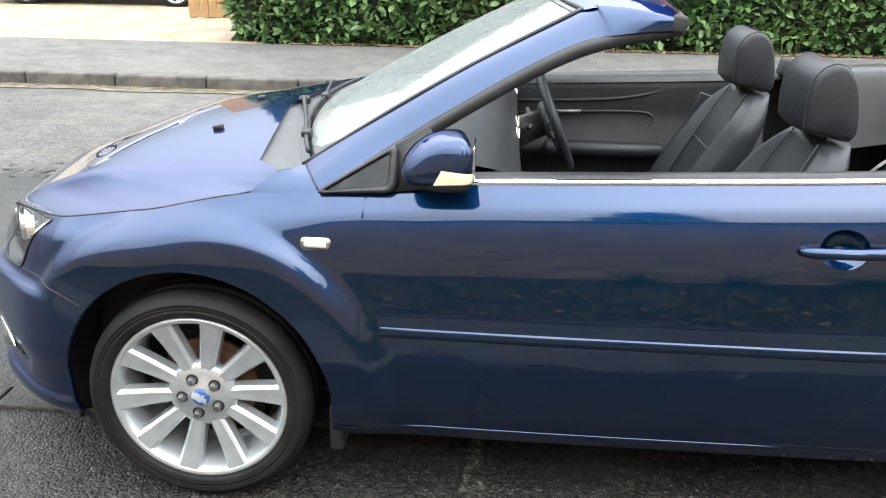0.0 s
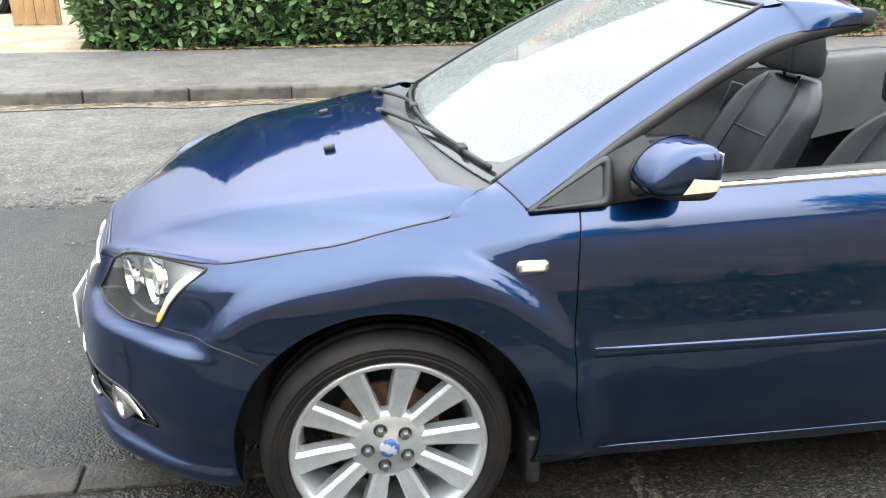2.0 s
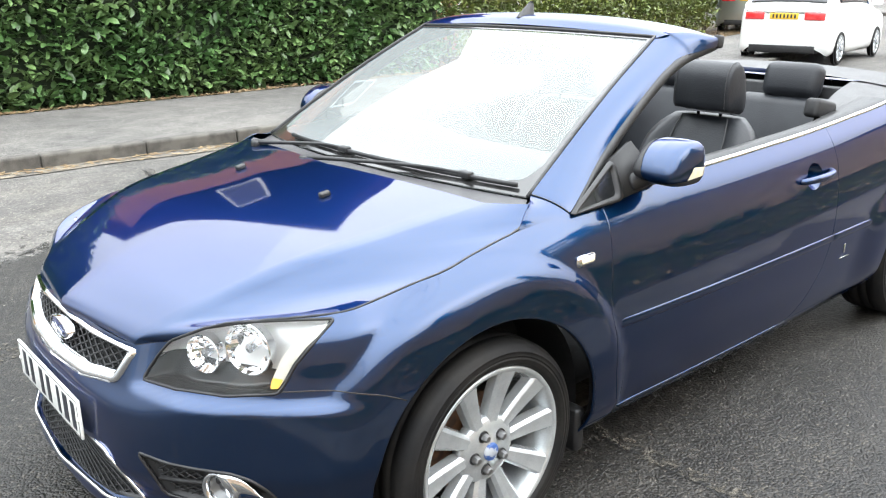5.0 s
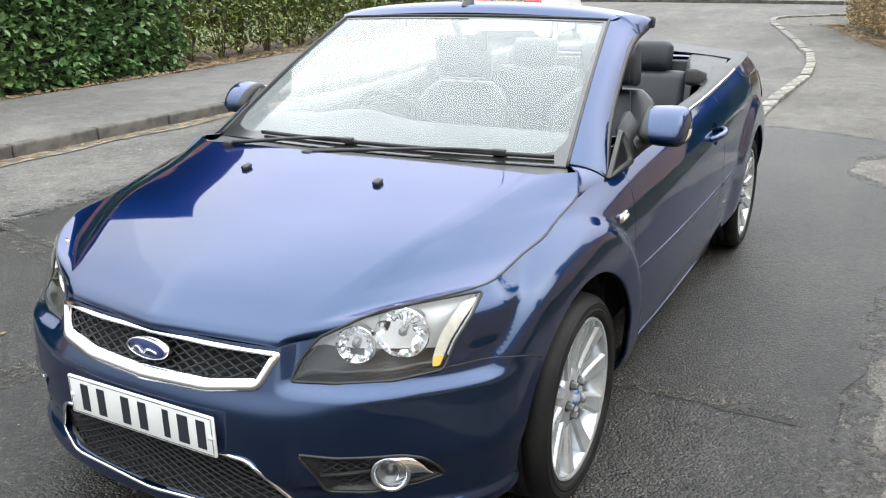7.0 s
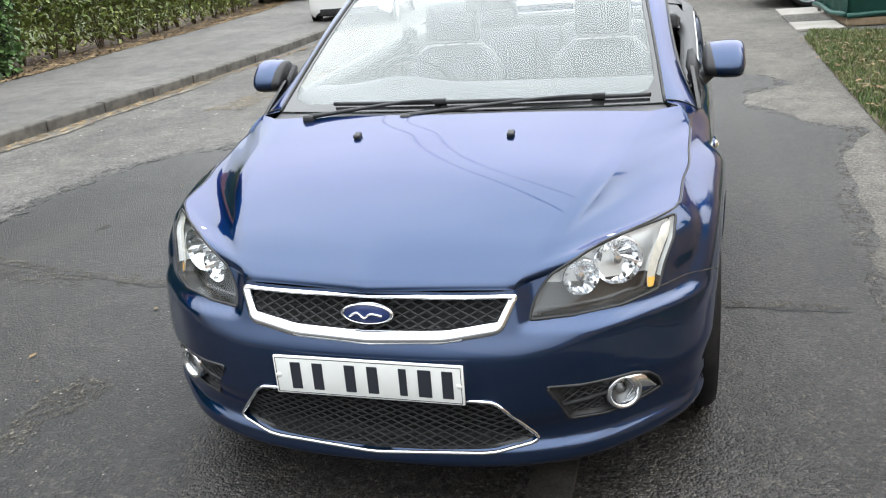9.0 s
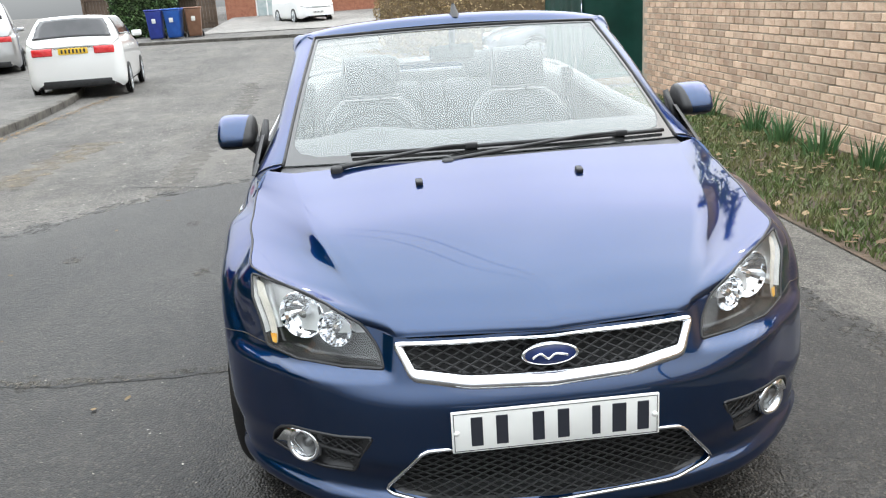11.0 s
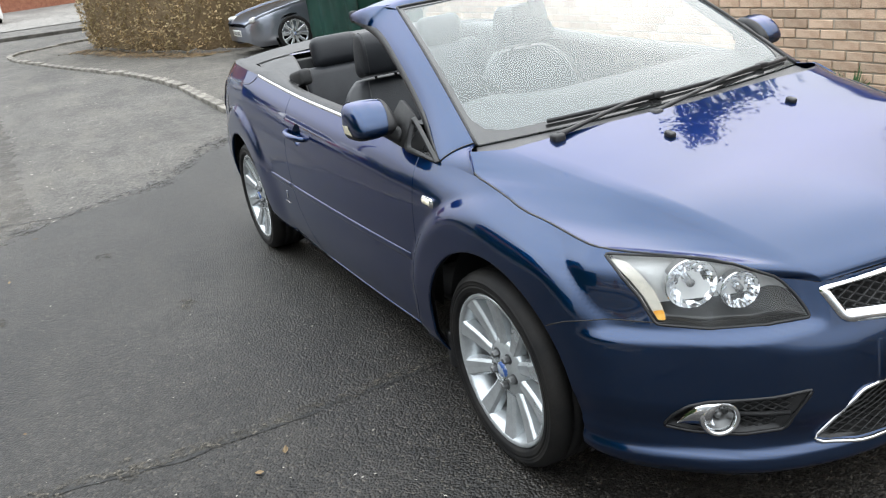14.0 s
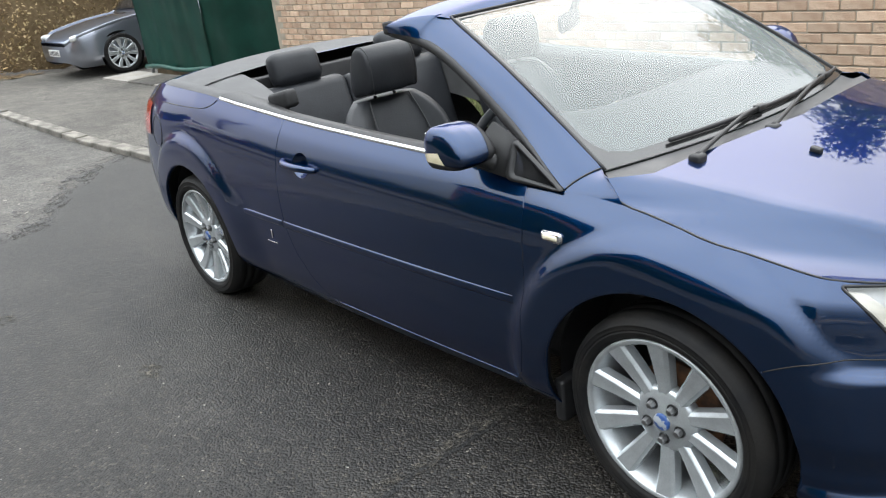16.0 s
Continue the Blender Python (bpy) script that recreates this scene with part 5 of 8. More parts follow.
def mirror(car, s):
    """A door mirror: black foot and lip, blue shell, clear indicator lens, glass."""
    def shell(keep=(), grow=0.0, hollow=False):
        bm = bmesh.new()
        rows = []
        for k in range(25):
            f = k / 24
            g = 2 * f - 1
            size = max(0.02, (1 - abs(g) ** 6)) ** 0.34 if g > 0 else max(0.02, (1 - abs(g) ** 8)) ** 0.4 * (0.9 + 0.1 * (1 + g))
            y = 0.81 + 0.146 * f
            tall, deep = 0.062 * size, 0.118 * (0.72 + 0.28 * size) * (size ** 0.5)
            cz, cx = 0.999 - 0.004 * f, 0.664 + 0.018 * f
            ring_ = []
            for a in (2 * math.pi * j / 36 for j in range(36)):
                c, n = math.cos(a), math.sin(a)
                cc, nn = abs(c) ** 0.78 * (1 if c > 0 else -1), abs(n) ** 0.8 * (1 if n > 0 else -1)
                px = cx - deep * cc if cc > 0 else cx - 0.036 * cc * size
                ring_.append((px + 0.036 * nn * max(0.0, cc), y * s, cz + tall * nn))
            rows.append(ring_)
        vs = grid(bm, rows, close_v=True, flip=s < 0)
        bm.faces.new(vs[0] if s > 0 else vs[0][::-1])
        bm.faces.new(vs[-1][::-1] if s > 0 else vs[-1])
        bmesh.ops.recalc_face_normals(bm, faces=bm.faces[:])
        bm.normal_update()
        for v in bm.verts:
            v.co += v.normal * grow
        for co, no in keep:
            bmesh.ops.bisect_plane(bm, geom=bm.verts[:] + bm.edges[:] + bm.faces[:], plane_co=co, plane_no=no, clear_outer=True)
        return bm

    m = part("door_mirror", shell(), BLUE, car, "blue door mirror with a clear indicator lens")
    part("lower_lip", shell([((0.65, 0, 0.9565), (-0.06, 0, 1))], 0.002), BLACK, m, "black lower lip")
    part("inner_cover", shell([((0, 0.848 * s, 1.0), (0.0, s, 0.25))], 0.0015), BLACK, m)
    part("lens", shell([((0.65, 0.925 * s, 0.98), (-0.15, -s, 0.2)), ((0.65, 0, 0.99), (0.1, 0, 1)), ((0.65, 0, 0.953), (0.06, 0, -1)), ((0.638, 0, 0.98), (-1, 0, 0.5))], 0.0018), REPEATER, m, "clear amber-tinted indicator lens")
    bm = bmesh.new()
    tube(bm, smooth_path([(0.6, 0.785 * s, 0.93), (0.62, 0.815 * s, 0.945), (0.645, 0.845 * s, 0.972)], 8), [0.046, 0.044, 0.04, 0.038, 0.037, 0.037, 0.037, 0.037, 0.037], 14, squash=0.75)
    part("mirror_foot", bm, BLACK, m)
    bm = bmesh.new()
    box(bm, 0.712, 0.716, 0.832, 0.938, 0.962, 1.038, bevel=0.0015, m=Matrix.Diagonal((1, s, 1, 1)))
    part("mirror_glass", bm, CHROME, m)


# this near-black paints the shadow in the recesses behind the grille meshes
GRILLE_SHADOW = material("grille_shadow_black", (0.003, 0.003, 0.003), rough=0.7)
MESH_BLACK = material("grille_mesh_plastic", (0.009, 0.009, 0.0095), rough=0.5, second=(0.014, 0.014, 0.0145), scale=30)
COWL = material("scuttle_plastic", (0.055, 0.055, 0.057), rough=0.4, second=(0.07, 0.07, 0.072), scale=9, bump=0.15, bump_scale=400)
FRIT = material("black_glazing_border", (0.03, 0.03, 0.03), rough=0.12, second=(0.02, 0.02, 0.02), scale=8, spec=0.9)
PIPING = material("grey_seam_thread", (0.03, 0.03, 0.032), rough=0.5)
CORNER_GLASS = material("smoked_corner_glass", (0.03, 0.032, 0.034), rough=0.06, second=(0.05, 0.05, 0.052), scale=6, spec=1.0)
DARK_GLASS = material("dark_tinted_glass", (0.02, 0.022, 0.024), rough=0.08, second=(0.03, 0.03, 0.033), scale=3)
REPEATER = material("clear_amber_lens", (0.75, 0.66, 0.45), rough=0.12, second=(0.85, 0.78, 0.6), scale=30, coat=0.6)
LAMP_BLACK = material("lamp_black_bezel", (0.02, 0.02, 0.02), rough=0.2, second=(0.03, 0.03, 0.03), scale=10)
LAMP_GREY = material("lamp_grey_bezel", (0.6, 0.6, 0.59), rough=0.3, metal=0.3, second=(0.68, 0.68, 0.67), scale=10)
PALE_LENS = material("pale_indicator_lens", (0.55, 0.52, 0.45), rough=0.2, second=(0.64, 0.6, 0.52), scale=60, coat=0.5)
AMBER = material("amber_lens", (0.85, 0.36, 0.04), rough=0.15, second=(0.9, 0.5, 0.1), scale=30)
RED_LENS = material("red_lamp_lens", (0.62, 0.02, 0.025), rough=0.08, second=(0.7, 0.05, 0.05), scale=12, coat=1.0)
PLATE = material("white_number_plate", (0.72, 0.72, 0.69), rough=0.35, second=(0.66, 0.66, 0.63), scale=6)
INK = material("black_plate_ink", (0.02, 0.022, 0.03), rough=0.4)
WORN_CAP = material("worn_blue_enamel", (0.03, 0.09, 0.3), rough=0.3, second=(0.4, 0.43, 0.47), scale=38, mix=(0.48, 0.54), coat=0.4, detail=5.0)
BADGE_BLUE = material("badge_blue_enamel", (0.014, 0.026, 0.1), rough=0.15, second=(0.02, 0.036, 0.13), scale=20, coat=0.8)


def surface_point(q, z, grow=0.0):
    """A point of the front corner's skin at the diagonal place q = x + y and height z."""
    best = None
    for row in SKIN:
        a, b = row[0], row[-1]
        if b[2] <= a[2]:
            continue
        v = min(1.0, max(0.0, (z - a[2]) / (b[2] - a[2]))) * (len(row) - 1)
        i = min(int(v), len(row) - 2)
        p = Vector(row[i]).lerp(Vector(row[i + 1]), v - i)
        if p.x > 0.2:
            break
        d = p.x + p.y - q
        if best is not None and best[0] < 0 <= d:
            f = -best[0] / (d - best[0])
            p = best[1].lerp(p, f)
            n = Vector((-0.72, 0.69, 0.1)).normalized()
            return p + n * grow
        best = (d, p)
    return best[1]


SKIN = skin_rows()


def fill_polygon(poly, n_grow, place, layers=5):
    """Closed skin over a polygon: rings shrinking to its middle, each point laid by place(u, v, t)."""
    cx, cy = sum(p[0] for p in poly) / len(poly), sum(p[1] for p in poly) / len(poly)
    bm = bmesh.new()
    rows = []
    for k in range(layers):
        t = k / layers
        rows.append([place(cx + (x - cx) * (1 - t), cy + (y - cy) * (1 - t), t) for x, y in poly])
    vs = grid(bm, rows, close_v=True)
    c = bm.verts.new(place(cx, cy, 1.0))
    last = vs[-1]
    for i in range(len(last)):
        bm.faces.new((last[i], last[(i + 1) % len(last)], c))
    bmesh.ops.recalc_face_normals(bm, faces=bm.faces[:])
    return bm


def mirrored(bm, s):
    if s < 0:
        for v in bm.verts:
            v.co.y = -v.co.y
        bmesh.ops.reverse_faces(bm, faces=bm.faces[:])
    return bm


def headlight(car, s):
    lamp_ = fill_polygon(LAMP, 0, lambda u, v, t: surface_point(u, v, -0.001 + 0.012 * math.sqrt(t)), 8)
    lens = part("headlight", mirrored(lamp_, s), LENS, car, "clear headlight with chrome reflectors and black bezel")
    lens.visible_shadow = False
    back = fill_polygon(LAMP, 0, lambda u, v, t: surface_point(u, v, -0.004) + Vector((0.045, -0.026, -0.014)) * min(1, t * 9), 12)
    bmesh.ops.bisect_plane(back, geom=back.verts[:] + back.edges[:] + back.faces[:], plane_co=(0, 0, 0.636), plane_no=(0.05, 0.05, 1))
    for f in back.faces:
        c = f.calc_center_median()
        f.material_index = 0 if c.z < 0.636 - 0.05 * (c.x + abs(c.y)) else 1
    part("bezel", mirrored(back, s), [LAMP_BLACK, LAMP_GREY], lens)
    for q, z, r in ((0.05, 0.683, 0.062), (-0.105, 0.663, 0.046)):
        at = surface_point(q, z, -0.03)
        bm = bmesh.new()
        prof = [(r * 1.06, -0.02), (r * 1.04, 0.002), (r, 0.004), (r * 0.9, -0.01), (r * 0.74, -0.022), (r * 0.5, -0.033), (r * 0.24, -0.037), (0.012, -0.02), (0.011, -0.004), (0.001, -0.002)]
        sides = 36
        rows = [[Vector((rr * math.cos(a), h + (0.004 if (k // 2) % 2 and 2 < i < 6 else 0), rr * math.sin(a))) for k, a in enumerate(2 * math.pi * k / sides for k in range(sides))] for i, (rr, h) in enumerate(prof)]
        grid(bm, rows, close_v=True)
        bmesh.ops.transform(bm, matrix=Matrix.Translation(at) @ pose(0, 0, 0, 0, 0, 66), verts=bm.verts[:])
        part("reflector", mirrored(bm, s), CHROME, lens, "round chrome reflector", smooth=False)
    strip = rounded([(0.262, 0.739), (0.318, 0.744), (0.25, 0.7), (0.206, 0.662), (0.178, 0.626), (0.16, 0.606), (0.132, 0.606), (0.142, 0.632), (0.168, 0.672), (0.212, 0.712)], 0.008, 2)
    bm = fill_polygon(strip, 0, lambda u, v, t: surface_point(u, v, -0.016))
    part("indicator", mirrored(bm, s), PALE_LENS, lens, "pale ribbed indicator")
    low = rounded([(0.176, 0.627), (0.159, 0.606), (0.133, 0.606), (0.14, 0.63)], 0.005, 2)
    bm = fill_polygon(low, 0, lambda u, v, t: surface_point(u, v, -0.012))
    part("amber_bulb", mirrored(bm, s), AMBER, lens, "amber lower part")
    bm = bmesh.new()
    edge = [surface_point(u, v, 0.0005) for u, v in [*LAMP, LAMP[0]]]
    tube(bm, edge, 0.0036, 6, caps=False)
    part("lamp_seal", mirrored(bm, s), BLACK, lens)


def lattice(bm, poly, place, step_u, step_v, r):
    """Crossed bars over a polygon, clipped to it."""
    us, vs_ = [p[0] for p in poly], [p[1] for p in poly]
    slope = step_v / step_u
    for sgn in (1, -1):
        c = min(vs_) - slope * (max(us) - min(us)) - step_v
        while c < max(vs_) + slope * (max(us) - min(us)):
            run, n = [], 160
            for k in range(n + 1):
                u = min(us) + (max(us) - min(us)) * k / n
                v = c + sgn * slope * (u - (min(us) if sgn > 0 else max(us)))
                if in_poly((u, v), poly):
                    run.append((u, v))
                else:
                    if len(run) > 1:
                        seg = [run[0], run[len(run) // 2], run[-1]]
                        tube(bm, [place(a, b) for a, b in seg], r, 4, caps=False)
                    run = []
            if len(run) > 1:
                tube(bm, [place(a, b) for a, b in (run[0], run[len(run) // 2], run[-1])], r, 4, caps=False)
            c += step_v * 2


def nose_point(y, z, back=0.0):
    """A point of the nose at side place y and height z."""
    prev = None
    for row in SKIN:
        a, b = row[0], row[-1]
        v = min(1.0, max(0.0, (z - a[2]) / (b[2] - a[2]))) * (len(row) - 1)
        i = min(int(v), len(row) - 2)
        p = Vector(row[i]).lerp(Vector(row[i + 1]), v - i)
        if prev is not None and prev.y <= abs(y) <= p.y:
            f = (abs(y) - prev.y) / max(1e-6, p.y - prev.y)
            q = prev.lerp(p, f)
            return Vector((q.x + back, y, z))
        prev = p
    return Vector((prev.x + back, y, z))


def grilles(car):
    for name, poly, bar, su, sv, label in (("upper_grille", GRILLE, 0.0032, 0.021, 0.0105, "black diamond mesh grille in a chrome surround"), ("lower_grille", INTAKE, 0.0026, 0.02, 0.0095, "black diamond mesh air intake with thin chrome edge")):
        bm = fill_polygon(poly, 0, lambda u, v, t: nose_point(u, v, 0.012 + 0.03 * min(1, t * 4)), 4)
        g = part(name, bm, GRILLE_SHADOW, car, label)
        bm = bmesh.new()
        lattice(bm, poly, lambda u, v: nose_point(u, v, 0.016), su, sv, bar)
        part("mesh", bm, MESH_BLACK, g)
        bm = bmesh.new()
        if name == "upper_grille":
            rows, n = [], len(poly)
            for i, (u, v) in enumerate(poly):
                (ua, va), (ub, vb) = poly[i - 1], poly[(i + 1) % n]
                e = Vector((ub - ua, vb - va)).normalized()
                out = Vector((e.y, -e.x))
                if out.dot(Vector((u, v - 0.605))) < 0:
                    out = -out
                w = 0.017 - 0.009 * out.y
                place = lambda k, back: nose_point(u - out.x * k, v - out.y * k, back)
                rows.append([place(-0.004, 0.012), place(0, -0.008), place(w * 0.5, -0.01), place(w, -0.004), place(w, 0.016)])
            grid(bm, rows, close_u=True)
        else:
            tube(bm, [nose_point(u * 1.004, v, -0.002) for u, v in [*poly, poly[0]]], 0.0055, 6, caps=False)
        bmesh.ops.recalc_face_normals(bm, faces=bm.faces[:])
        part("chrome_surround", bm, CHROME, g)
    # oval badge
    bm = bmesh.new()
    x = nose_point(0, 0.614).x - 0.004
    rows = [[(x - d, 0.07 * k * math.cos(a), 0.614 + 0.028 * k * math.sin(a)) for a in (2 * math.pi * j / 40 for j in range(40))] for k, d in ((1.0, -0.016), (1.0, 0.004), (0.93, 0.009), (0.88, 0.006))]
    grid(bm, rows, close_v=True)
    badge = part("grille_badge", bm, CHROME, car, "oval blue enamel badge with chrome rim")
    bm = bmesh.new()
    rows = [[(x - d, 0.07 * k * math.cos(a), 0.614 + 0.028 * k * math.sin(a)) for a in (2 * math.pi * j / 40 for j in range(40))] for k, d in ((0.9, 0.004), (0.6, 0.0085), (0.3, 0.0095), (0.02, 0.01))]
    grid(bm, rows, close_v=True)
    part("enamel", bm, BADGE_BLUE, badge)
    bm = bmesh.new()
    tube(bm, smooth_path([(x - 0.011, 0.044, 0.609), (x - 0.0115, 0.024, 0.619), (x - 0.012, 0.006, 0.606), (x - 0.012, -0.012, 0.617), (x - 0.0115, -0.042, 0.612)], 24), 0.003, 6)
    part("mark", bm, CHROME, badge)


def number_plate(car):
    """White plate with a row of plain dark bars."""
    bm = bmesh.new()
    box(bm, -0.834, -0.826, -0.25, 0.25, 0.404, 0.511, bevel=0.0025)
    plate = part("number_plate", bm, PLATE, car, "white front number plate with a thin dark border")
    for y, w in ((-0.19, 0.028), (-0.13, 0.028), (-0.043, 0.028), (0.017, 0.028), (0.096, 0.02), (0.152, 0.034), (0.21, 0.028)):
        bm = bmesh.new()
        box(bm, -0.8355, -0.8335, -y - w / 2, -y + w / 2, 0.42, 0.495, bevel=0.0006, segs=1)
        part("bar", bm, INK, plate, smooth=False)
    bm = bmesh.new()
    for a, b, c, d in ((-0.245, 0.245, 0.505, 0.5065), (-0.245, 0.245, 0.4085, 0.41), (-0.245, -0.2435, 0.4085, 0.5065), (0.2435, 0.245, 0.4085, 0.5065)):
        box(bm, -0.8348, -0.8335, a, b, c, d)
    part("border", bm, TRIM, plate, smooth=False)
    for s in (-1, 1):
        bm = bmesh.new()
        lathe(bm, [(0.0075, 0), (0.006, 0.003), (0.001, 0.004)], 12)
        bmesh.ops.transform(bm, matrix=Matrix.Translation((-0.834, s * 0.2385, 0.457)) @ pose(0, 0, 0, 0, 0, 90), verts=bm.verts[:])
        part("screw_cap", bm, PLATE, plate)


def fog_lamp(car, s):
    bm = fill_polygon(FOG, 0, lambda u, v, t: surface_point(u, v, -0.006 - 0.02 * min(1, t * 4)), 5)
    rim = bmesh.new()
    tube(rim, [surface_point(u, v, 0.0005) for u, v in [*FOG, FOG[0]]], 0.0045, 6, caps=False)
    f = part("fog_lamp", mirrored(bm, s), BLACK, car, "round fog lamp with chrome ring in a black mesh recess")
    part("recess_edge", mirrored(rim, s), BLACK, f)
    bm = bmesh.new()
    poly = [p for p in rounded([(-0.31, 0.418), (-0.1, 0.412), (-0.1, 0.328), (-0.222, 0.332)], 0.01, 2)]
    lattice(bm, poly, lambda u, v: surface_point(u, v, -0.02), 0.02, 0.009, 0.0024)
    tube(bm, [surface_point(q, 0.372 + 0.05 * (q + 0.2), -0.016) for q in (-0.26, -0.18, -0.1)], 0.006, 6)
    part("mesh", mirrored(bm, s), TRIM, f)
    at = surface_point(-0.035, 0.368, 0.0)
    place = Matrix.Translation(at) @ pose(0, 0, 0, 0, 0, 62)
    bm = bmesh.new()
    lathe(bm, [(0.034, -0.02), (0.036, 0.004), (0.042, 0.01), (0.048, 0.004), (0.049, -0.03)], 36)
    bmesh.ops.transform(bm, matrix=place, verts=bm.verts[:])
    part("ring", mirrored(bm, s), CHROME, f, "chrome ring")
    bm = bmesh.new()
    ribbon(bm, [[surface_point(q, z, 0.004) for q, z in ((-0.045, 0.416), (0.04, 0.405), (0.104, 0.36))], [surface_point(q, z, 0.013) for q, z in ((-0.01, 0.383), (0.05, 0.378), (0.106, 0.354))], [surface_point(q, z, 0.004) for q, z in ((-0.02, 0.335), (0.04, 0.342), (0.1, 0.346))]], 8)
    bmesh.ops.recalc_face_normals(bm, faces=bm.faces[:])
    bmesh.ops.solidify(bm, geom=bm.faces[:], thickness=0.006)
    part("chrome_tail", mirrored(bm, s), CHROME, f)
    bm = bmesh.new()
    lathe(bm, [(0.0355, -0.004), (0.03, 0.001), (0.018, 0.004), (0.001, 0.005)], 30)
    bmesh.ops.transform(bm, matrix=place, verts=bm.verts[:])
    part("lens", mirrored(bm, s), LENS, f).visible_shadow = False
    bm = bmesh.new()
    lathe(bm, [(0.034, -0.006), (0.024, -0.02), (0.012, -0.026), (0.011, -0.012), (0.001, -0.01)], 30)
    bmesh.ops.transform(bm, matrix=place, verts=bm.verts[:])
    part("reflector", mirrored(bm, s), NUT, f, "dull metal reflector")


def wheel(car, x, y, turn, spin):
    """Alloy wheel: tyre, rim with ten spokes, nuts, cap, brake disc. Its face looks along +y before turning."""
    w = tagged(new("wheel"), "ten-spoke scuffed silver alloy wheel with a worn black tyre")
    w.parent = car
    w.matrix_basis = pose(x, y, 0.307, 0, 0, turn) @ Matrix.Diagonal((0.9655, 0.9655, 0.9655, 1))
    bm = bmesh.new()
    lathe(bm, [(0.236, -0.19), (0.27, -0.21), (0.3, -0.208), (0.314, -0.19), (0.318, -0.165), (0.318, -0.155), (0.312, -0.153), (0.312, -0.148), (0.318, -0.146), (0.318, -0.11), (0.312, -0.108), (0.312, -0.103), (0.318, -0.101), (0.318, -0.065), (0.312, -0.063), (0.312, -0.058), (0.318, -0.056), (0.316, -0.03), (0.31, -0.012), (0.298, 0.0), (0.2935, 0.0022), (0.2925, 0.0044), (0.2895, 0.0048), (0.2885, 0.0034), (0.281, 0.0058), (0.2785, 0.0058), (0.2775, 0.0042), (0.2735, 0.0044), (0.2725, 0.0062), (0.268, 0.0055), (0.266, 0.004), (0.26, 0.005), (0.255, 0.0), (0.249, -0.009), (0.244, -0.016)], 72)
    part("tyre", bm, RUBBER, w)
    bm = bmesh.new()
    lathe(bm, [(0.225, -0.2), (0.214, -0.19), (0.21, -0.12), (0.213, -0.06), (0.222, -0.034), (0.229, -0.014), (0.234, -0.006), (0.243, -0.003), (0.248, -0.005), (0.249, -0.016)], 72)
    rim = part("rim", bm, ALLOY, w)
    bm = bmesh.new()
    lathe(bm, [(0.001, -0.022), (0.03, -0.022), (0.034, -0.026), (0.068, -0.0288), (0.088, -0.0315), (0.1, -0.041), (0.098, -0.07), (0.07, -0.09)], 40)
    part("hub", bm, ALLOY, w)
    spoke_mesh = None
    for k in range(10):
        if spoke_mesh is None:
            bm = bmesh.new()
            rows = []
            for r, h, ww in ((0.05, -0.034, 0.013), (0.08, -0.031, 0.0145), (0.12, -0.027, 0.017), (0.17, -0.02, 0.021), (0.21, -0.012, 0.0245), (0.234, -0.007, 0.0275)):
                rows.append([(-ww - 0.009, h - 0.036, r), (-ww - 0.0065, h - 0.009, r), (-ww, h - 0.002, r), (-ww + 0.003, h, r), (0, h - 0.0008, r), (ww - 0.003, h, r), (ww, h - 0.002, r), (ww + 0.0065, h - 0.009, r), (ww + 0.009, h - 0.036, r)])
            vs = grid(bm, rows)
            bm.faces.new([r for r in vs[-1]])
            bmesh.ops.recalc_face_normals(bm, faces=bm.faces[:])
            ob = part("spoke", bm, ALLOY, w, smooth=False)
            spoke_mesh = ob.data
        else:
            ob = new("spoke", spoke_mesh)
            ob.parent = w
        ob.matrix_basis = pose(0, 0, 0, 0, 36 * k + spin, 0)
    nut = shade_disc = None
    for k in range(5):
        a = radians(72 * k + 18 - spin)
        if nut is None:
            bm = bmesh.new()
            lathe(bm, [(0.013, -0.03), (0.0115, -0.012), (0.009, -0.008), (0.001, -0.007)], 6)
            ob = part("wheel_nut", bm, NUT, w, smooth=False)
            nut = ob.data
        else:
            ob = new("wheel_nut", nut)
            ob.parent = w
        ob.location = (0.054 * math.cos(a), 0, 0.054 * math.sin(a))
        # flat black disc on the hub paints the shade of a nut's recess
        if shade_disc is None:
            bm = bmesh.new()
            lathe(bm, [(0.0175, -0.034), (0.0172, -0.0262), (0.0165, -0.0255), (0.0155, -0.0265), (0.001, -0.0265)], 24)
            ob = part("nut_shade_disc", bm, BLACK, w)
            shade_disc = ob.data
        else:
            ob = new("nut_shade_disc", shade_disc)
            ob.parent = w
        ob.location = (0.054 * math.cos(a), 0, 0.054 * math.sin(a))
    bm = bmesh.new()
    lathe(bm, [(0.026, -0.024), (0.025, -0.017), (0.021, -0.014), (0.001, -0.013)], 32)
    part("centre_cap", bm, WORN_CAP, w, "small worn blue centre cap with bare metal patches")
    bm = bmesh.new()
    lathe(bm, [(0.06, -0.1), (0.14, -0.1), (0.14, -0.122), (0.06, -0.122)], 48)
    part("brake_disc", bm, RUST, w, "rusty brake disc")
    return w


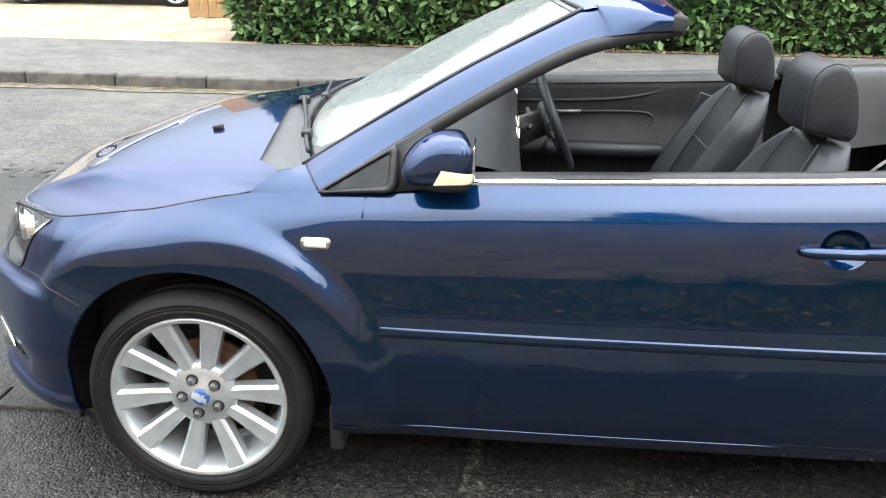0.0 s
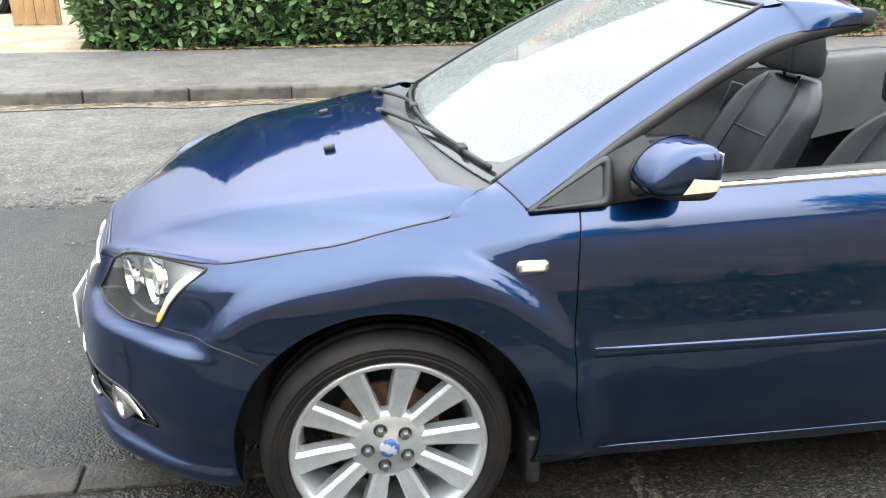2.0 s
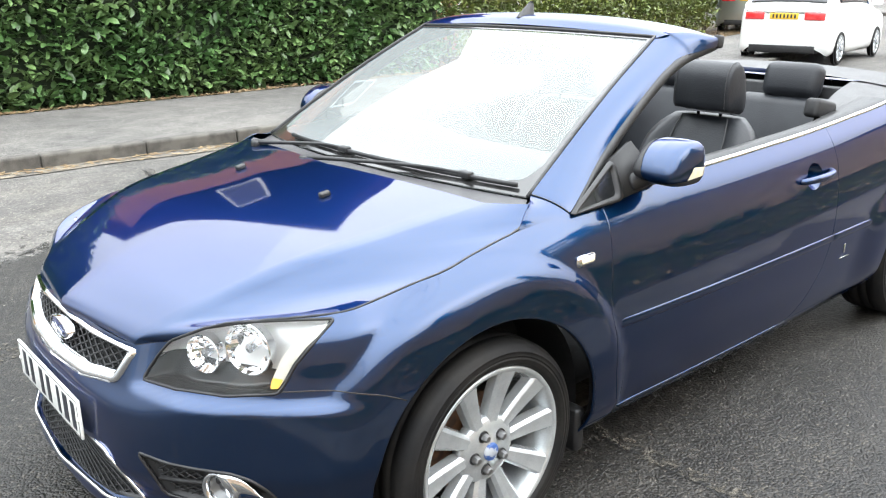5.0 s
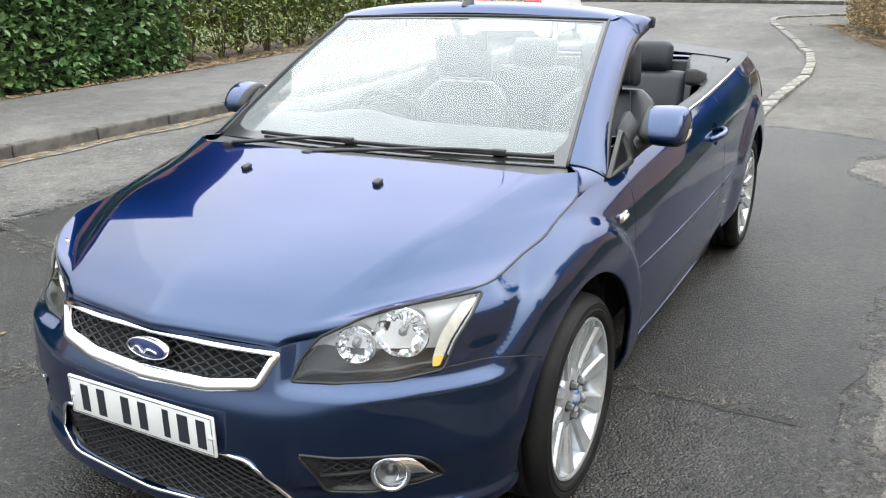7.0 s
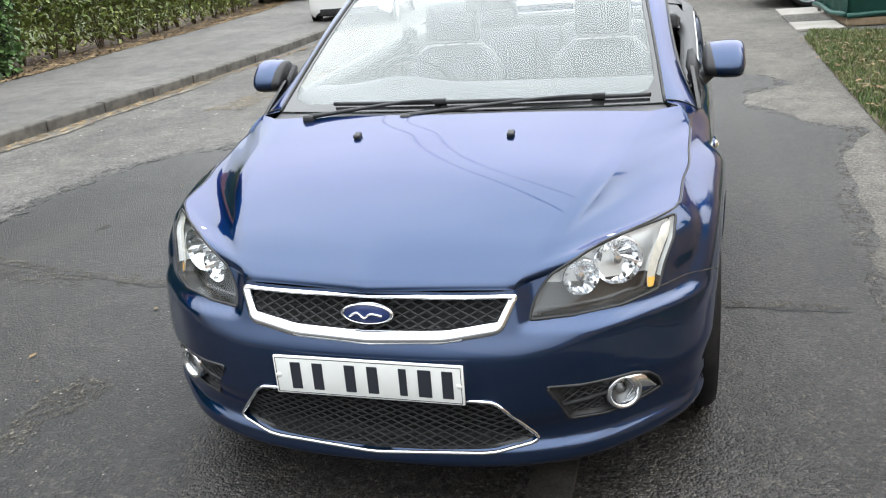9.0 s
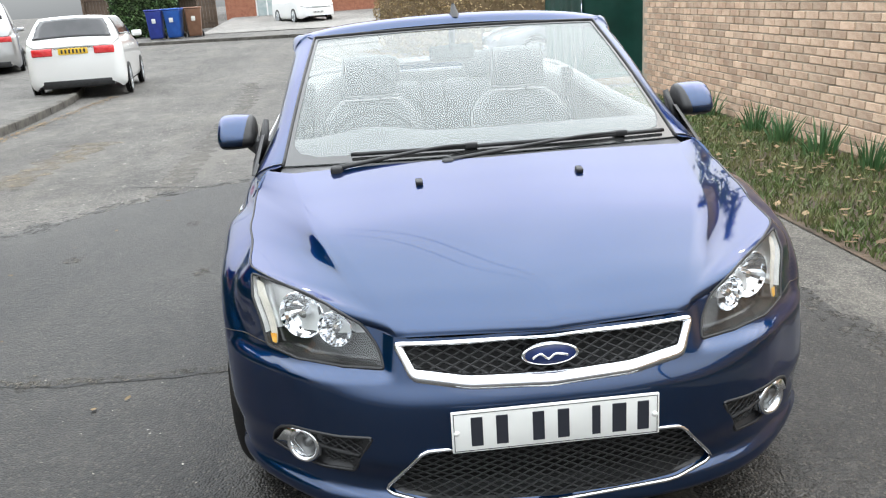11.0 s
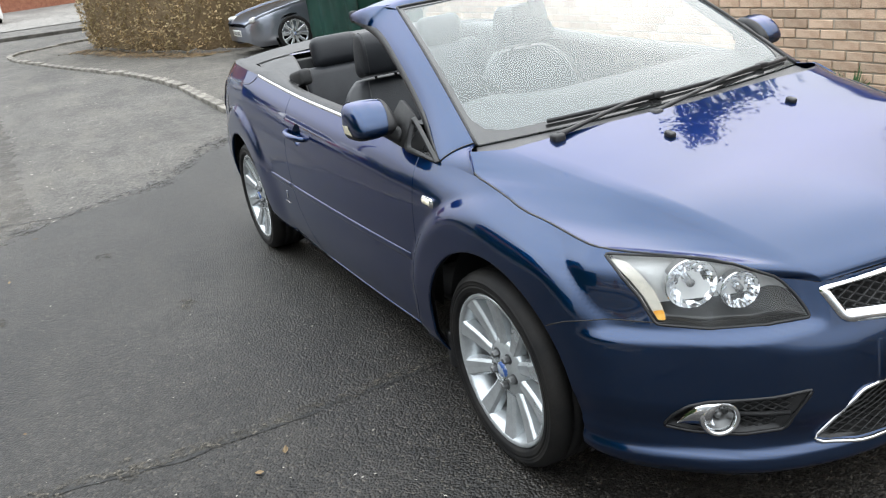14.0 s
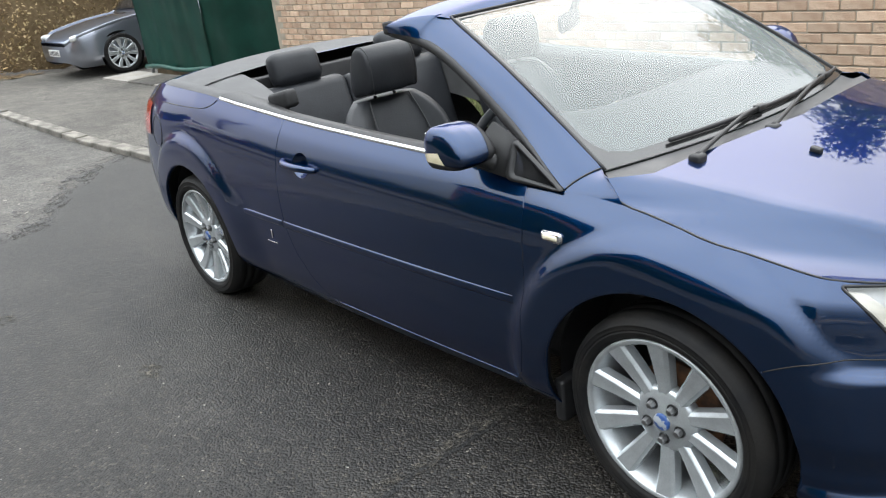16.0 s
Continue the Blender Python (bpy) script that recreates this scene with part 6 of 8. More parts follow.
def edge_mouldings(car):
    """Rolled lips of the wheel arches and the shut lines of the bumper."""
    for s in (-1, 1):
        for ax, r in ((0.0, 0.368), (2.64, 0.364)):
            bm = bmesh.new()
            ring_ = [(ax + r * math.cos(a), 0.316 + r * math.sin(a)) for a in (radians(-16 + 212 * k / 60) for k in range(61))]
            pts = [side_point(x, z, 0.0) for x, z in ring_ if z > bottom_line(x) + 0.004]
            tube(bm, [Vector((p.x, (p.y - 0.005) * s, p.z)) for p in pts], 0.0045, 8)
            part("arch_lip", bm, BLUE, car)
        bm = bmesh.new()
        line = [q for q in smooth_path([(x, 0, z) for x, z in SEAM[2:]], 24) if math.hypot(q.x, q.z - 0.316) > 0.376]
        tube(bm, [Vector((p.x, p.y * s, p.z)) for p in (side_point(q.x, q.z, 0.0) for q in line)], 0.0016, 5)
        part("bumper_joint", bm, BLACK, car)


def arch_liners(car):
    for ax in (0.0, 2.64):
        for s in (-1, 1):
            bm = bmesh.new()
            rows = []
            for k in range(25):
                a = radians(-20 + 220 * k / 24)
                rows.append([(ax + 0.385 * math.cos(a), yy * s, max(0.195, 0.316 + 0.385 * math.sin(a))) for yy in (0.795, 0.7, 0.58)])
            grid(bm, rows, flip=s < 0)
            c = [bm.verts.new((ax + 0.385 * math.cos(radians(-20 + 220 * k / 24)), 0.58 * s, max(0.195, 0.316 + 0.385 * math.sin(radians(-20 + 220 * k / 24))))) for k in range(25)]
            bm.faces.new(c)
            part("arch_liner", bm, BLACK, car)
    bm = bmesh.new()
    box(bm, -0.5, 3.2, -0.55, 0.55, 0.2, 0.26, bevel=0.01)
    part("underbody", bm, BLACK, car)
    bm = bmesh.new()
    box(bm, -0.55, 0.3, -0.56, 0.56, 0.26, 0.72, bevel=0.03)
    part("engine_bay", bm, BLACK, car)


def side_trim(car):
    for s in (-1, 1):
        for x0, x1 in ((0.49, 1.768), (1.78, 2.2)):
            bm = bmesh.new()
            rows = []
            for k in range(25):
                x = x0 + (x1 - x0) * k / 24
                y = near(x, [(p[0], p[1]) for p in PLAN if 0 <= p[0] <= 2.7]) + 0.0
                end = min(1.0, 14 * min(x - x0, x1 - x) / 0.3 + 0.25)
                rows.append([(x, (y - 0.004) * s, 0.5585), (x, (y + 0.002 * end) * s, 0.5565), (x, (y + 0.0045 * end) * s, 0.551), (x, (y + 0.004 * end) * s, 0.535), (x, (y + 0.001) * s, 0.529), (x, (y - 0.004) * s, 0.5285)])
            grid(bm, rows, flip=s < 0)
            part("rubbing_strip", bm, BLUE, car)
        # chrome belt moulding and black sill top
        bm, bk = bmesh.new(), bmesh.new()
        rows, rows2 = [], []
        for k in range(41):
            f = k / 40
            x = 0.6 + 1.68 * f
            t = 1.5 - abs(1.5 - 0) * 0
            yb = near(x, [(p[0], p[1]) for p in PLAN if 0 <= p[0] <= 3.0]) - spline([0.6, 2.5, 3.2], [0.076, 0.076, 0.12], x)
            zb = top_line(x, 0)
            turn_in = 0.0
            rows.append([(x, (yb + 0.003) * s, zb - 0.009), (x, (yb + 0.0075) * s, zb - 0.004), (x, (yb + 0.006) * s, zb + 0.003), (x, (yb + 0.001) * s, zb + 0.008), (x, (yb - 0.003) * s, zb + 0.004)])
            inner = spline([0.6, 1.7, 2.1, 2.6], [0.05, 0.05, 0.1, 0.2], x)
            rows2.append([(x, (yb - 0.001) * s, zb + 0.005), (x, (yb - 0.012) * s, zb + 0.016), (x, (yb - inner) * s, zb + 0.012), (x, (yb - inner - 0.02) * s, zb - 0.02)])
        grid(bm, rows, flip=s < 0)
        grid(bk, rows2, flip=s < 0)
        part("belt_moulding", bm, CHROME, car, "thin chrome moulding along the belt line")
        part("window_sill_trim", bk, BLACK, car, "black rubber along the window slot")
        # handle over its hollow
        bm = bmesh.new()
        y = side_point(1.578, 0.81).y
        tube(bm, smooth_path([(1.476, (y - 0.004) * s, 0.803), (1.492, (y + 0.016) * s, 0.807), (1.54, (y + 0.03) * s, 0.811), (1.6, (y + 0.034) * s, 0.813), (1.66, (y + 0.026) * s, 0.814), (1.69, (y + 0.008) * s, 0.814), (1.702, (y - 0.006) * s, 0.814)], 18), [0.009, 0.011, 0.0115, 0.012, 0.0125, 0.013, 0.0135, 0.0135, 0.0135, 0.0135, 0.0135, 0.0135, 0.0135, 0.0135, 0.013, 0.013, 0.013, 0.012, 0.01], 10)
        part("door_handle", bm, BLUE, car, "body-coloured pull handle")
        bm = bmesh.new()
        rows = [[(1.578 + 0.057 * r * math.cos(a), (side_point(1.578 + 0.057 * r * math.cos(a), 0.81 + 0.047 * r * math.sin(a)).y - deep) * s, 0.81 + 0.047 * r * math.sin(a)) for a in (2 * math.pi * j / 28 for j in range(28))] for r, deep in ((1.02, 0.001), (0.96, 0.006), (0.8, 0.022), (0.5, 0.034), (0.05, 0.038))]
        grid(bm, rows, close_v=True, flip=s > 0)
        part("handle_recess", bm, BLUE, car)
        # side repeater
        bm = bmesh.new()
        box(bm, -0.038, 0.038, -0.006, 0.012, -0.016, 0.016, bevel=0.011, segs=3, m=pose(0.332, s * (side_point(0.332, 0.766).y - 0.002), 0.766, 0, 0, 0) @ Matrix.Diagonal((1, s, 1, 1)))
        rep = part("side_repeater", bm, CHROME, car, "chrome-ringed clear side repeater")
        bm = bmesh.new()
        box(bm, -0.029, 0.029, 0.0, 0.0145, -0.0095, 0.0095, bevel=0.007, segs=2, m=pose(0.332, s * (side_point(0.332, 0.766).y - 0.002), 0.766, 0, 0, 0) @ Matrix.Diagonal((1, s, 1, 1)))
        part("lens", bm, REPEATER, rep)
        # bright sill line and maker's mark as plain strokes
        bm = bmesh.new()
        tube(bm, [(0.53 + 1.0 * k / 12, s * (side_point(0.53 + k / 12, 0.255).y + 0.001), 0.2555) for k in range(13)], 0.0035, 6)
        part("sill_edge", bm, BLUE, car)
        bm = bmesh.new()
        box(bm, 1.888, 1.899, 0.8725, 0.8745, 0.458, 0.496, bevel=0.0008, m=Matrix.Diagonal((1, s, 1, 1)))
        part("side_mark", bm, CHROME, car)
        bm = bmesh.new()
        box(bm, 1.86, 1.94, 0.8725, 0.8742, 0.438, 0.443, bevel=0.0006, m=Matrix.Diagonal((1, s, 1, 1)))
        part("side_mark", bm, CHROME, car)
        bm = bmesh.new()
        box(bm, 0.345, 0.385, 0.6, 0.835, 0.16, 0.3, bevel=0.012, m=Matrix.Diagonal((1, s, 1, 1)))
        part("mud_flap", bm, BLACK, car)


def tail(car):
    """Boot lid, hard cover over the folded roof, tail lamps, fuel flap."""
    tops = [Vector(r[-1]) for r in SKIN if r[-1][0] > 2.27]

    def deck(name, mat, label, lo, hi, inset, lift):
        bm = bmesh.new()
        rows = []
        for p in tops:
            if lo <= p.x <= hi:
                rows.append([(p.x, (p.y - inset) * f, p.z + lift + 0.045 * (1 - f * f) ** 0.8 * min(1.0, max(0.0, p.y) / 0.45)) for f in (k / 16 - 1 for k in range(33))])
        grid(bm, rows)
        bmesh.ops.recalc_face_normals(bm, faces=bm.faces[:])
        if sum(f.normal.z for f in bm.faces) < 0:
            bmesh.ops.reverse_faces(bm, faces=bm.faces[:])
        return part(name, bm, mat, car, label)

    deck("tonneau_cover", TONNEAU, "dark grey hard cover behind the rear seats", 2.56, 2.99, 0.05, 0.008)
    deck("boot_lid", BLUE, "", 2.97, 9, 0.0015, 0.0)
    for s in (-1, 1):
        bm = bmesh.new()
        rows = [[(p.x, (p.y - d) * s, p.z + h) for d, h in ((-0.001, -0.001), (0.012, 0.009), (0.03, 0.013), (0.055, 0.014))] for p in tops if p.x < 3.0]
        grid(bm, rows, flip=s < 0)
        part("rear_shoulder", bm, TONNEAU, car, "grey plastic capping beside the cover")
        bm = bmesh.new()
        rows = []
        for r in SKIN:
            if r[-1][0] > 2.9 and 3.1 < r[20][0] < 3.47 and r[20][1] > 0.45:
                z0, z1 = r[0][2], r[-1][2]
                row = []
                for k in range(9):
                    z = 0.755 + (0.935 - 0.755) * k / 8
                    v = (z - z0) / (z1 - z0) * (len(r) - 1)
                    i = min(int(v), len(r) - 2)
                    p = Vector(r[i]).lerp(Vector(r[i + 1]), v - i)
                    out = Vector((p.x - 2.7, p.y * 1.0, 0)).normalized()
                    p = p + out * (0.006 if 0 < k < 8 else -0.004)
                    row.append((p.x, p.y * s, p.z))
                rows.append(row)
        grid(bm, rows, flip=s < 0)
        bmesh.ops.recalc_face_normals(bm, faces=bm.faces[:])
        part("tail_lamp", bm, RED_LENS, car, "red wrap-round tail lamp")
        bm = bmesh.new()
        tube(bm, [Vector((p.x, p.y * s, p.z)) for p in smooth_path([side_point(2.3, 0.998, 0.0005), side_point(2.34, 0.975, 0.0008), side_point(2.42, 0.958, 0.0008), side_point(2.6, 0.952, 0.0008), side_point(2.9, 0.948, 0.0008), side_point(3.2, 0.94, 0.0005)], 20)], 0.0022, 5)
        part("boot_joint", bm, BLACK, car)
    bm = bmesh.new()
    tube(bm, [side_point(2.99 + 0.075 * math.cos(a), 0.8 + 0.075 * math.sin(a), 0.0004) for a in (2 * math.pi * k / 32 for k in range(33))], 0.002, 5, caps=False)
    part("fuel_flap_joint", bm, BLACK, car)
    for s in (-1, 1):
        bm = bmesh.new()
        ribbon(bm, [[(2.62, 0.7 * s, 1.03), (2.3, 0.74 * s, 1.01), (2.0, 0.765 * s, 0.985), (1.85, 0.775 * s, 0.97)], [(2.62, 0.56 * s, 1.045), (2.33, 0.6 * s, 1.03), (2.05, 0.67 * s, 1.0), (1.88, 0.71 * s, 0.975)], [(2.56, 0.5 * s, 1.02), (2.32, 0.56 * s, 1.0), (2.08, 0.62 * s, 0.97), (1.92, 0.67 * s, 0.95)], [(2.54, 0.49 * s, 0.8), (2.3, 0.55 * s, 0.75), (2.1, 0.6 * s, 0.7), (1.95, 0.65 * s, 0.65)]], 20, flip=s < 0)
        part("rear_side_trim", bm, TONNEAU, car, "dark grey rear side trim")


def pad(bm, w, d, h, r=0.04, belly=0.0, segs=4):
    """An upholstered block, centred, with soft edges and a slight swell."""
    verts = box(bm, -w / 2, w / 2, -d / 2, d / 2, -h / 2, h / 2, bevel=r, segs=segs)
    for v in verts:
        v.co.x += belly * (1 if v.co.x > 0 else -1) * (1 - min(1, (v.co.y / (d / 2)) ** 2)) * (1 - min(1, (v.co.z / (h / 2)) ** 2))
    return verts


def front_seat(car, y0, s):
    seat = tagged(new("front_seat"), "black leather front seat with tall headrest")
    seat.parent = car
    seat.location = (-0.06, y0, -0.022)
    # backrest: front face with bolsters and a rounded rear
    bm = bmesh.new()
    front = smooth_path([(1.43, 0, 0.47), (1.5, 0, 0.6), (1.58, 0, 0.76), (1.65, 0, 0.89), (1.705, 0, 0.99)], 20)
    rows = []
    for i, p in enumerate(front):
        f = i / 20
        w = spline([0, 0.3, 0.7, 0.9, 1], [0.235, 0.255, 0.245, 0.2, 0.15], f)
        bol = spline([0, 0.3, 0.75, 1], [0.05, 0.065, 0.04, 0.01], f)
        th = spline([0, 0.5, 1], [0.15, 0.13, 0.07], f)
        row = []
        for k in range(36):
            a = 2 * math.pi * k / 36
            c, n = math.cos(a), math.sin(a)
            yy = w * abs(c) ** 0.7 * (1 if c > 0 else -1)
            if n >= 0:
                xx = -bol * math.exp(-((abs(yy) / w - 0.8) / 0.16) ** 2) - 0.012 * n
            else:
                xx = th * abs(n) ** 0.6
            row.append((p.x + xx, yy, p.z))
        rows.append(row)
    vs = grid(bm, rows, close_v=True)
    bm.faces.new(vs[0])
    bm.faces.new(vs[-1][::-1])
    bmesh.ops.recalc_face_normals(bm, faces=bm.faces[:])
    back = part("backrest", bm, LEATHER, seat)
    bm = bmesh.new()
    for sy in (-0.135, 0.135):
        tube(bm, smooth_path([(p.x - 0.022, sy * (1 - 0.25 * (i / 20) ** 3), p.z) for i, p in enumerate(front)], 24), 0.0028, 5)
    tube(bm, [(1.577, -0.13 + 0.26 * k / 8, 0.79) for k in range(9)], 0.0028, 5)
    part("seam", bm, PIPING, back)
    # cushion
    bm = bmesh.new()
    verts = pad(bm, 0.52, 0.5, 0.16, 0.05)
    for v in verts:
        v.co.z += 0.035 * math.exp(-((abs(v.co.y) / 0.25 - 0.85) / 0.18) ** 2) if v.co.z > 0 else 0
    bmesh.ops.transform(bm, matrix=pose(1.2, 0, 0.42, 0, -8, 0), verts=bm.verts[:])
    part("cushion", bm, LEATHER, seat)
    # headrest: a rounded D from the side, with flat seamed flanks
    outline = smooth_path([(-0.073, 0, 0.03), (-0.076, 0, 0.1), (-0.068, 0, 0.16), (-0.045, 0, 0.197), (-0.01, 0, 0.212), (0.025, 0, 0.202), (0.053, 0, 0.163), (0.07, 0, 0.1), (0.078, 0, 0.035), (0.071, 0, 0.004), (0.048, 0, -0.004), (-0.02, 0, 0.012), (-0.06, 0, 0.016), (-0.073, 0, 0.03)], 42)[:-1]
    mid = sum(outline, Vector()) / len(outline)

    def slice_at(y, size):
        lean = 0.012 * (y / 0.125) ** 2
        return [Vector((1.69 + mid.x + (p.x - mid.x) * size * 0.92 + lean, y, 1.0 + mid.z + (p.z - mid.z) * size * 0.94)) for p in outline]

    bm = bmesh.new()
    rows = [slice_at(0.125 * f, size) for f, size in ((-1.04, 0.2), (-1.03, 0.55), (-1, 0.82), (-0.985, 0.9), (-0.95, 0.955), (-0.88, 0.985), (-0.6, 1.0), (0, 1.02), (0.6, 1.0), (0.88, 0.985), (0.95, 0.955), (0.985, 0.9), (1, 0.82), (1.03, 0.55), (1.04, 0.2))]
    vs = grid(bm, rows, close_v=True)
    for k in (0, -1):
        bm.faces.new(vs[k])
    bmesh.ops.recalc_face_normals(bm, faces=bm.faces[:])
    rest = part("headrest", bm, LEATHER, seat)
    for sy in (-0.11, 0.11):
        bm = bmesh.new()
        loop = slice_at(sy, 0.992)
        tube(bm, [*loop, loop[0]], 0.002, 5, caps=False)
        part("seam", bm, PIPING, rest)
    for sy in (-0.05, 0.05):
        bm = bmesh.new()
        tube(bm, [(1.715, sy, 0.93), (1.715, sy, 1.0)], 0.007, 8)
        part("headrest_post", bm, CHROME, seat)
    bm = bmesh.new()
    box(bm, -0.045, 0.045, -0.006, 0.006, -0.065, 0.065, bevel=0.005, m=pose(1.63, 0.245 * s, 0.86, 0, 18, 0))
    part("airbag_cover", bm, LEATHER, seat)


def interior(car):
    bm = bmesh.new()
    box(bm, 0.35, 2.55, -0.68, 0.68, 0.27, 0.3)
    part("cabin_floor", bm, TRIM, car)
    # dashboard
    bm = bmesh.new()
    rows = []
    for i in range(25):
        f = 2 * i / 24 - 1
        y = 0.7 * f
        bow = 0.06 * (1 - f * f)
        hood = 0.03 * math.exp(-((y - 0.37) / 0.16) ** 2)
        rows.append(smooth_path([(0.32 - bow * 1.6, y, 0.93), (0.55 - bow, y, 0.945), (0.72 - bow * 0.3, y, 0.935 + hood), (0.82 - bow * 0.2, y, 0.905 + hood), (0.83, y, 0.85), (0.79, y, 0.72), (0.77, y, 0.55)], 24))
    grid(bm, rows)
    bmesh.ops.recalc_face_normals(bm, faces=bm.faces[:])
    dash = part("dashboard", bm, LEATHER, car, "dark grey soft dashboard")
    for y, z in ((-0.62, 0.86), (-0.09, 0.86), (0.09, 0.86), (0.62, 0.86)):
        bm = bmesh.new()
        lathe(bm, [(0.045, -0.004), (0.046, 0.006), (0.037, 0.006), (0.034, -0.004), (0.001, -0.006)], 24)
        bmesh.ops.transform(bm, matrix=Matrix.Translation((0.826, y, z)) @ pose(0, 0, 0, 0, 0, -90), verts=bm.verts[:])
        part("air_vent", bm, CHROME, dash)
    bm = bmesh.new()
    box(bm, 0.76, 0.84, -0.12, 0.12, 0.5, 0.8, bevel=0.02)
    box(bm, 0.8, 1.75, -0.1, 0.1, 0.3, 0.52, bevel=0.03)
    box(bm, 1.35, 1.72, -0.085, 0.085, 0.5, 0.62, bevel=0.025)
    part("centre_console", bm, TRIM, car)
    # steering wheel on the right
    sw = tagged(new("steering_wheel"), "black leather steering wheel")
    sw.parent = car
    sw.matrix_basis = pose(0.97, 0.37, 0.84, 0, -22, 0)
    bm = bmesh.new()
    rows = [[((0.016 * math.cos(b)), (0.185 + 0.016 * math.sin(b)) * math.cos(a), (0.185 + 0.016 * math.sin(b)) * math.sin(a)) for b in (2 * math.pi * j / 10 for j in range(10))] for a in (2 * math.pi * k / 48 for k in range(48))]
    grid(bm, rows, close_u=True, close_v=True)
    part("rim", bm, LEATHER, sw)
    bm = bmesh.new()
    box(bm, -0.05, 0.0, -0.075, 0.075, -0.06, 0.07, bevel=0.025)
    for a in (0, 180, 250, 290):
        c, n = math.cos(radians(a)), math.sin(radians(a))
        tube(bm, [(-0.015, 0.05 * c, 0.05 * n), (-0.005, 0.18 * c, 0.18 * n)], [0.022, 0.014], 8, squash=0.6)
    part("wheel_boss", bm, BLACK, sw)
    bm = bmesh.new()
    tube(bm, [(-0.3, 0, 0.0), (-0.05, 0, 0)], [0.07, 0.05], 12)
    part("column", bm, BLACK, sw)
    for d in (-1, 1):
        bm = bmesh.new()
        tube(bm, [(-0.09, 0.04 * d, 0.01), (-0.09, 0.17 * d, 0.035)], [0.012, 0.009], 8)
        part("stalk", bm, BLACK, sw)
    for y0 in (-0.37, 0.37):
        front_seat(car, y0, 1 if y0 > 0 else -1)
    # rear bench and its headrests
    bench = tagged(new("rear_seat"), "black leather rear bench with two headrests")
    bench.parent = car
    for y in (-0.31, 0.31):
        bm = bmesh.new()
        pad(bm, 0.16, 0.5, 0.56, 0.055, 0.02)
        bmesh.ops.transform(bm, matrix=pose(2.36, y, 0.7, 0, 16, 0), verts=bm.verts[:])
        part("backrest", bm, LEATHER, bench)
        bm = bmesh.new()
        pad(bm, 0.44, 0.52, 0.16, 0.05)
        bmesh.ops.transform(bm, matrix=pose(2.12, y, 0.45, 0, -6, 0), verts=bm.verts[:])
        part("cushion", bm, LEATHER, bench)
        bm = bmesh.new()
        pad(bm, 0.1, 0.27, 0.165, 0.045, 0.012)
        bmesh.ops.transform(bm, matrix=pose(2.42, y * 1.03, 1.045, 0, 14, 0), verts=bm.verts[:])
        part("headrest", bm, LEATHER, bench)
    bm = bmesh.new()
    pad(bm, 0.1, 0.14, 0.5, 0.03)
    bmesh.ops.transform(bm, matrix=pose(2.34, 0, 0.72, 0, 16, 0), verts=bm.verts[:])
    part("centre_pad", bm, LEATHER, bench)
    bm = bmesh.new()
    box(bm, 2.5, 2.56, -0.66, 0.66, 0.3, 1.02, bevel=0.01)
    part("bulkhead", bm, BLACK, car)
    # inner door panels with an armrest
    for s in (-1, 1):
        bm = bmesh.new()
        rows = []
        for k in range(31):
            x = 0.55 + 1.3 * k / 30
            zt = top_line(x, 0)
            rows.append([(x, 0.775 * s, zt + 0.01), (x, 0.745 * s, zt + 0.004), (x, 0.735 * s, zt - 0.05), (x, 0.755 * s, zt - 0.13), (x, 0.75 * s, zt - 0.2), (x, 0.705 * s, 0.66), (x, 0.695 * s, 0.63), (x, 0.74 * s, 0.6), (x, 0.73 * s, 0.45), (x, 0.745 * s, 0.3)])
        grid(bm, rows, flip=s > 0)
        d = part("door_panel", bm, TRIM, car, "black moulded inner door panel with armrest")
        bm = bmesh.new()
        box(bm, 0.95, 1.45, 0.66, 0.74, 0.62, 0.68, bevel=0.025, m=Matrix.Diagonal((1, s, 1, 1)))
        part("armrest", bm, LEATHER, d)
        bm = bmesh.new()
        tube(bm, smooth_path([(0.72, 0.742 * s, 0.835), (1.0, 0.742 * s, 0.84), (1.25, 0.742 * s, 0.855), (1.42, 0.742 * s, 0.89), (1.5, 0.742 * s, 0.93)], 20), 0.006, 6)
        part("panel_crease", bm, PIPING, d)
        bm = bmesh.new()
        tube(bm, smooth_path([(0.72, 0.748 * s, 0.775), (1.1, 0.748 * s, 0.795), (1.34, 0.748 * s, 0.8), (1.4, 0.748 * s, 0.775), (1.37, 0.744 * s, 0.72)], 20), 0.005, 6)
        part("panel_crease", bm, PIPING, d)
        bm = bmesh.new()
        tube(bm, [(0.98, 0.725 * s, 0.795), (1.1, 0.722 * s, 0.8)], 0.008, 6)
        part("door_pull", bm, NUT, d)
        bm = bmesh.new()
        box(bm, -0.075, 0.06, -0.032, 0.032, -0.03, 0.045, bevel=0.018, segs=3, m=pose(1.93, s * 0.69, 0.99, 0, 12, 8 * s))
        tube(bm, [(1.98, 0.7 * s, 0.98), (1.98, 0.69 * s, 0.6)], 0.02, 8, squash=0.4)
        part("seatbelt_guide", bm, TRIM, car)


def convertible():
    car = thing("convertible_car", "dark blue metallic convertible car with its roof folded down", "car")
    body_shell(car)
    bonnet(car)
    windscreen(car)
    for s in (-1, 1):
        headlight(car, s)
        fog_lamp(car, s)
    grilles(car)
    number_plate(car)
    arch_liners(car)
    edge_mouldings(car)
    for x in (0.0, 2.64):
        for s in (-1, 1):
            wheel(car, x, s * 0.856, 0 if s > 0 else 180, 23.4 if s < 0 else 38)
    side_trim(car)
    tail(car)
    interior(car)
    return car


convertible()


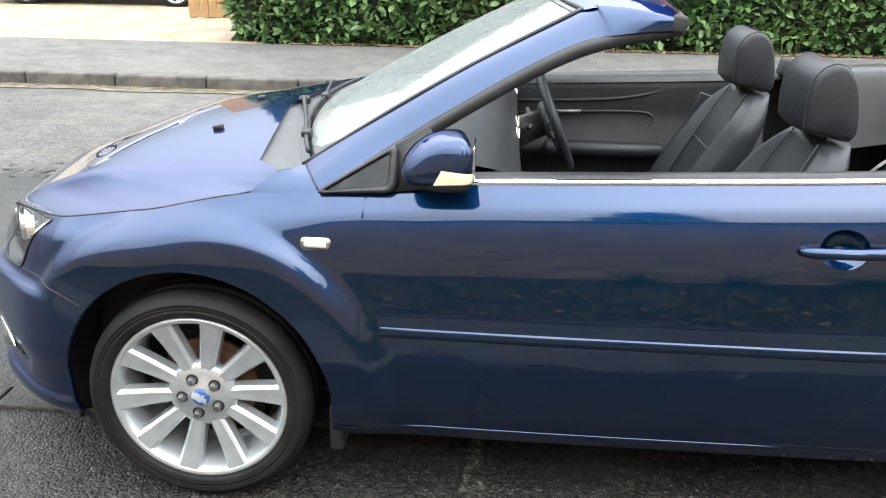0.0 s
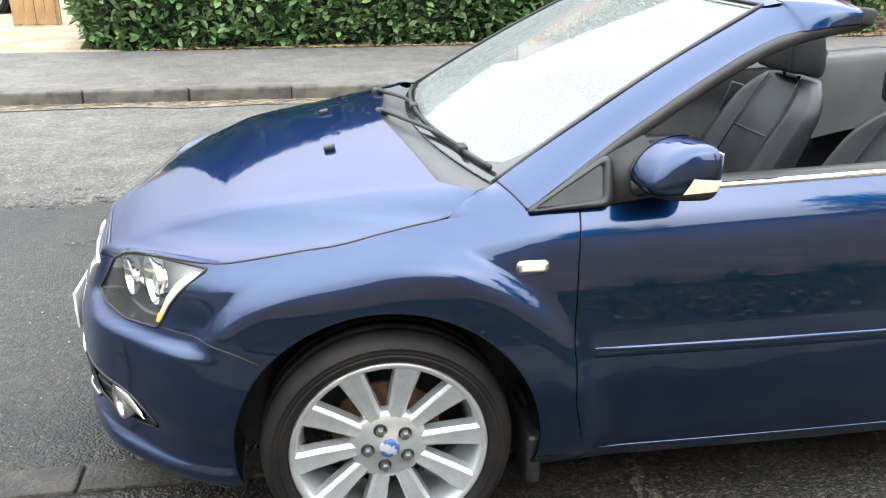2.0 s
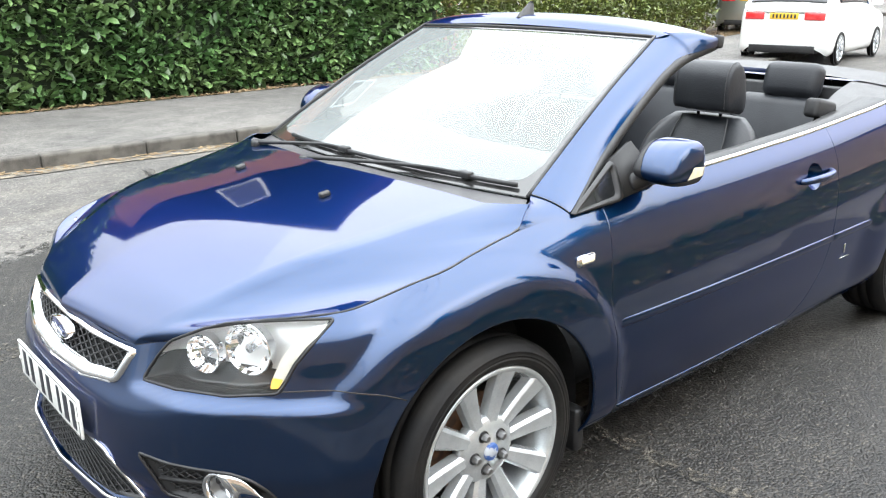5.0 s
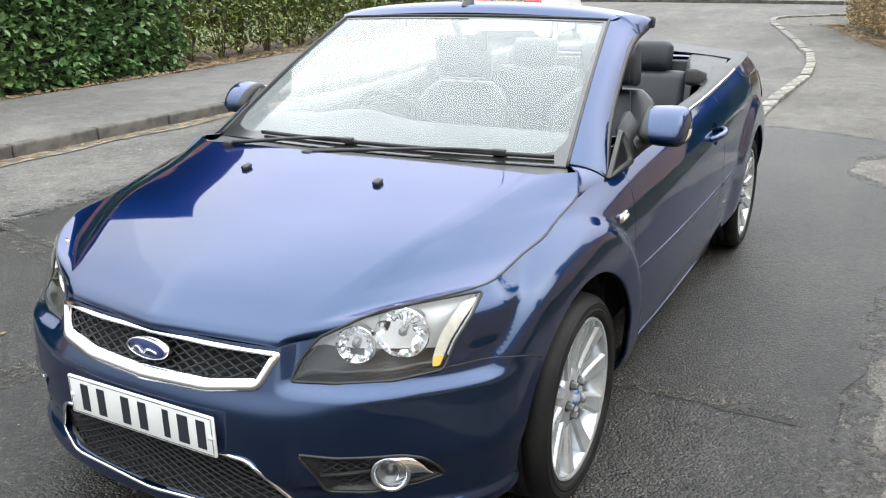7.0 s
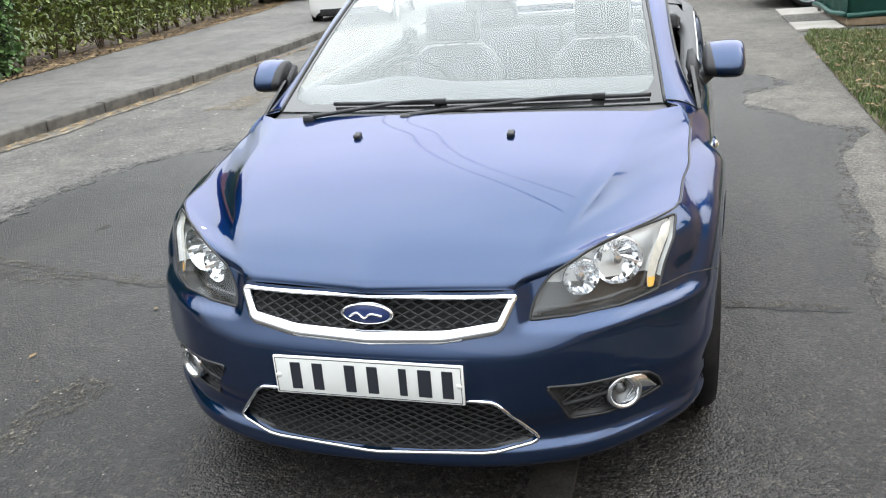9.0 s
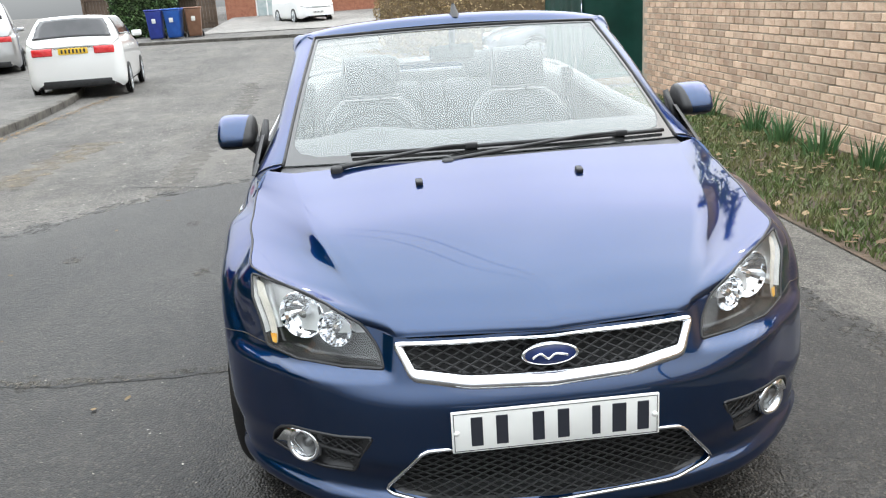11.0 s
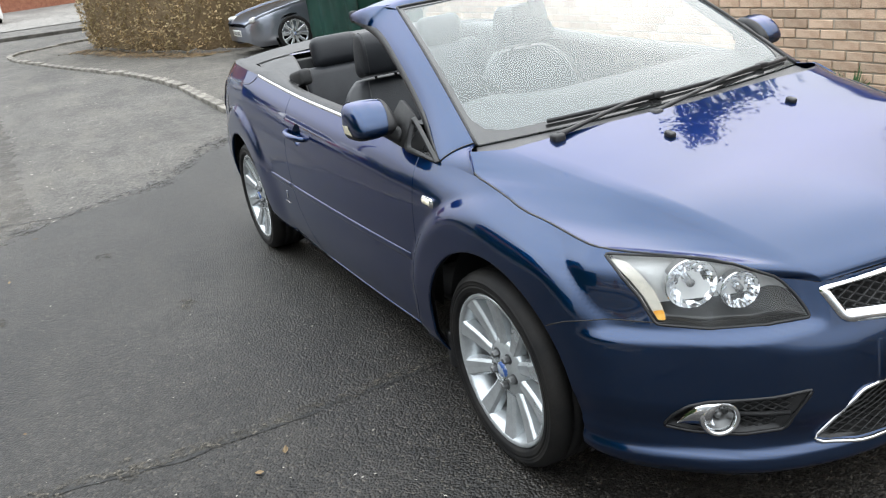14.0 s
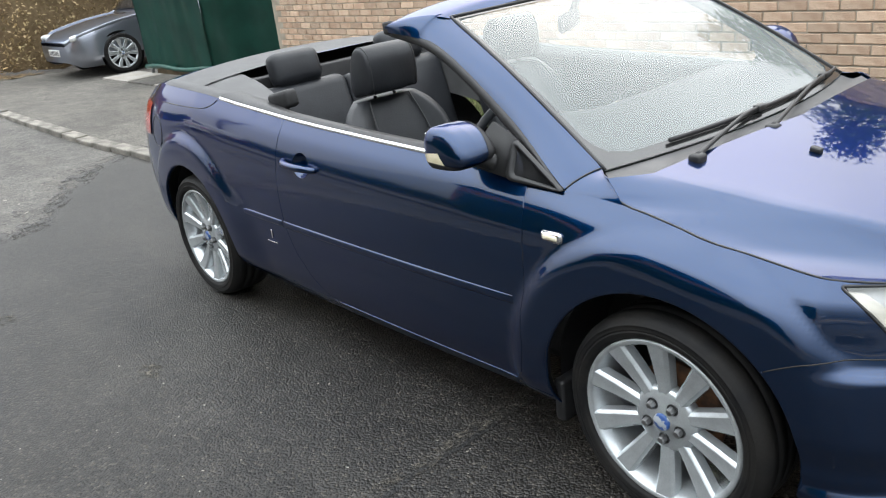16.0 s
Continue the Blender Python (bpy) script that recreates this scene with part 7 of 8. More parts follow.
# ---- cars parked farther off ----
YELLOW_PLATE = material("yellow_number_plate", (0.8, 0.52, 0.04), rough=0.4, second=(0.75, 0.48, 0.04), scale=6)


def parked_car(name, label, m, paint, L, W, H, roof, belt, hood, clear=0.17, tyre=0.3, axles=(0.8, 0.85), group="parked cars", rear_plate=YELLOW_PLATE, van=False):
    """A hatchback or saloon, nose along +x, centred over the ground. roof: fractions of the length for windscreen foot, roof front, roof rear, tail foot."""
    car = thing(name, label, "van" if van else "car", group, at=m)
    hw = W / 2
    bm = bmesh.new()
    rows = []
    n = 56
    for i in range(n + 1):
        f = i / n
        x = L / 2 - L * f
        nose = min(1, f / 0.1)
        tail_ = min(1, (1 - f) / 0.06)
        plan = hw * (1 - 0.3 * (1 - nose) ** 2.2) * (1 - 0.2 * (1 - tail_) ** 2.2)
        ws, rf, rr, tf = roof
        top = spline([0, 0.02, 0.06, ws, tf, (tf + 1) / 2, 1.0], [hood - 0.26, hood - 0.2, hood - 0.12, hood + 0.04, belt + 0.04, belt, belt - 0.05], f)
        cabin = max(0.0, min(1.0, (f - ws) / max(0.01, rf - ws), (tf - f) / max(0.01, tf - rr)))
        cabin = cabin * cabin * (3 - 2 * cabin) * 0.4 + cabin * 0.6
        z1 = top + (H - top) * cabin
        zb = clear + 0.1 * (1 - min(1, f / 0.04)) + 0.12 * (1 - min(1, (1 - f) / 0.04))
        side = min(top, spline([0, 0.1, ws, 0.95, 1], [hood - 0.25, hood - 0.06, belt, belt, belt - 0.06], f))
        rw = plan * (0.98 - 0.22 * cabin)
        rows.append([Vector((x, plan * 0.9, zb)), Vector((x, plan * 0.99, zb + 0.1)), Vector((x, plan, zb + (side - zb) * 0.5)), Vector((x, plan * 0.985, side - 0.09)), Vector((x, plan * 0.95, side)), Vector((x, (plan * 0.95 + rw) / 2, side + (z1 - side) * 0.5)), Vector((x, rw * 0.97, z1 - 0.05)), Vector((x, rw * 0.8, z1 - 0.01)), Vector((x, rw * 0.4, z1 + 0.012)), Vector((x, 0, z1 + 0.016))])
    rows = [smooth_path(r, 27) for r in rows]
    both = [[Vector((p.x, -p.y, p.z)) for p in r] + r[-2::-1] for r in rows]
    vs = grid(bm, both)
    bm.faces.new(vs[0][::-1])
    bm.faces.new(vs[-1])
    bmesh.ops.recalc_face_normals(bm, faces=bm.faces[:])
    body = part("body", bm, paint, car)
    ws, rf, rr, tf = roof

    def patch(pname, f0, f1, v0, v1, mat, parent, sides=("L", "R"), lift=0.006):
        """Skin lifted off the body between stations f0..f1 and section places v0..v1 (0 sill, 27 roof middle)."""
        for side in sides:
            g = bmesh.new()
            out = []
            for i in range(13):
                f = f0(i / 12)[0] if callable(f0) else f0 + (f1 - f0) * i / 12
                k = min(n - 1, int(f * n))
                a, b, t = rows[k], rows[k + 1], f * n - k
                row = []
                for j in range(9):
                    v = v0 + (v1 - v0) * j / 8
                    q = min(26, int(v))
                    p = a[q].lerp(a[q + 1], v - q).lerp(b[q].lerp(b[q + 1], v - q), t)
                    row.append(p)
                out.append(row)
            for i, row in enumerate(out):
                for j, p in enumerate(row):
                    c = Vector((0, 0, 0.5))
                    d = Vector((0.0, p.y, p.z - 0.4)).normalized()
                    if pname in ("windscreen", "rear_window"):
                        d = Vector((0.7 if pname == "windscreen" else -0.7, 0, 0.7))
                    row[j] = p + d * lift
            if side == "R":
                out = [[Vector((p.x, -p.y, p.z)) for p in row] for row in out]
            grid(g, out)
            bmesh.ops.recalc_face_normals(g, faces=g.faces[:])
            bmesh.ops.solidify(g, geom=g.faces[:], thickness=0.004)
            part(pname, g, mat, parent)

    patch("side_window", rf - 0.05, rr - 0.005, 13.2, 18.0, DARK_GLASS, car)

    def cross(pname, fa, fb, mat):
        g = bmesh.new()
        out = []
        for i in range(9):
            f = fa + (fb - fa) * i / 8
            k = min(n - 1, int(f * n))
            z = rows[k][-1].lerp(rows[k + 1][-1], f * n - k)
            x = L / 2 - L * f
            w = rows[k][19].y * (0.93 if i else 0.9)
            d = Vector((0.012 if pname == "windscreen" else -0.012, 0, 0.014))
            out.append([Vector((x, w * t, z.z - 0.03 * t * t)) + d for t in [q / 5 - 1 for q in range(11)]])
        grid(g, out)
        bmesh.ops.recalc_face_normals(g, faces=g.faces[:])
        bmesh.ops.solidify(g, geom=g.faces[:], thickness=0.004)
        part(pname, g, mat, car)

    cross("windscreen", ws + 0.015, rf - 0.015, DARK_GLASS)
    cross("rear_window", rr + 0.02, tf - 0.02, DARK_GLASS)
    # lamps, plates, bumper insert
    for s in (-1, 1):
        g = bmesh.new()
        box(g, -0.06, 0.05, -0.15, 0.15, -0.045, 0.045, bevel=0.03, m=pose(L / 2 - 0.16, s * hw * 0.72, hood - 0.2, 0, 14, -28 * s))
        part("headlight", g, LAMP_GREY, car, "clear headlight")
        g = bmesh.new()
        box(g, -0.02, 0.09, -0.19, 0.17, -0.07, 0.07, bevel=0.018, m=pose(-L / 2 + 0.006, s * hw * 0.64, belt - 0.14, 0, 0, 0) @ Matrix.Diagonal((1, s, 1, 1)))
        part("tail_lamp", g, RED_LENS, car, "red tail lamp")
        g = bmesh.new()
        box(g, -0.08, 0.06, -0.1, 0.1, -0.06, 0.06, bevel=0.03, m=pose(L / 2 - L * ws - 0.35, s * (hw + 0.06), belt + 0.07))
        part("door_mirror", g, paint, car)
        for fx in (0.42, 0.68):
            g = bmesh.new()
            box(g, -0.09, 0.09, -0.015, 0.015, -0.015, 0.015, bevel=0.01, m=pose(L / 2 - L * fx, s * (hw * 0.985), belt - 0.13))
            part("door_handle", g, paint, car)
    for x, mat, z in ((L / 2 + 0.004, PLATE, 0.42), (-L / 2 - 0.004, rear_plate, belt - 0.14)):
        g = bmesh.new()
        box(g, x - 0.006, x + 0.006, -0.26, 0.26, z - 0.055, z + 0.055, bevel=0.003)
        p = part("number_plate", g, mat, car, "number plate with a dark edge")
        for k in range(7):
            y = -0.2 + 0.066 * k
            g = bmesh.new()
            box(g, x - 0.008, x + 0.008, y - 0.016, y + 0.016, z - 0.036, z + 0.036)
            part("bar", g, INK, p, smooth=False)
    g = bmesh.new()
    box(g, -L / 2 - 0.005, -L / 2 + 0.2, -hw * 0.72, hw * 0.72, clear + 0.04, clear + 0.2, bevel=0.03)
    part("rear_diffuser", g, BLACK, car, "black lower bumper")
    g = bmesh.new()
    box(g, L / 2 - 0.22, L / 2 - 0.01, -hw * 0.5, hw * 0.5, clear + 0.1, clear + 0.26, bevel=0.03)
    part("front_intake", g, BLACK, car, "black air intake")
    fx, rx = L / 2 - axles[0], -L / 2 + axles[1]
    for ax in (fx, rx):
        for s in (-1, 1):
            # no opening is cut: a flat black disc paints the arch's shade
            g = bmesh.new()
            rws = [[(ax + r * math.cos(a), s * (hw * 0.99 + 0.004), tyre + r * math.sin(a)) for a in (2 * math.pi * k / 32 for k in range(32))] for r in (tyre * 1.13, 0.02)]
            grid(g, rws, close_v=True, flip=s > 0)
            bmesh.ops.solidify(g, geom=g.faces[:], thickness=0.004)
            part("arch", g, BLACK, car)
            w = wheel(car, ax, s * (hw * 0.99 + 0.012), 0 if s > 0 else 180, 10)
            w["label"] = "silver alloy wheel with black tyre"
            k = tyre / 0.318
            w.matrix_basis = pose(ax, s * (hw * 0.99 + 0.03), tyre, 0, 0, 0 if s > 0 else 180) @ Matrix.Diagonal((k, 0.55 * k, k, 1))
    return car


parked_car("hatchback_car", "small white hatchback parked half on the footway", pose(15.95, 6.12, 0.0, 0, 0, 9), WHITE, 3.95, 1.74, 1.5, (0.24, 0.42, 0.86, 0.985), 1.02, 0.9, axles=(0.8, 0.62))
parked_car("hatchback_car", "small white hatchback parked on a concrete drive", pose(36.3, 3.0, rise(36.3, 3.0), 0, 0, 205), WHITE, 3.65, 1.66, 1.5, (0.2, 0.4, 0.88, 0.98), 0.95, 0.9)
parked_car("saloon_car", "grey saloon car parked on the drive beside green sheeting", pose(13.78, -4.15, 0.0, 0, 0, 90), GREY, 4.43, 1.75, 1.42, (0.3, 0.46, 0.74, 0.9), 0.9, 0.84, tyre=0.315)
parked_car("panel_van", "silver van parked beyond the shrubs", pose(22.4, 10.9, rise(22, 10) + 0.02, 0, 0, 20), SILVER, 4.3, 1.8, 1.85, (0.2, 0.36, 0.95, 0.995), 1.05, 1.0, van=True)
parked_car("estate_car", "pale silver car parked on the gravel drive", pose(-6.7, 13.6, 0.09, 0, 0, 4), SILVER, 4.4, 1.78, 1.45, (0.28, 0.45, 0.88, 0.98), 0.93, 0.86)


# ---- green sheeting, drive slabs, bins ----
def sheeting():
    shelter = thing("sheeted_shelter", "shelter covered in creased dark green tarpaulin", "shelter", at=pose(10.0, -2.85, 0))
    for name, a, b in (("front_sheet", (0, 0), (0.15, -2.4)), ("side_sheet", (1.95, 0.12), (0, 0))):
        bm = bmesh.new()
        rows = []
        d = Vector((b[0] - a[0], b[1] - a[1], 0))
        out = Vector((d.y, -d.x, 0)).normalized()
        for i in range(49):
            f = i / 48
            row = []
            for j in range(25):
                h = j / 24
                fold = 0.035 * noise.noise((f * 9 + 3, h * 1.2, d.x)) + 0.018 * math.sin(f * 23 + 2 * h) * (0.4 + 0.6 * (1 - h)) + 0.02 * noise.noise((f * 3, h * 5, 7))
                row.append(Vector((a[0], a[1], 0)) + d * f + out * fold + Vector((0, 0, 0.1 + 2.15 * h)))
            rows.append(row)
        grid(bm, rows)
        bmesh.ops.solidify(bm, geom=bm.faces[:], thickness=0.004)
        part(name, bm, TARP, shelter)
        bm = bmesh.new()
        tube(bm, [Vector((a[0], a[1], 0.13)) + d * k / 8 + out * 0.03 + Vector((0, 0, 0.02 * math.sin(k))) for k in range(9)], 0.035, 8)
        part("hem", bm, TARP, shelter, "rolled green hem")
    bm = bmesh.new()
    box(bm, 0.02, 1.95, -0.06, 0.0, 0.0, 0.1, bevel=0.006)
    box(bm, -0.02, 0.05, -2.4, 0.0, 0.0, 0.1, bevel=0.006)
    part("timber_base", bm, material("weathered_timber", (0.3, 0.22, 0.14), rough=0.85, second=(0.22, 0.16, 0.1), scale=7), shelter)
    bm = bmesh.new()
    tube(bm, [(0.04, -0.06, 0), (0.04, -0.06, 2.3)], 0.025, 8)
    part("post", bm, ALLOY, shelter)
    bm = bmesh.new()
    tube(bm, [(1.95, 0.07, 0), (1.95, 0.07, 2.3)], 0.025, 8)
    part("post", bm, ALLOY, shelter)
    bm = bmesh.new()
    box(bm, -0.02, 2.1, -2.4, 0.05, 2.24, 2.32, bevel=0.02)
    part("roof_sheet", bm, TARP, shelter)


sheeting()
DRIVE = asphalt("worn_concrete_drive", (0.17, 0.162, 0.15), (0.22, 0.21, 0.195), (0.3, 0.28, 0.25), stone=60, smear=0.5, grain=0.25)
CONCRETE = material("pale_concrete", (0.33, 0.31, 0.28), rough=0.85, second=(0.27, 0.25, 0.22), scale=3, fine=0.1, bump=0.2, bump_scale=60)
for k, (x0, x1) in enumerate(((9.7, 10.6), (10.65, 11.55), (11.6, 12.6))):
    bm = bmesh.new()
    box(bm, x0, x1, -2.8, -2.2, -0.03, 0.02, bevel=0.008)
    tagged(part("paving_slab", bm, CONCRETE if k != 1 else FOOTWAY, smooth=False), "pale concrete slab at the drive entrance", "slab", "drive slabs", "structure")
BIN_BLUE = material("blue_bin_plastic", (0.01, 0.07, 0.3), rough=0.45, second=(0.015, 0.09, 0.36), scale=4)
BIN_NAVY = material("dark_blue_bin_plastic", (0.015, 0.03, 0.2), rough=0.45, second=(0.02, 0.04, 0.25), scale=4)
BIN_BROWN = material("brown_bin_plastic", (0.16, 0.08, 0.045), rough=0.5, second=(0.2, 0.1, 0.06), scale=4)


def wheelie_bin(x, y, mat, label, turn):
    b = thing("wheelie_bin", label, "bin", "bins at the kerb", at=pose(x, y, rise(x, y) + 0.095, 0, 0, turn))
    bm = bmesh.new()
    rows = []
    for z, w, d in ((0.03, 0.22, 0.25), (0.1, 0.235, 0.27), (0.9, 0.28, 0.35), (0.96, 0.29, 0.36), (1.0, 0.295, 0.365)):
        rows.append([(px * d, py * w, z) for px, py in rounded([(1, 1), (-1, 1), (-1, -1), (1, -1)], 0.2, 3)])
    vs = grid(bm, rows, close_v=True)
    bm.faces.new(vs[0])
    bm.faces.new(vs[-1][::-1])
    bmesh.ops.recalc_face_normals(bm, faces=bm.faces[:])
    part("body", bm, mat, b)
    bm = bmesh.new()
    box(bm, -0.39, 0.4, -0.31, 0.31, 1.0, 1.07, bevel=0.03)
    tube(bm, [(0.42, -0.25, 1.0), (0.42, 0.25, 1.0)], 0.018, 8)
    part("lid", bm, mat, b)
    bm = bmesh.new()
    box(bm, -0.345, -0.335, -0.07, 0.07, 0.62, 0.78, bevel=0.003, m=pose(0.005, 0, 0, 0, -6, 0))
    part("sticker", bm, PLATE, b, "pale worn sticker")
    for s in (-1, 1):
        bm = bmesh.new()
        lathe(bm, [(0.001, 0.03), (0.1, 0.03), (0.1, -0.03), (0.001, -0.03)], 20)
        bmesh.ops.transform(bm, matrix=Matrix.Translation((0.27, s * 0.27, 0.1)), verts=bm.verts[:])
        part("wheel", bm, BLACK, b)


wheelie_bin(30.0, 7.95, BIN_NAVY, "dark blue plastic wheelie bin at the roadside", 4)
wheelie_bin(30.1, 7.3, BIN_BLUE, "bright blue plastic wheelie bin at the roadside", -3)
wheelie_bin(30.3, 6.62, BIN_BROWN, "brown plastic wheelie bin at the roadside", 8)

# far side of the junction: footway, drive, house
sheet("pavement_across", PAVE, [(28.9, 30), (28.9, 8.6), (28.6, 6), (28.2, 3), (27.6, 0), (26.8, -4), (26, -12), (28.5, -12), (29.3, -4), (30.1, 0), (30.6, 3), (31, 6), (31.2, 30)], 0.09, "grey footway across the junction")
kerb_line("kerb_across", [(26, -12), (26.8, -4), (27.6, 0), (28.2, 3), (28.6, 6), (28.9, 8.6), (28.9, 30)][::-1], 0.1, 0.13, 0.9, "low kerb across the junction", KERB)
sheet("house_drive", DRIVE, [(31.2, 6.6), (30.8, 3), (30.3, 0), (29.5, -4), (42, -6), (42, 6.9)], 0.1, "pale concrete drive in front of a house")
RED_BRICK = material("red_brick_far", (0.26, 0.1, 0.06), rough=0.9, second=(0.33, 0.14, 0.085), scale=7, fine=0.25, fine_scale=30)
TILE = material("brown_roof_tile", (0.13, 0.07, 0.045), rough=0.85, second=(0.18, 0.1, 0.065), scale=5, fine=0.2, fine_scale=30)
UPVC = material("white_upvc", (0.75, 0.75, 0.74), rough=0.35, second=(0.7, 0.7, 0.69), scale=4)
FROSTED = material("frosted_glass", (0.35, 0.42, 0.42), rough=0.15, second=(0.45, 0.5, 0.5), scale=5)


def house(label, m, W, D, eaves, ridge, doors=(), windows=(), group="houses along the road", gable_windows=()):
    """A brick house whose front lies on y = 0, facing -y, from x = 0 to W; openings are cut through its front wall."""
    h = thing("house", label, "house", group, at=m)
    holes = [(x, 0.0, w, hh) for x, w, hh in doors] + list(windows)
    bm = bmesh.new()
    xs = sorted({0, W, *[a for x, z, w, hh in holes for a in (x, x + w)]})
    zs = sorted({0, eaves, *[a for x, z, w, hh in holes for a in (z, z + hh)]})
    for x0, x1 in zip(xs, xs[1:]):
        for z0, z1 in zip(zs, zs[1:]):
            cx, cz = (x0 + x1) / 2, (z0 + z1) / 2
            if not any(x < cx < x + w and z < cz < z + hh for x, z, w, hh in holes):
                box(bm, x0, x1, 0, 0.28, z0, z1)
    box(bm, 0, 0.28, 0.28, D, 0, eaves)
    box(bm, W - 0.28, W, 0.28, D, 0, eaves)
    box(bm, 0.28, W - 0.28, D - 0.28, D, 0, eaves)
    bmesh.ops.remove_doubles(bm, verts=bm.verts[:], dist=0.001)
    part("wall", bm, RED_BRICK, h, smooth=False)
    bm = bmesh.new()
    o = 0.35
    a = [(-o, -o, eaves - 0.05), (W + o, -o, eaves - 0.05), (W + o, D / 2, ridge), (-o, D / 2, ridge), (-o, D + o, eaves - 0.05), (W + o, D + o, eaves - 0.05)]
    v = [bm.verts.new(p) for p in a]
    bm.faces.new((v[0], v[1], v[2], v[3]))
    bm.faces.new((v[3], v[2], v[5], v[4]))
    bmesh.ops.solidify(bm, geom=bm.faces[:], thickness=0.12)
    part("roof", bm, TILE, h, smooth=False)
    bm = bmesh.new()
    for x in (0.14, W - 0.14):
        vs = [bm.verts.new(p) for p in ((x, 0, eaves), (x, D, eaves), (x, D / 2, ridge - 0.15))]
        bm.faces.new(vs)
    bmesh.ops.solidify(bm, geom=bm.faces[:], thickness=0.2)
    part("gable", bm, RED_BRICK, h, smooth=False)
    for x, z, w, hh in holes:
        door = z == 0
        name = "door" if door else "window"
        bm = bmesh.new()
        t = 0.07
        for b in ((x, x + t, z, z + hh), (x + w - t, x + w, z, z + hh), (x + t, x + w - t, z + hh - t, z + hh), (x + t, x + w - t, z, z + t), (x + w * 0.36, x + w * 0.36 + t, z + t, z + hh - t)):
            box(bm, b[0], b[1], 0.06, 0.13, b[2], b[3])
        f = part(name, bm, UPVC, h, "white plastic framed " + name, smooth=False)
        bm = bmesh.new()
        box(bm, x + t, x + w - t, 0.09, 0.1, z + t, z + hh - t)
        part("pane", bm, FROSTED if door else DARK_GLASS, f, smooth=False)
        if not door:
            bm = bmesh.new()
            box(bm, x - 0.06, x + w + 0.06, -0.06, 0.06, z - 0.07, z, bevel=0.01)
            part("sill", bm, UPVC, f)
    for y, z, w, hh in gable_windows:
        bm = bmesh.new()
        for b in ((y, y + 0.07, z, z + hh), (y + w - 0.07, y + w, z, z + hh), (y + 0.07, y + w - 0.07, z, z + 0.07), (y + 0.07, y + w - 0.07, z + hh - 0.07, z + hh)):
            box(bm, -0.05, 0.02, *b)
        f = part("window", bm, UPVC, h, "white plastic framed window", smooth=False)
        bm = bmesh.new()
        box(bm, -0.02, 0.01, y + 0.07, y + w - 0.07, z + 0.07, z + hh - 0.07)
        part("pane", bm, DARK_GLASS, f, smooth=False)
    return h


house("red brick house with a white glazed front door", pose(42, 7.2, rise(42, 3), 0, 0, -90), 12, 8, 5.0, 7.4, doors=((1.5, 1.45, 2.1),), windows=((4.6, 1.0, 2.0, 1.2), (8.6, 1.0, 2.0, 1.2), (1.4, 3.2, 1.4, 1.1), (5.0, 3.2, 1.6, 1.1), (9, 3.2, 1.4, 1.1)))
house("tall brick house with its gable end behind the hedge", pose(11.4, 12.0, 0.05, 0, 0, 90), 9, 10.6, 5.2, 9.8, doors=((4.2, 1.0, 2.1),), windows=((1.2, 0.9, 2.0, 1.3), (6.2, 0.9, 2.0, 1.3), (1.3, 3.4, 1.8, 1.1), (6.3, 3.4, 1.8, 1.1)), gable_windows=((6.6, 5.5, 1.1, 1.2), (2.4, 3.2, 1.3, 1.2)))
WOOD = material("tan_softwood", (0.42, 0.26, 0.12), rough=0.75, second=(0.34, 0.2, 0.09), scale=5, fine=0.15, bump=0.2, bump_scale=50)
OLD_WOOD = material("weathered_fence_wood", (0.075, 0.05, 0.034), rough=0.85, second=(0.12, 0.085, 0.06), scale=4, fine=0.15)


def fence(label, m, n, tall, mat, board=0.14):
    f = thing("fence", label, "fence", "garden fences", at=m)
    me = None
    for k in range(n):
        if me is None:
            bm = bmesh.new()
            box(bm, 0.004, board - 0.004, -0.012, 0.012, 0.02, tall, bevel=0.004)
            ob = part("board", bm, mat, f, smooth=False)
            me = ob.data
        else:
            ob = new("board", me)
            ob.parent = f
        ob.location = (k * board, random.uniform(-0.004, 0.004), random.uniform(-0.01, 0.01))
    for k in (0.0, n * board / 2, n * board):
        bm = bmesh.new()
        box(bm, k - 0.05, k + 0.05, 0.02, 0.12, 0, tall + 0.06, bevel=0.008)
        part("post", bm, mat, f, smooth=False)
    for z in (0.3, tall - 0.3):
        bm = bmesh.new()
        box(bm, 0.05, n * board - 0.05, 0.02, 0.06, z - 0.04, z + 0.04)
        part("rail", bm, mat, f, smooth=False)
    return f


fence("tan timber fence beside the gravel drive", pose(-4.3, 11.0, 0.09, 0, 0, 4), 4, 1.7, WOOD)
fence("weathered brown fence beside the house", pose(36.5, 6.8, rise(36, 7), 0, 0, 90), 40, 1.8, OLD_WOOD)
fence("weathered grey fence behind the bins", pose(33.5, 7.0, rise(33, 7), 0, 0, 60), 14, 1.7, OLD_WOOD)

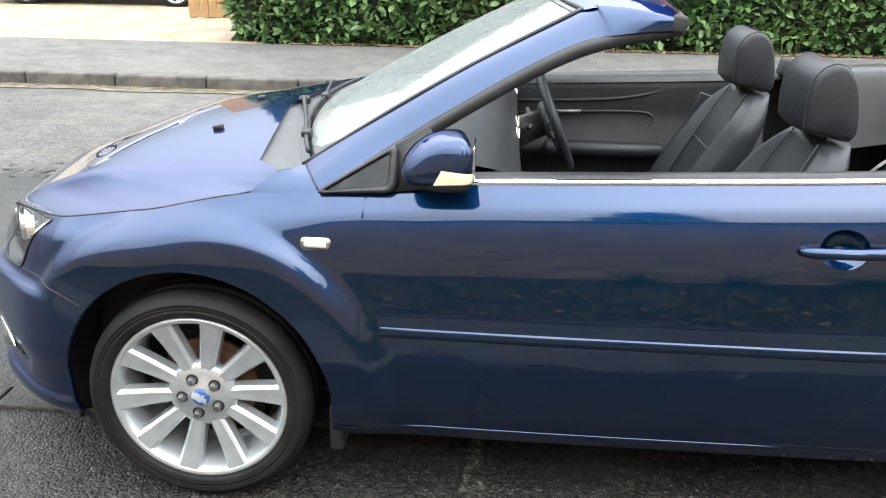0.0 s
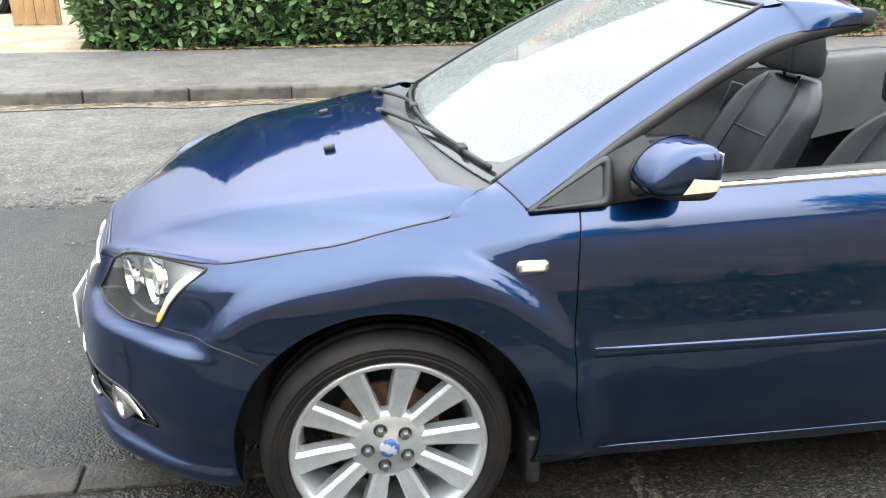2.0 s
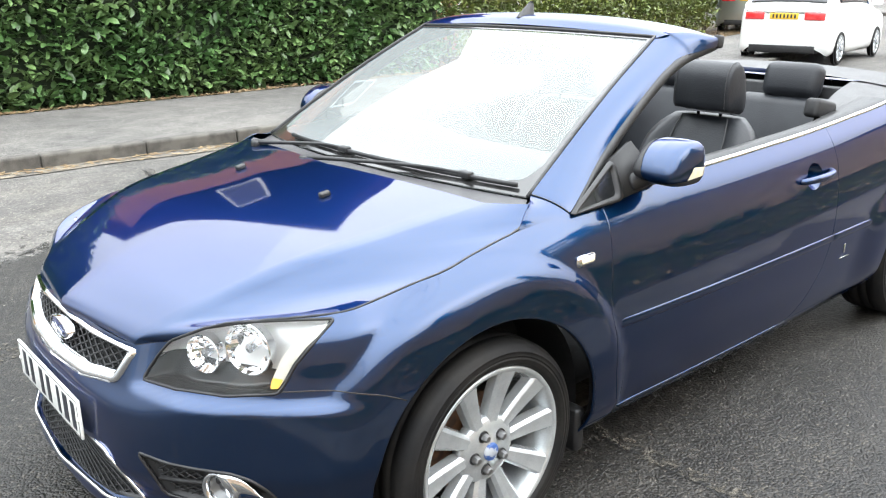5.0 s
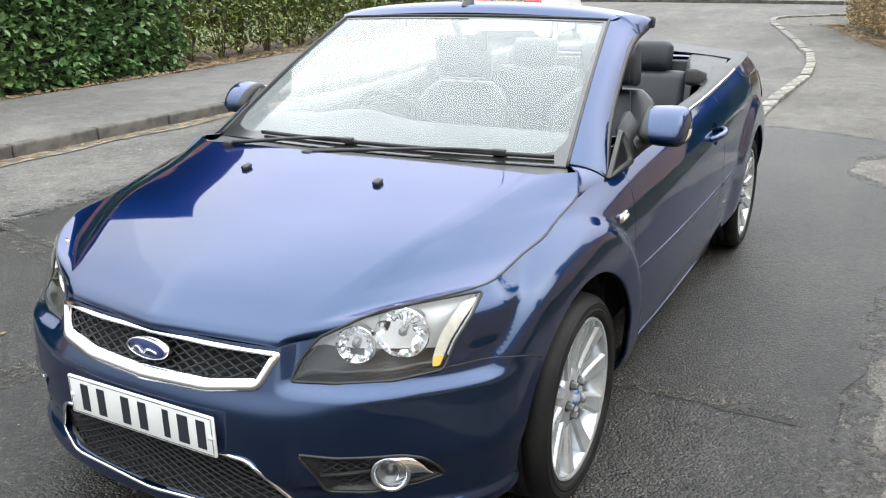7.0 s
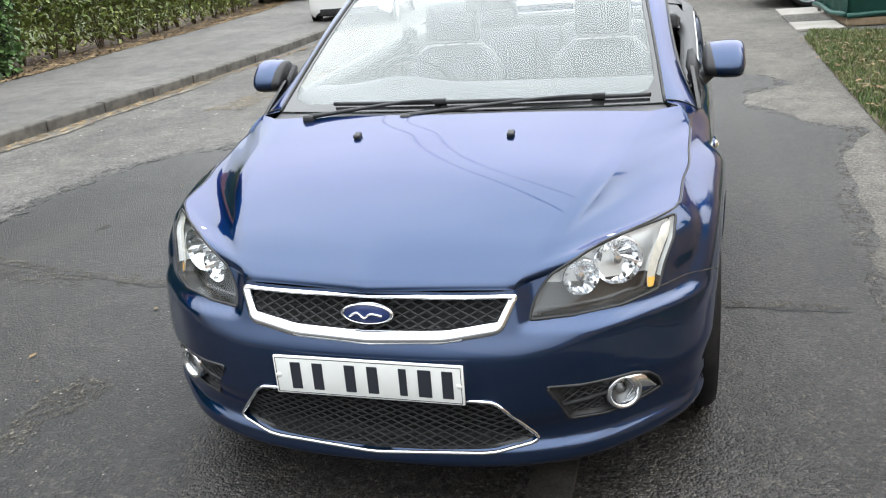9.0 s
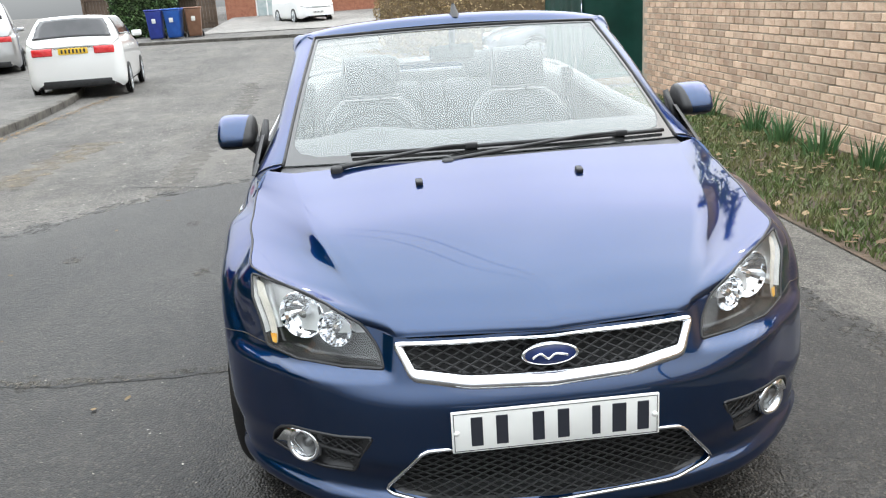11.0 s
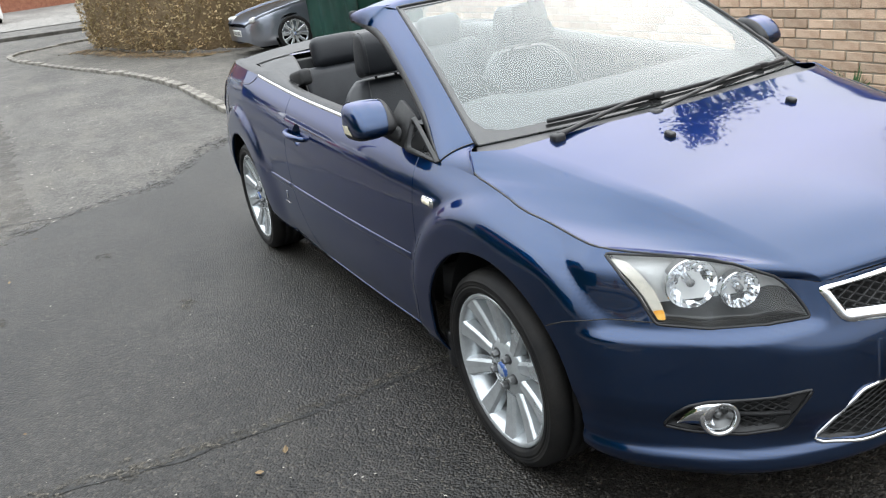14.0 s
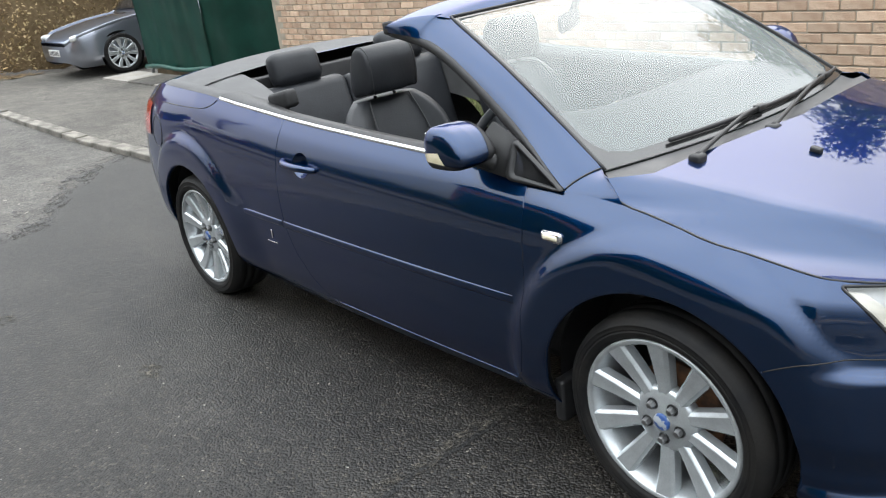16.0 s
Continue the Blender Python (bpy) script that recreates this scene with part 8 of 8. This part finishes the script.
# overhead telephone wires
for k, (a, b) in enumerate((((-9, -7, 6.6), (24, 12, 6.9)), ((-9, -6.6, 6.8), (24, 12.4, 7.1)))):
    bm = bmesh.new()
    a, b = Vector(a), Vector(b)
    tube(bm, [a.lerp(b, i / 48) + Vector((0, 0, -2.2 * (i / 48) * (1 - i / 48))) for i in range(49)], 0.006, 5)
    tagged(part("overhead_wire", bm, BLACK), "black telephone wire over the road", "wire", "telephone wires")
for x, y in ((-9, -6.8), (24, 12.2)):
    bm = bmesh.new()
    tube(bm, [(x, y, -0.1), (x, y, 7.3)], [0.13, 0.09], 12)
    tagged(part("telephone_pole", bm, OLD_WOOD), "brown wooden telephone pole", "pole", "telephone poles")


# ---- evergreen trees beyond the brick wall ----
def evergreen(x, y, tall, seed):
    """Tapered trunk, drooping limbs and a ragged crown of small leaves."""
    rng = random.Random(seed)
    tree = thing("evergreen_tree", "dark evergreen tree standing beyond the brick wall", "tree", "trees", at=pose(x, y, 0))
    bm = bmesh.new()
    tube(bm, smooth_path([(0, 0, -0.1), (0.05, 0.03, tall * 0.4), (0, 0.06, tall)], 12), [0.16 - 0.012 * k for k in range(13)], 10)
    part("trunk", bm, OLD_WOOD, tree)
    spots = []
    for k in range(34):
        f = 0.12 + 0.85 * k / 34
        a, reach = k * 2.4, (1.05 - f) * tall * 0.34 * rng.uniform(0.7, 1.2)
        z = tall * f
        path = smooth_path([(0, 0, z), (math.cos(a) * reach * 0.5, math.sin(a) * reach * 0.5, z + 0.08), (math.cos(a) * reach, math.sin(a) * reach, z - 0.18)], 8)
        bm = bmesh.new()
        tube(bm, path, [0.035 - 0.0035 * i for i in range(9)], 5)
        part("limb", bm, OLD_WOOD, tree)
        for _ in range(int(60 + 170 * reach)):
            p = path[rng.randint(2, 8)]
            q = p + Vector((rng.gauss(0, 0.17), rng.gauss(0, 0.17), rng.gauss(-0.04, 0.15)))
            spots.append((q, Vector((math.cos(a), math.sin(a), -0.2))))
    leaf_cloud("crown", tree, LEAF, spots, 0.13, seed=seed)


evergreen(5.8, -6.4, 6.6, 5)
evergreen(2.2, -7.4, 5.0, 6)
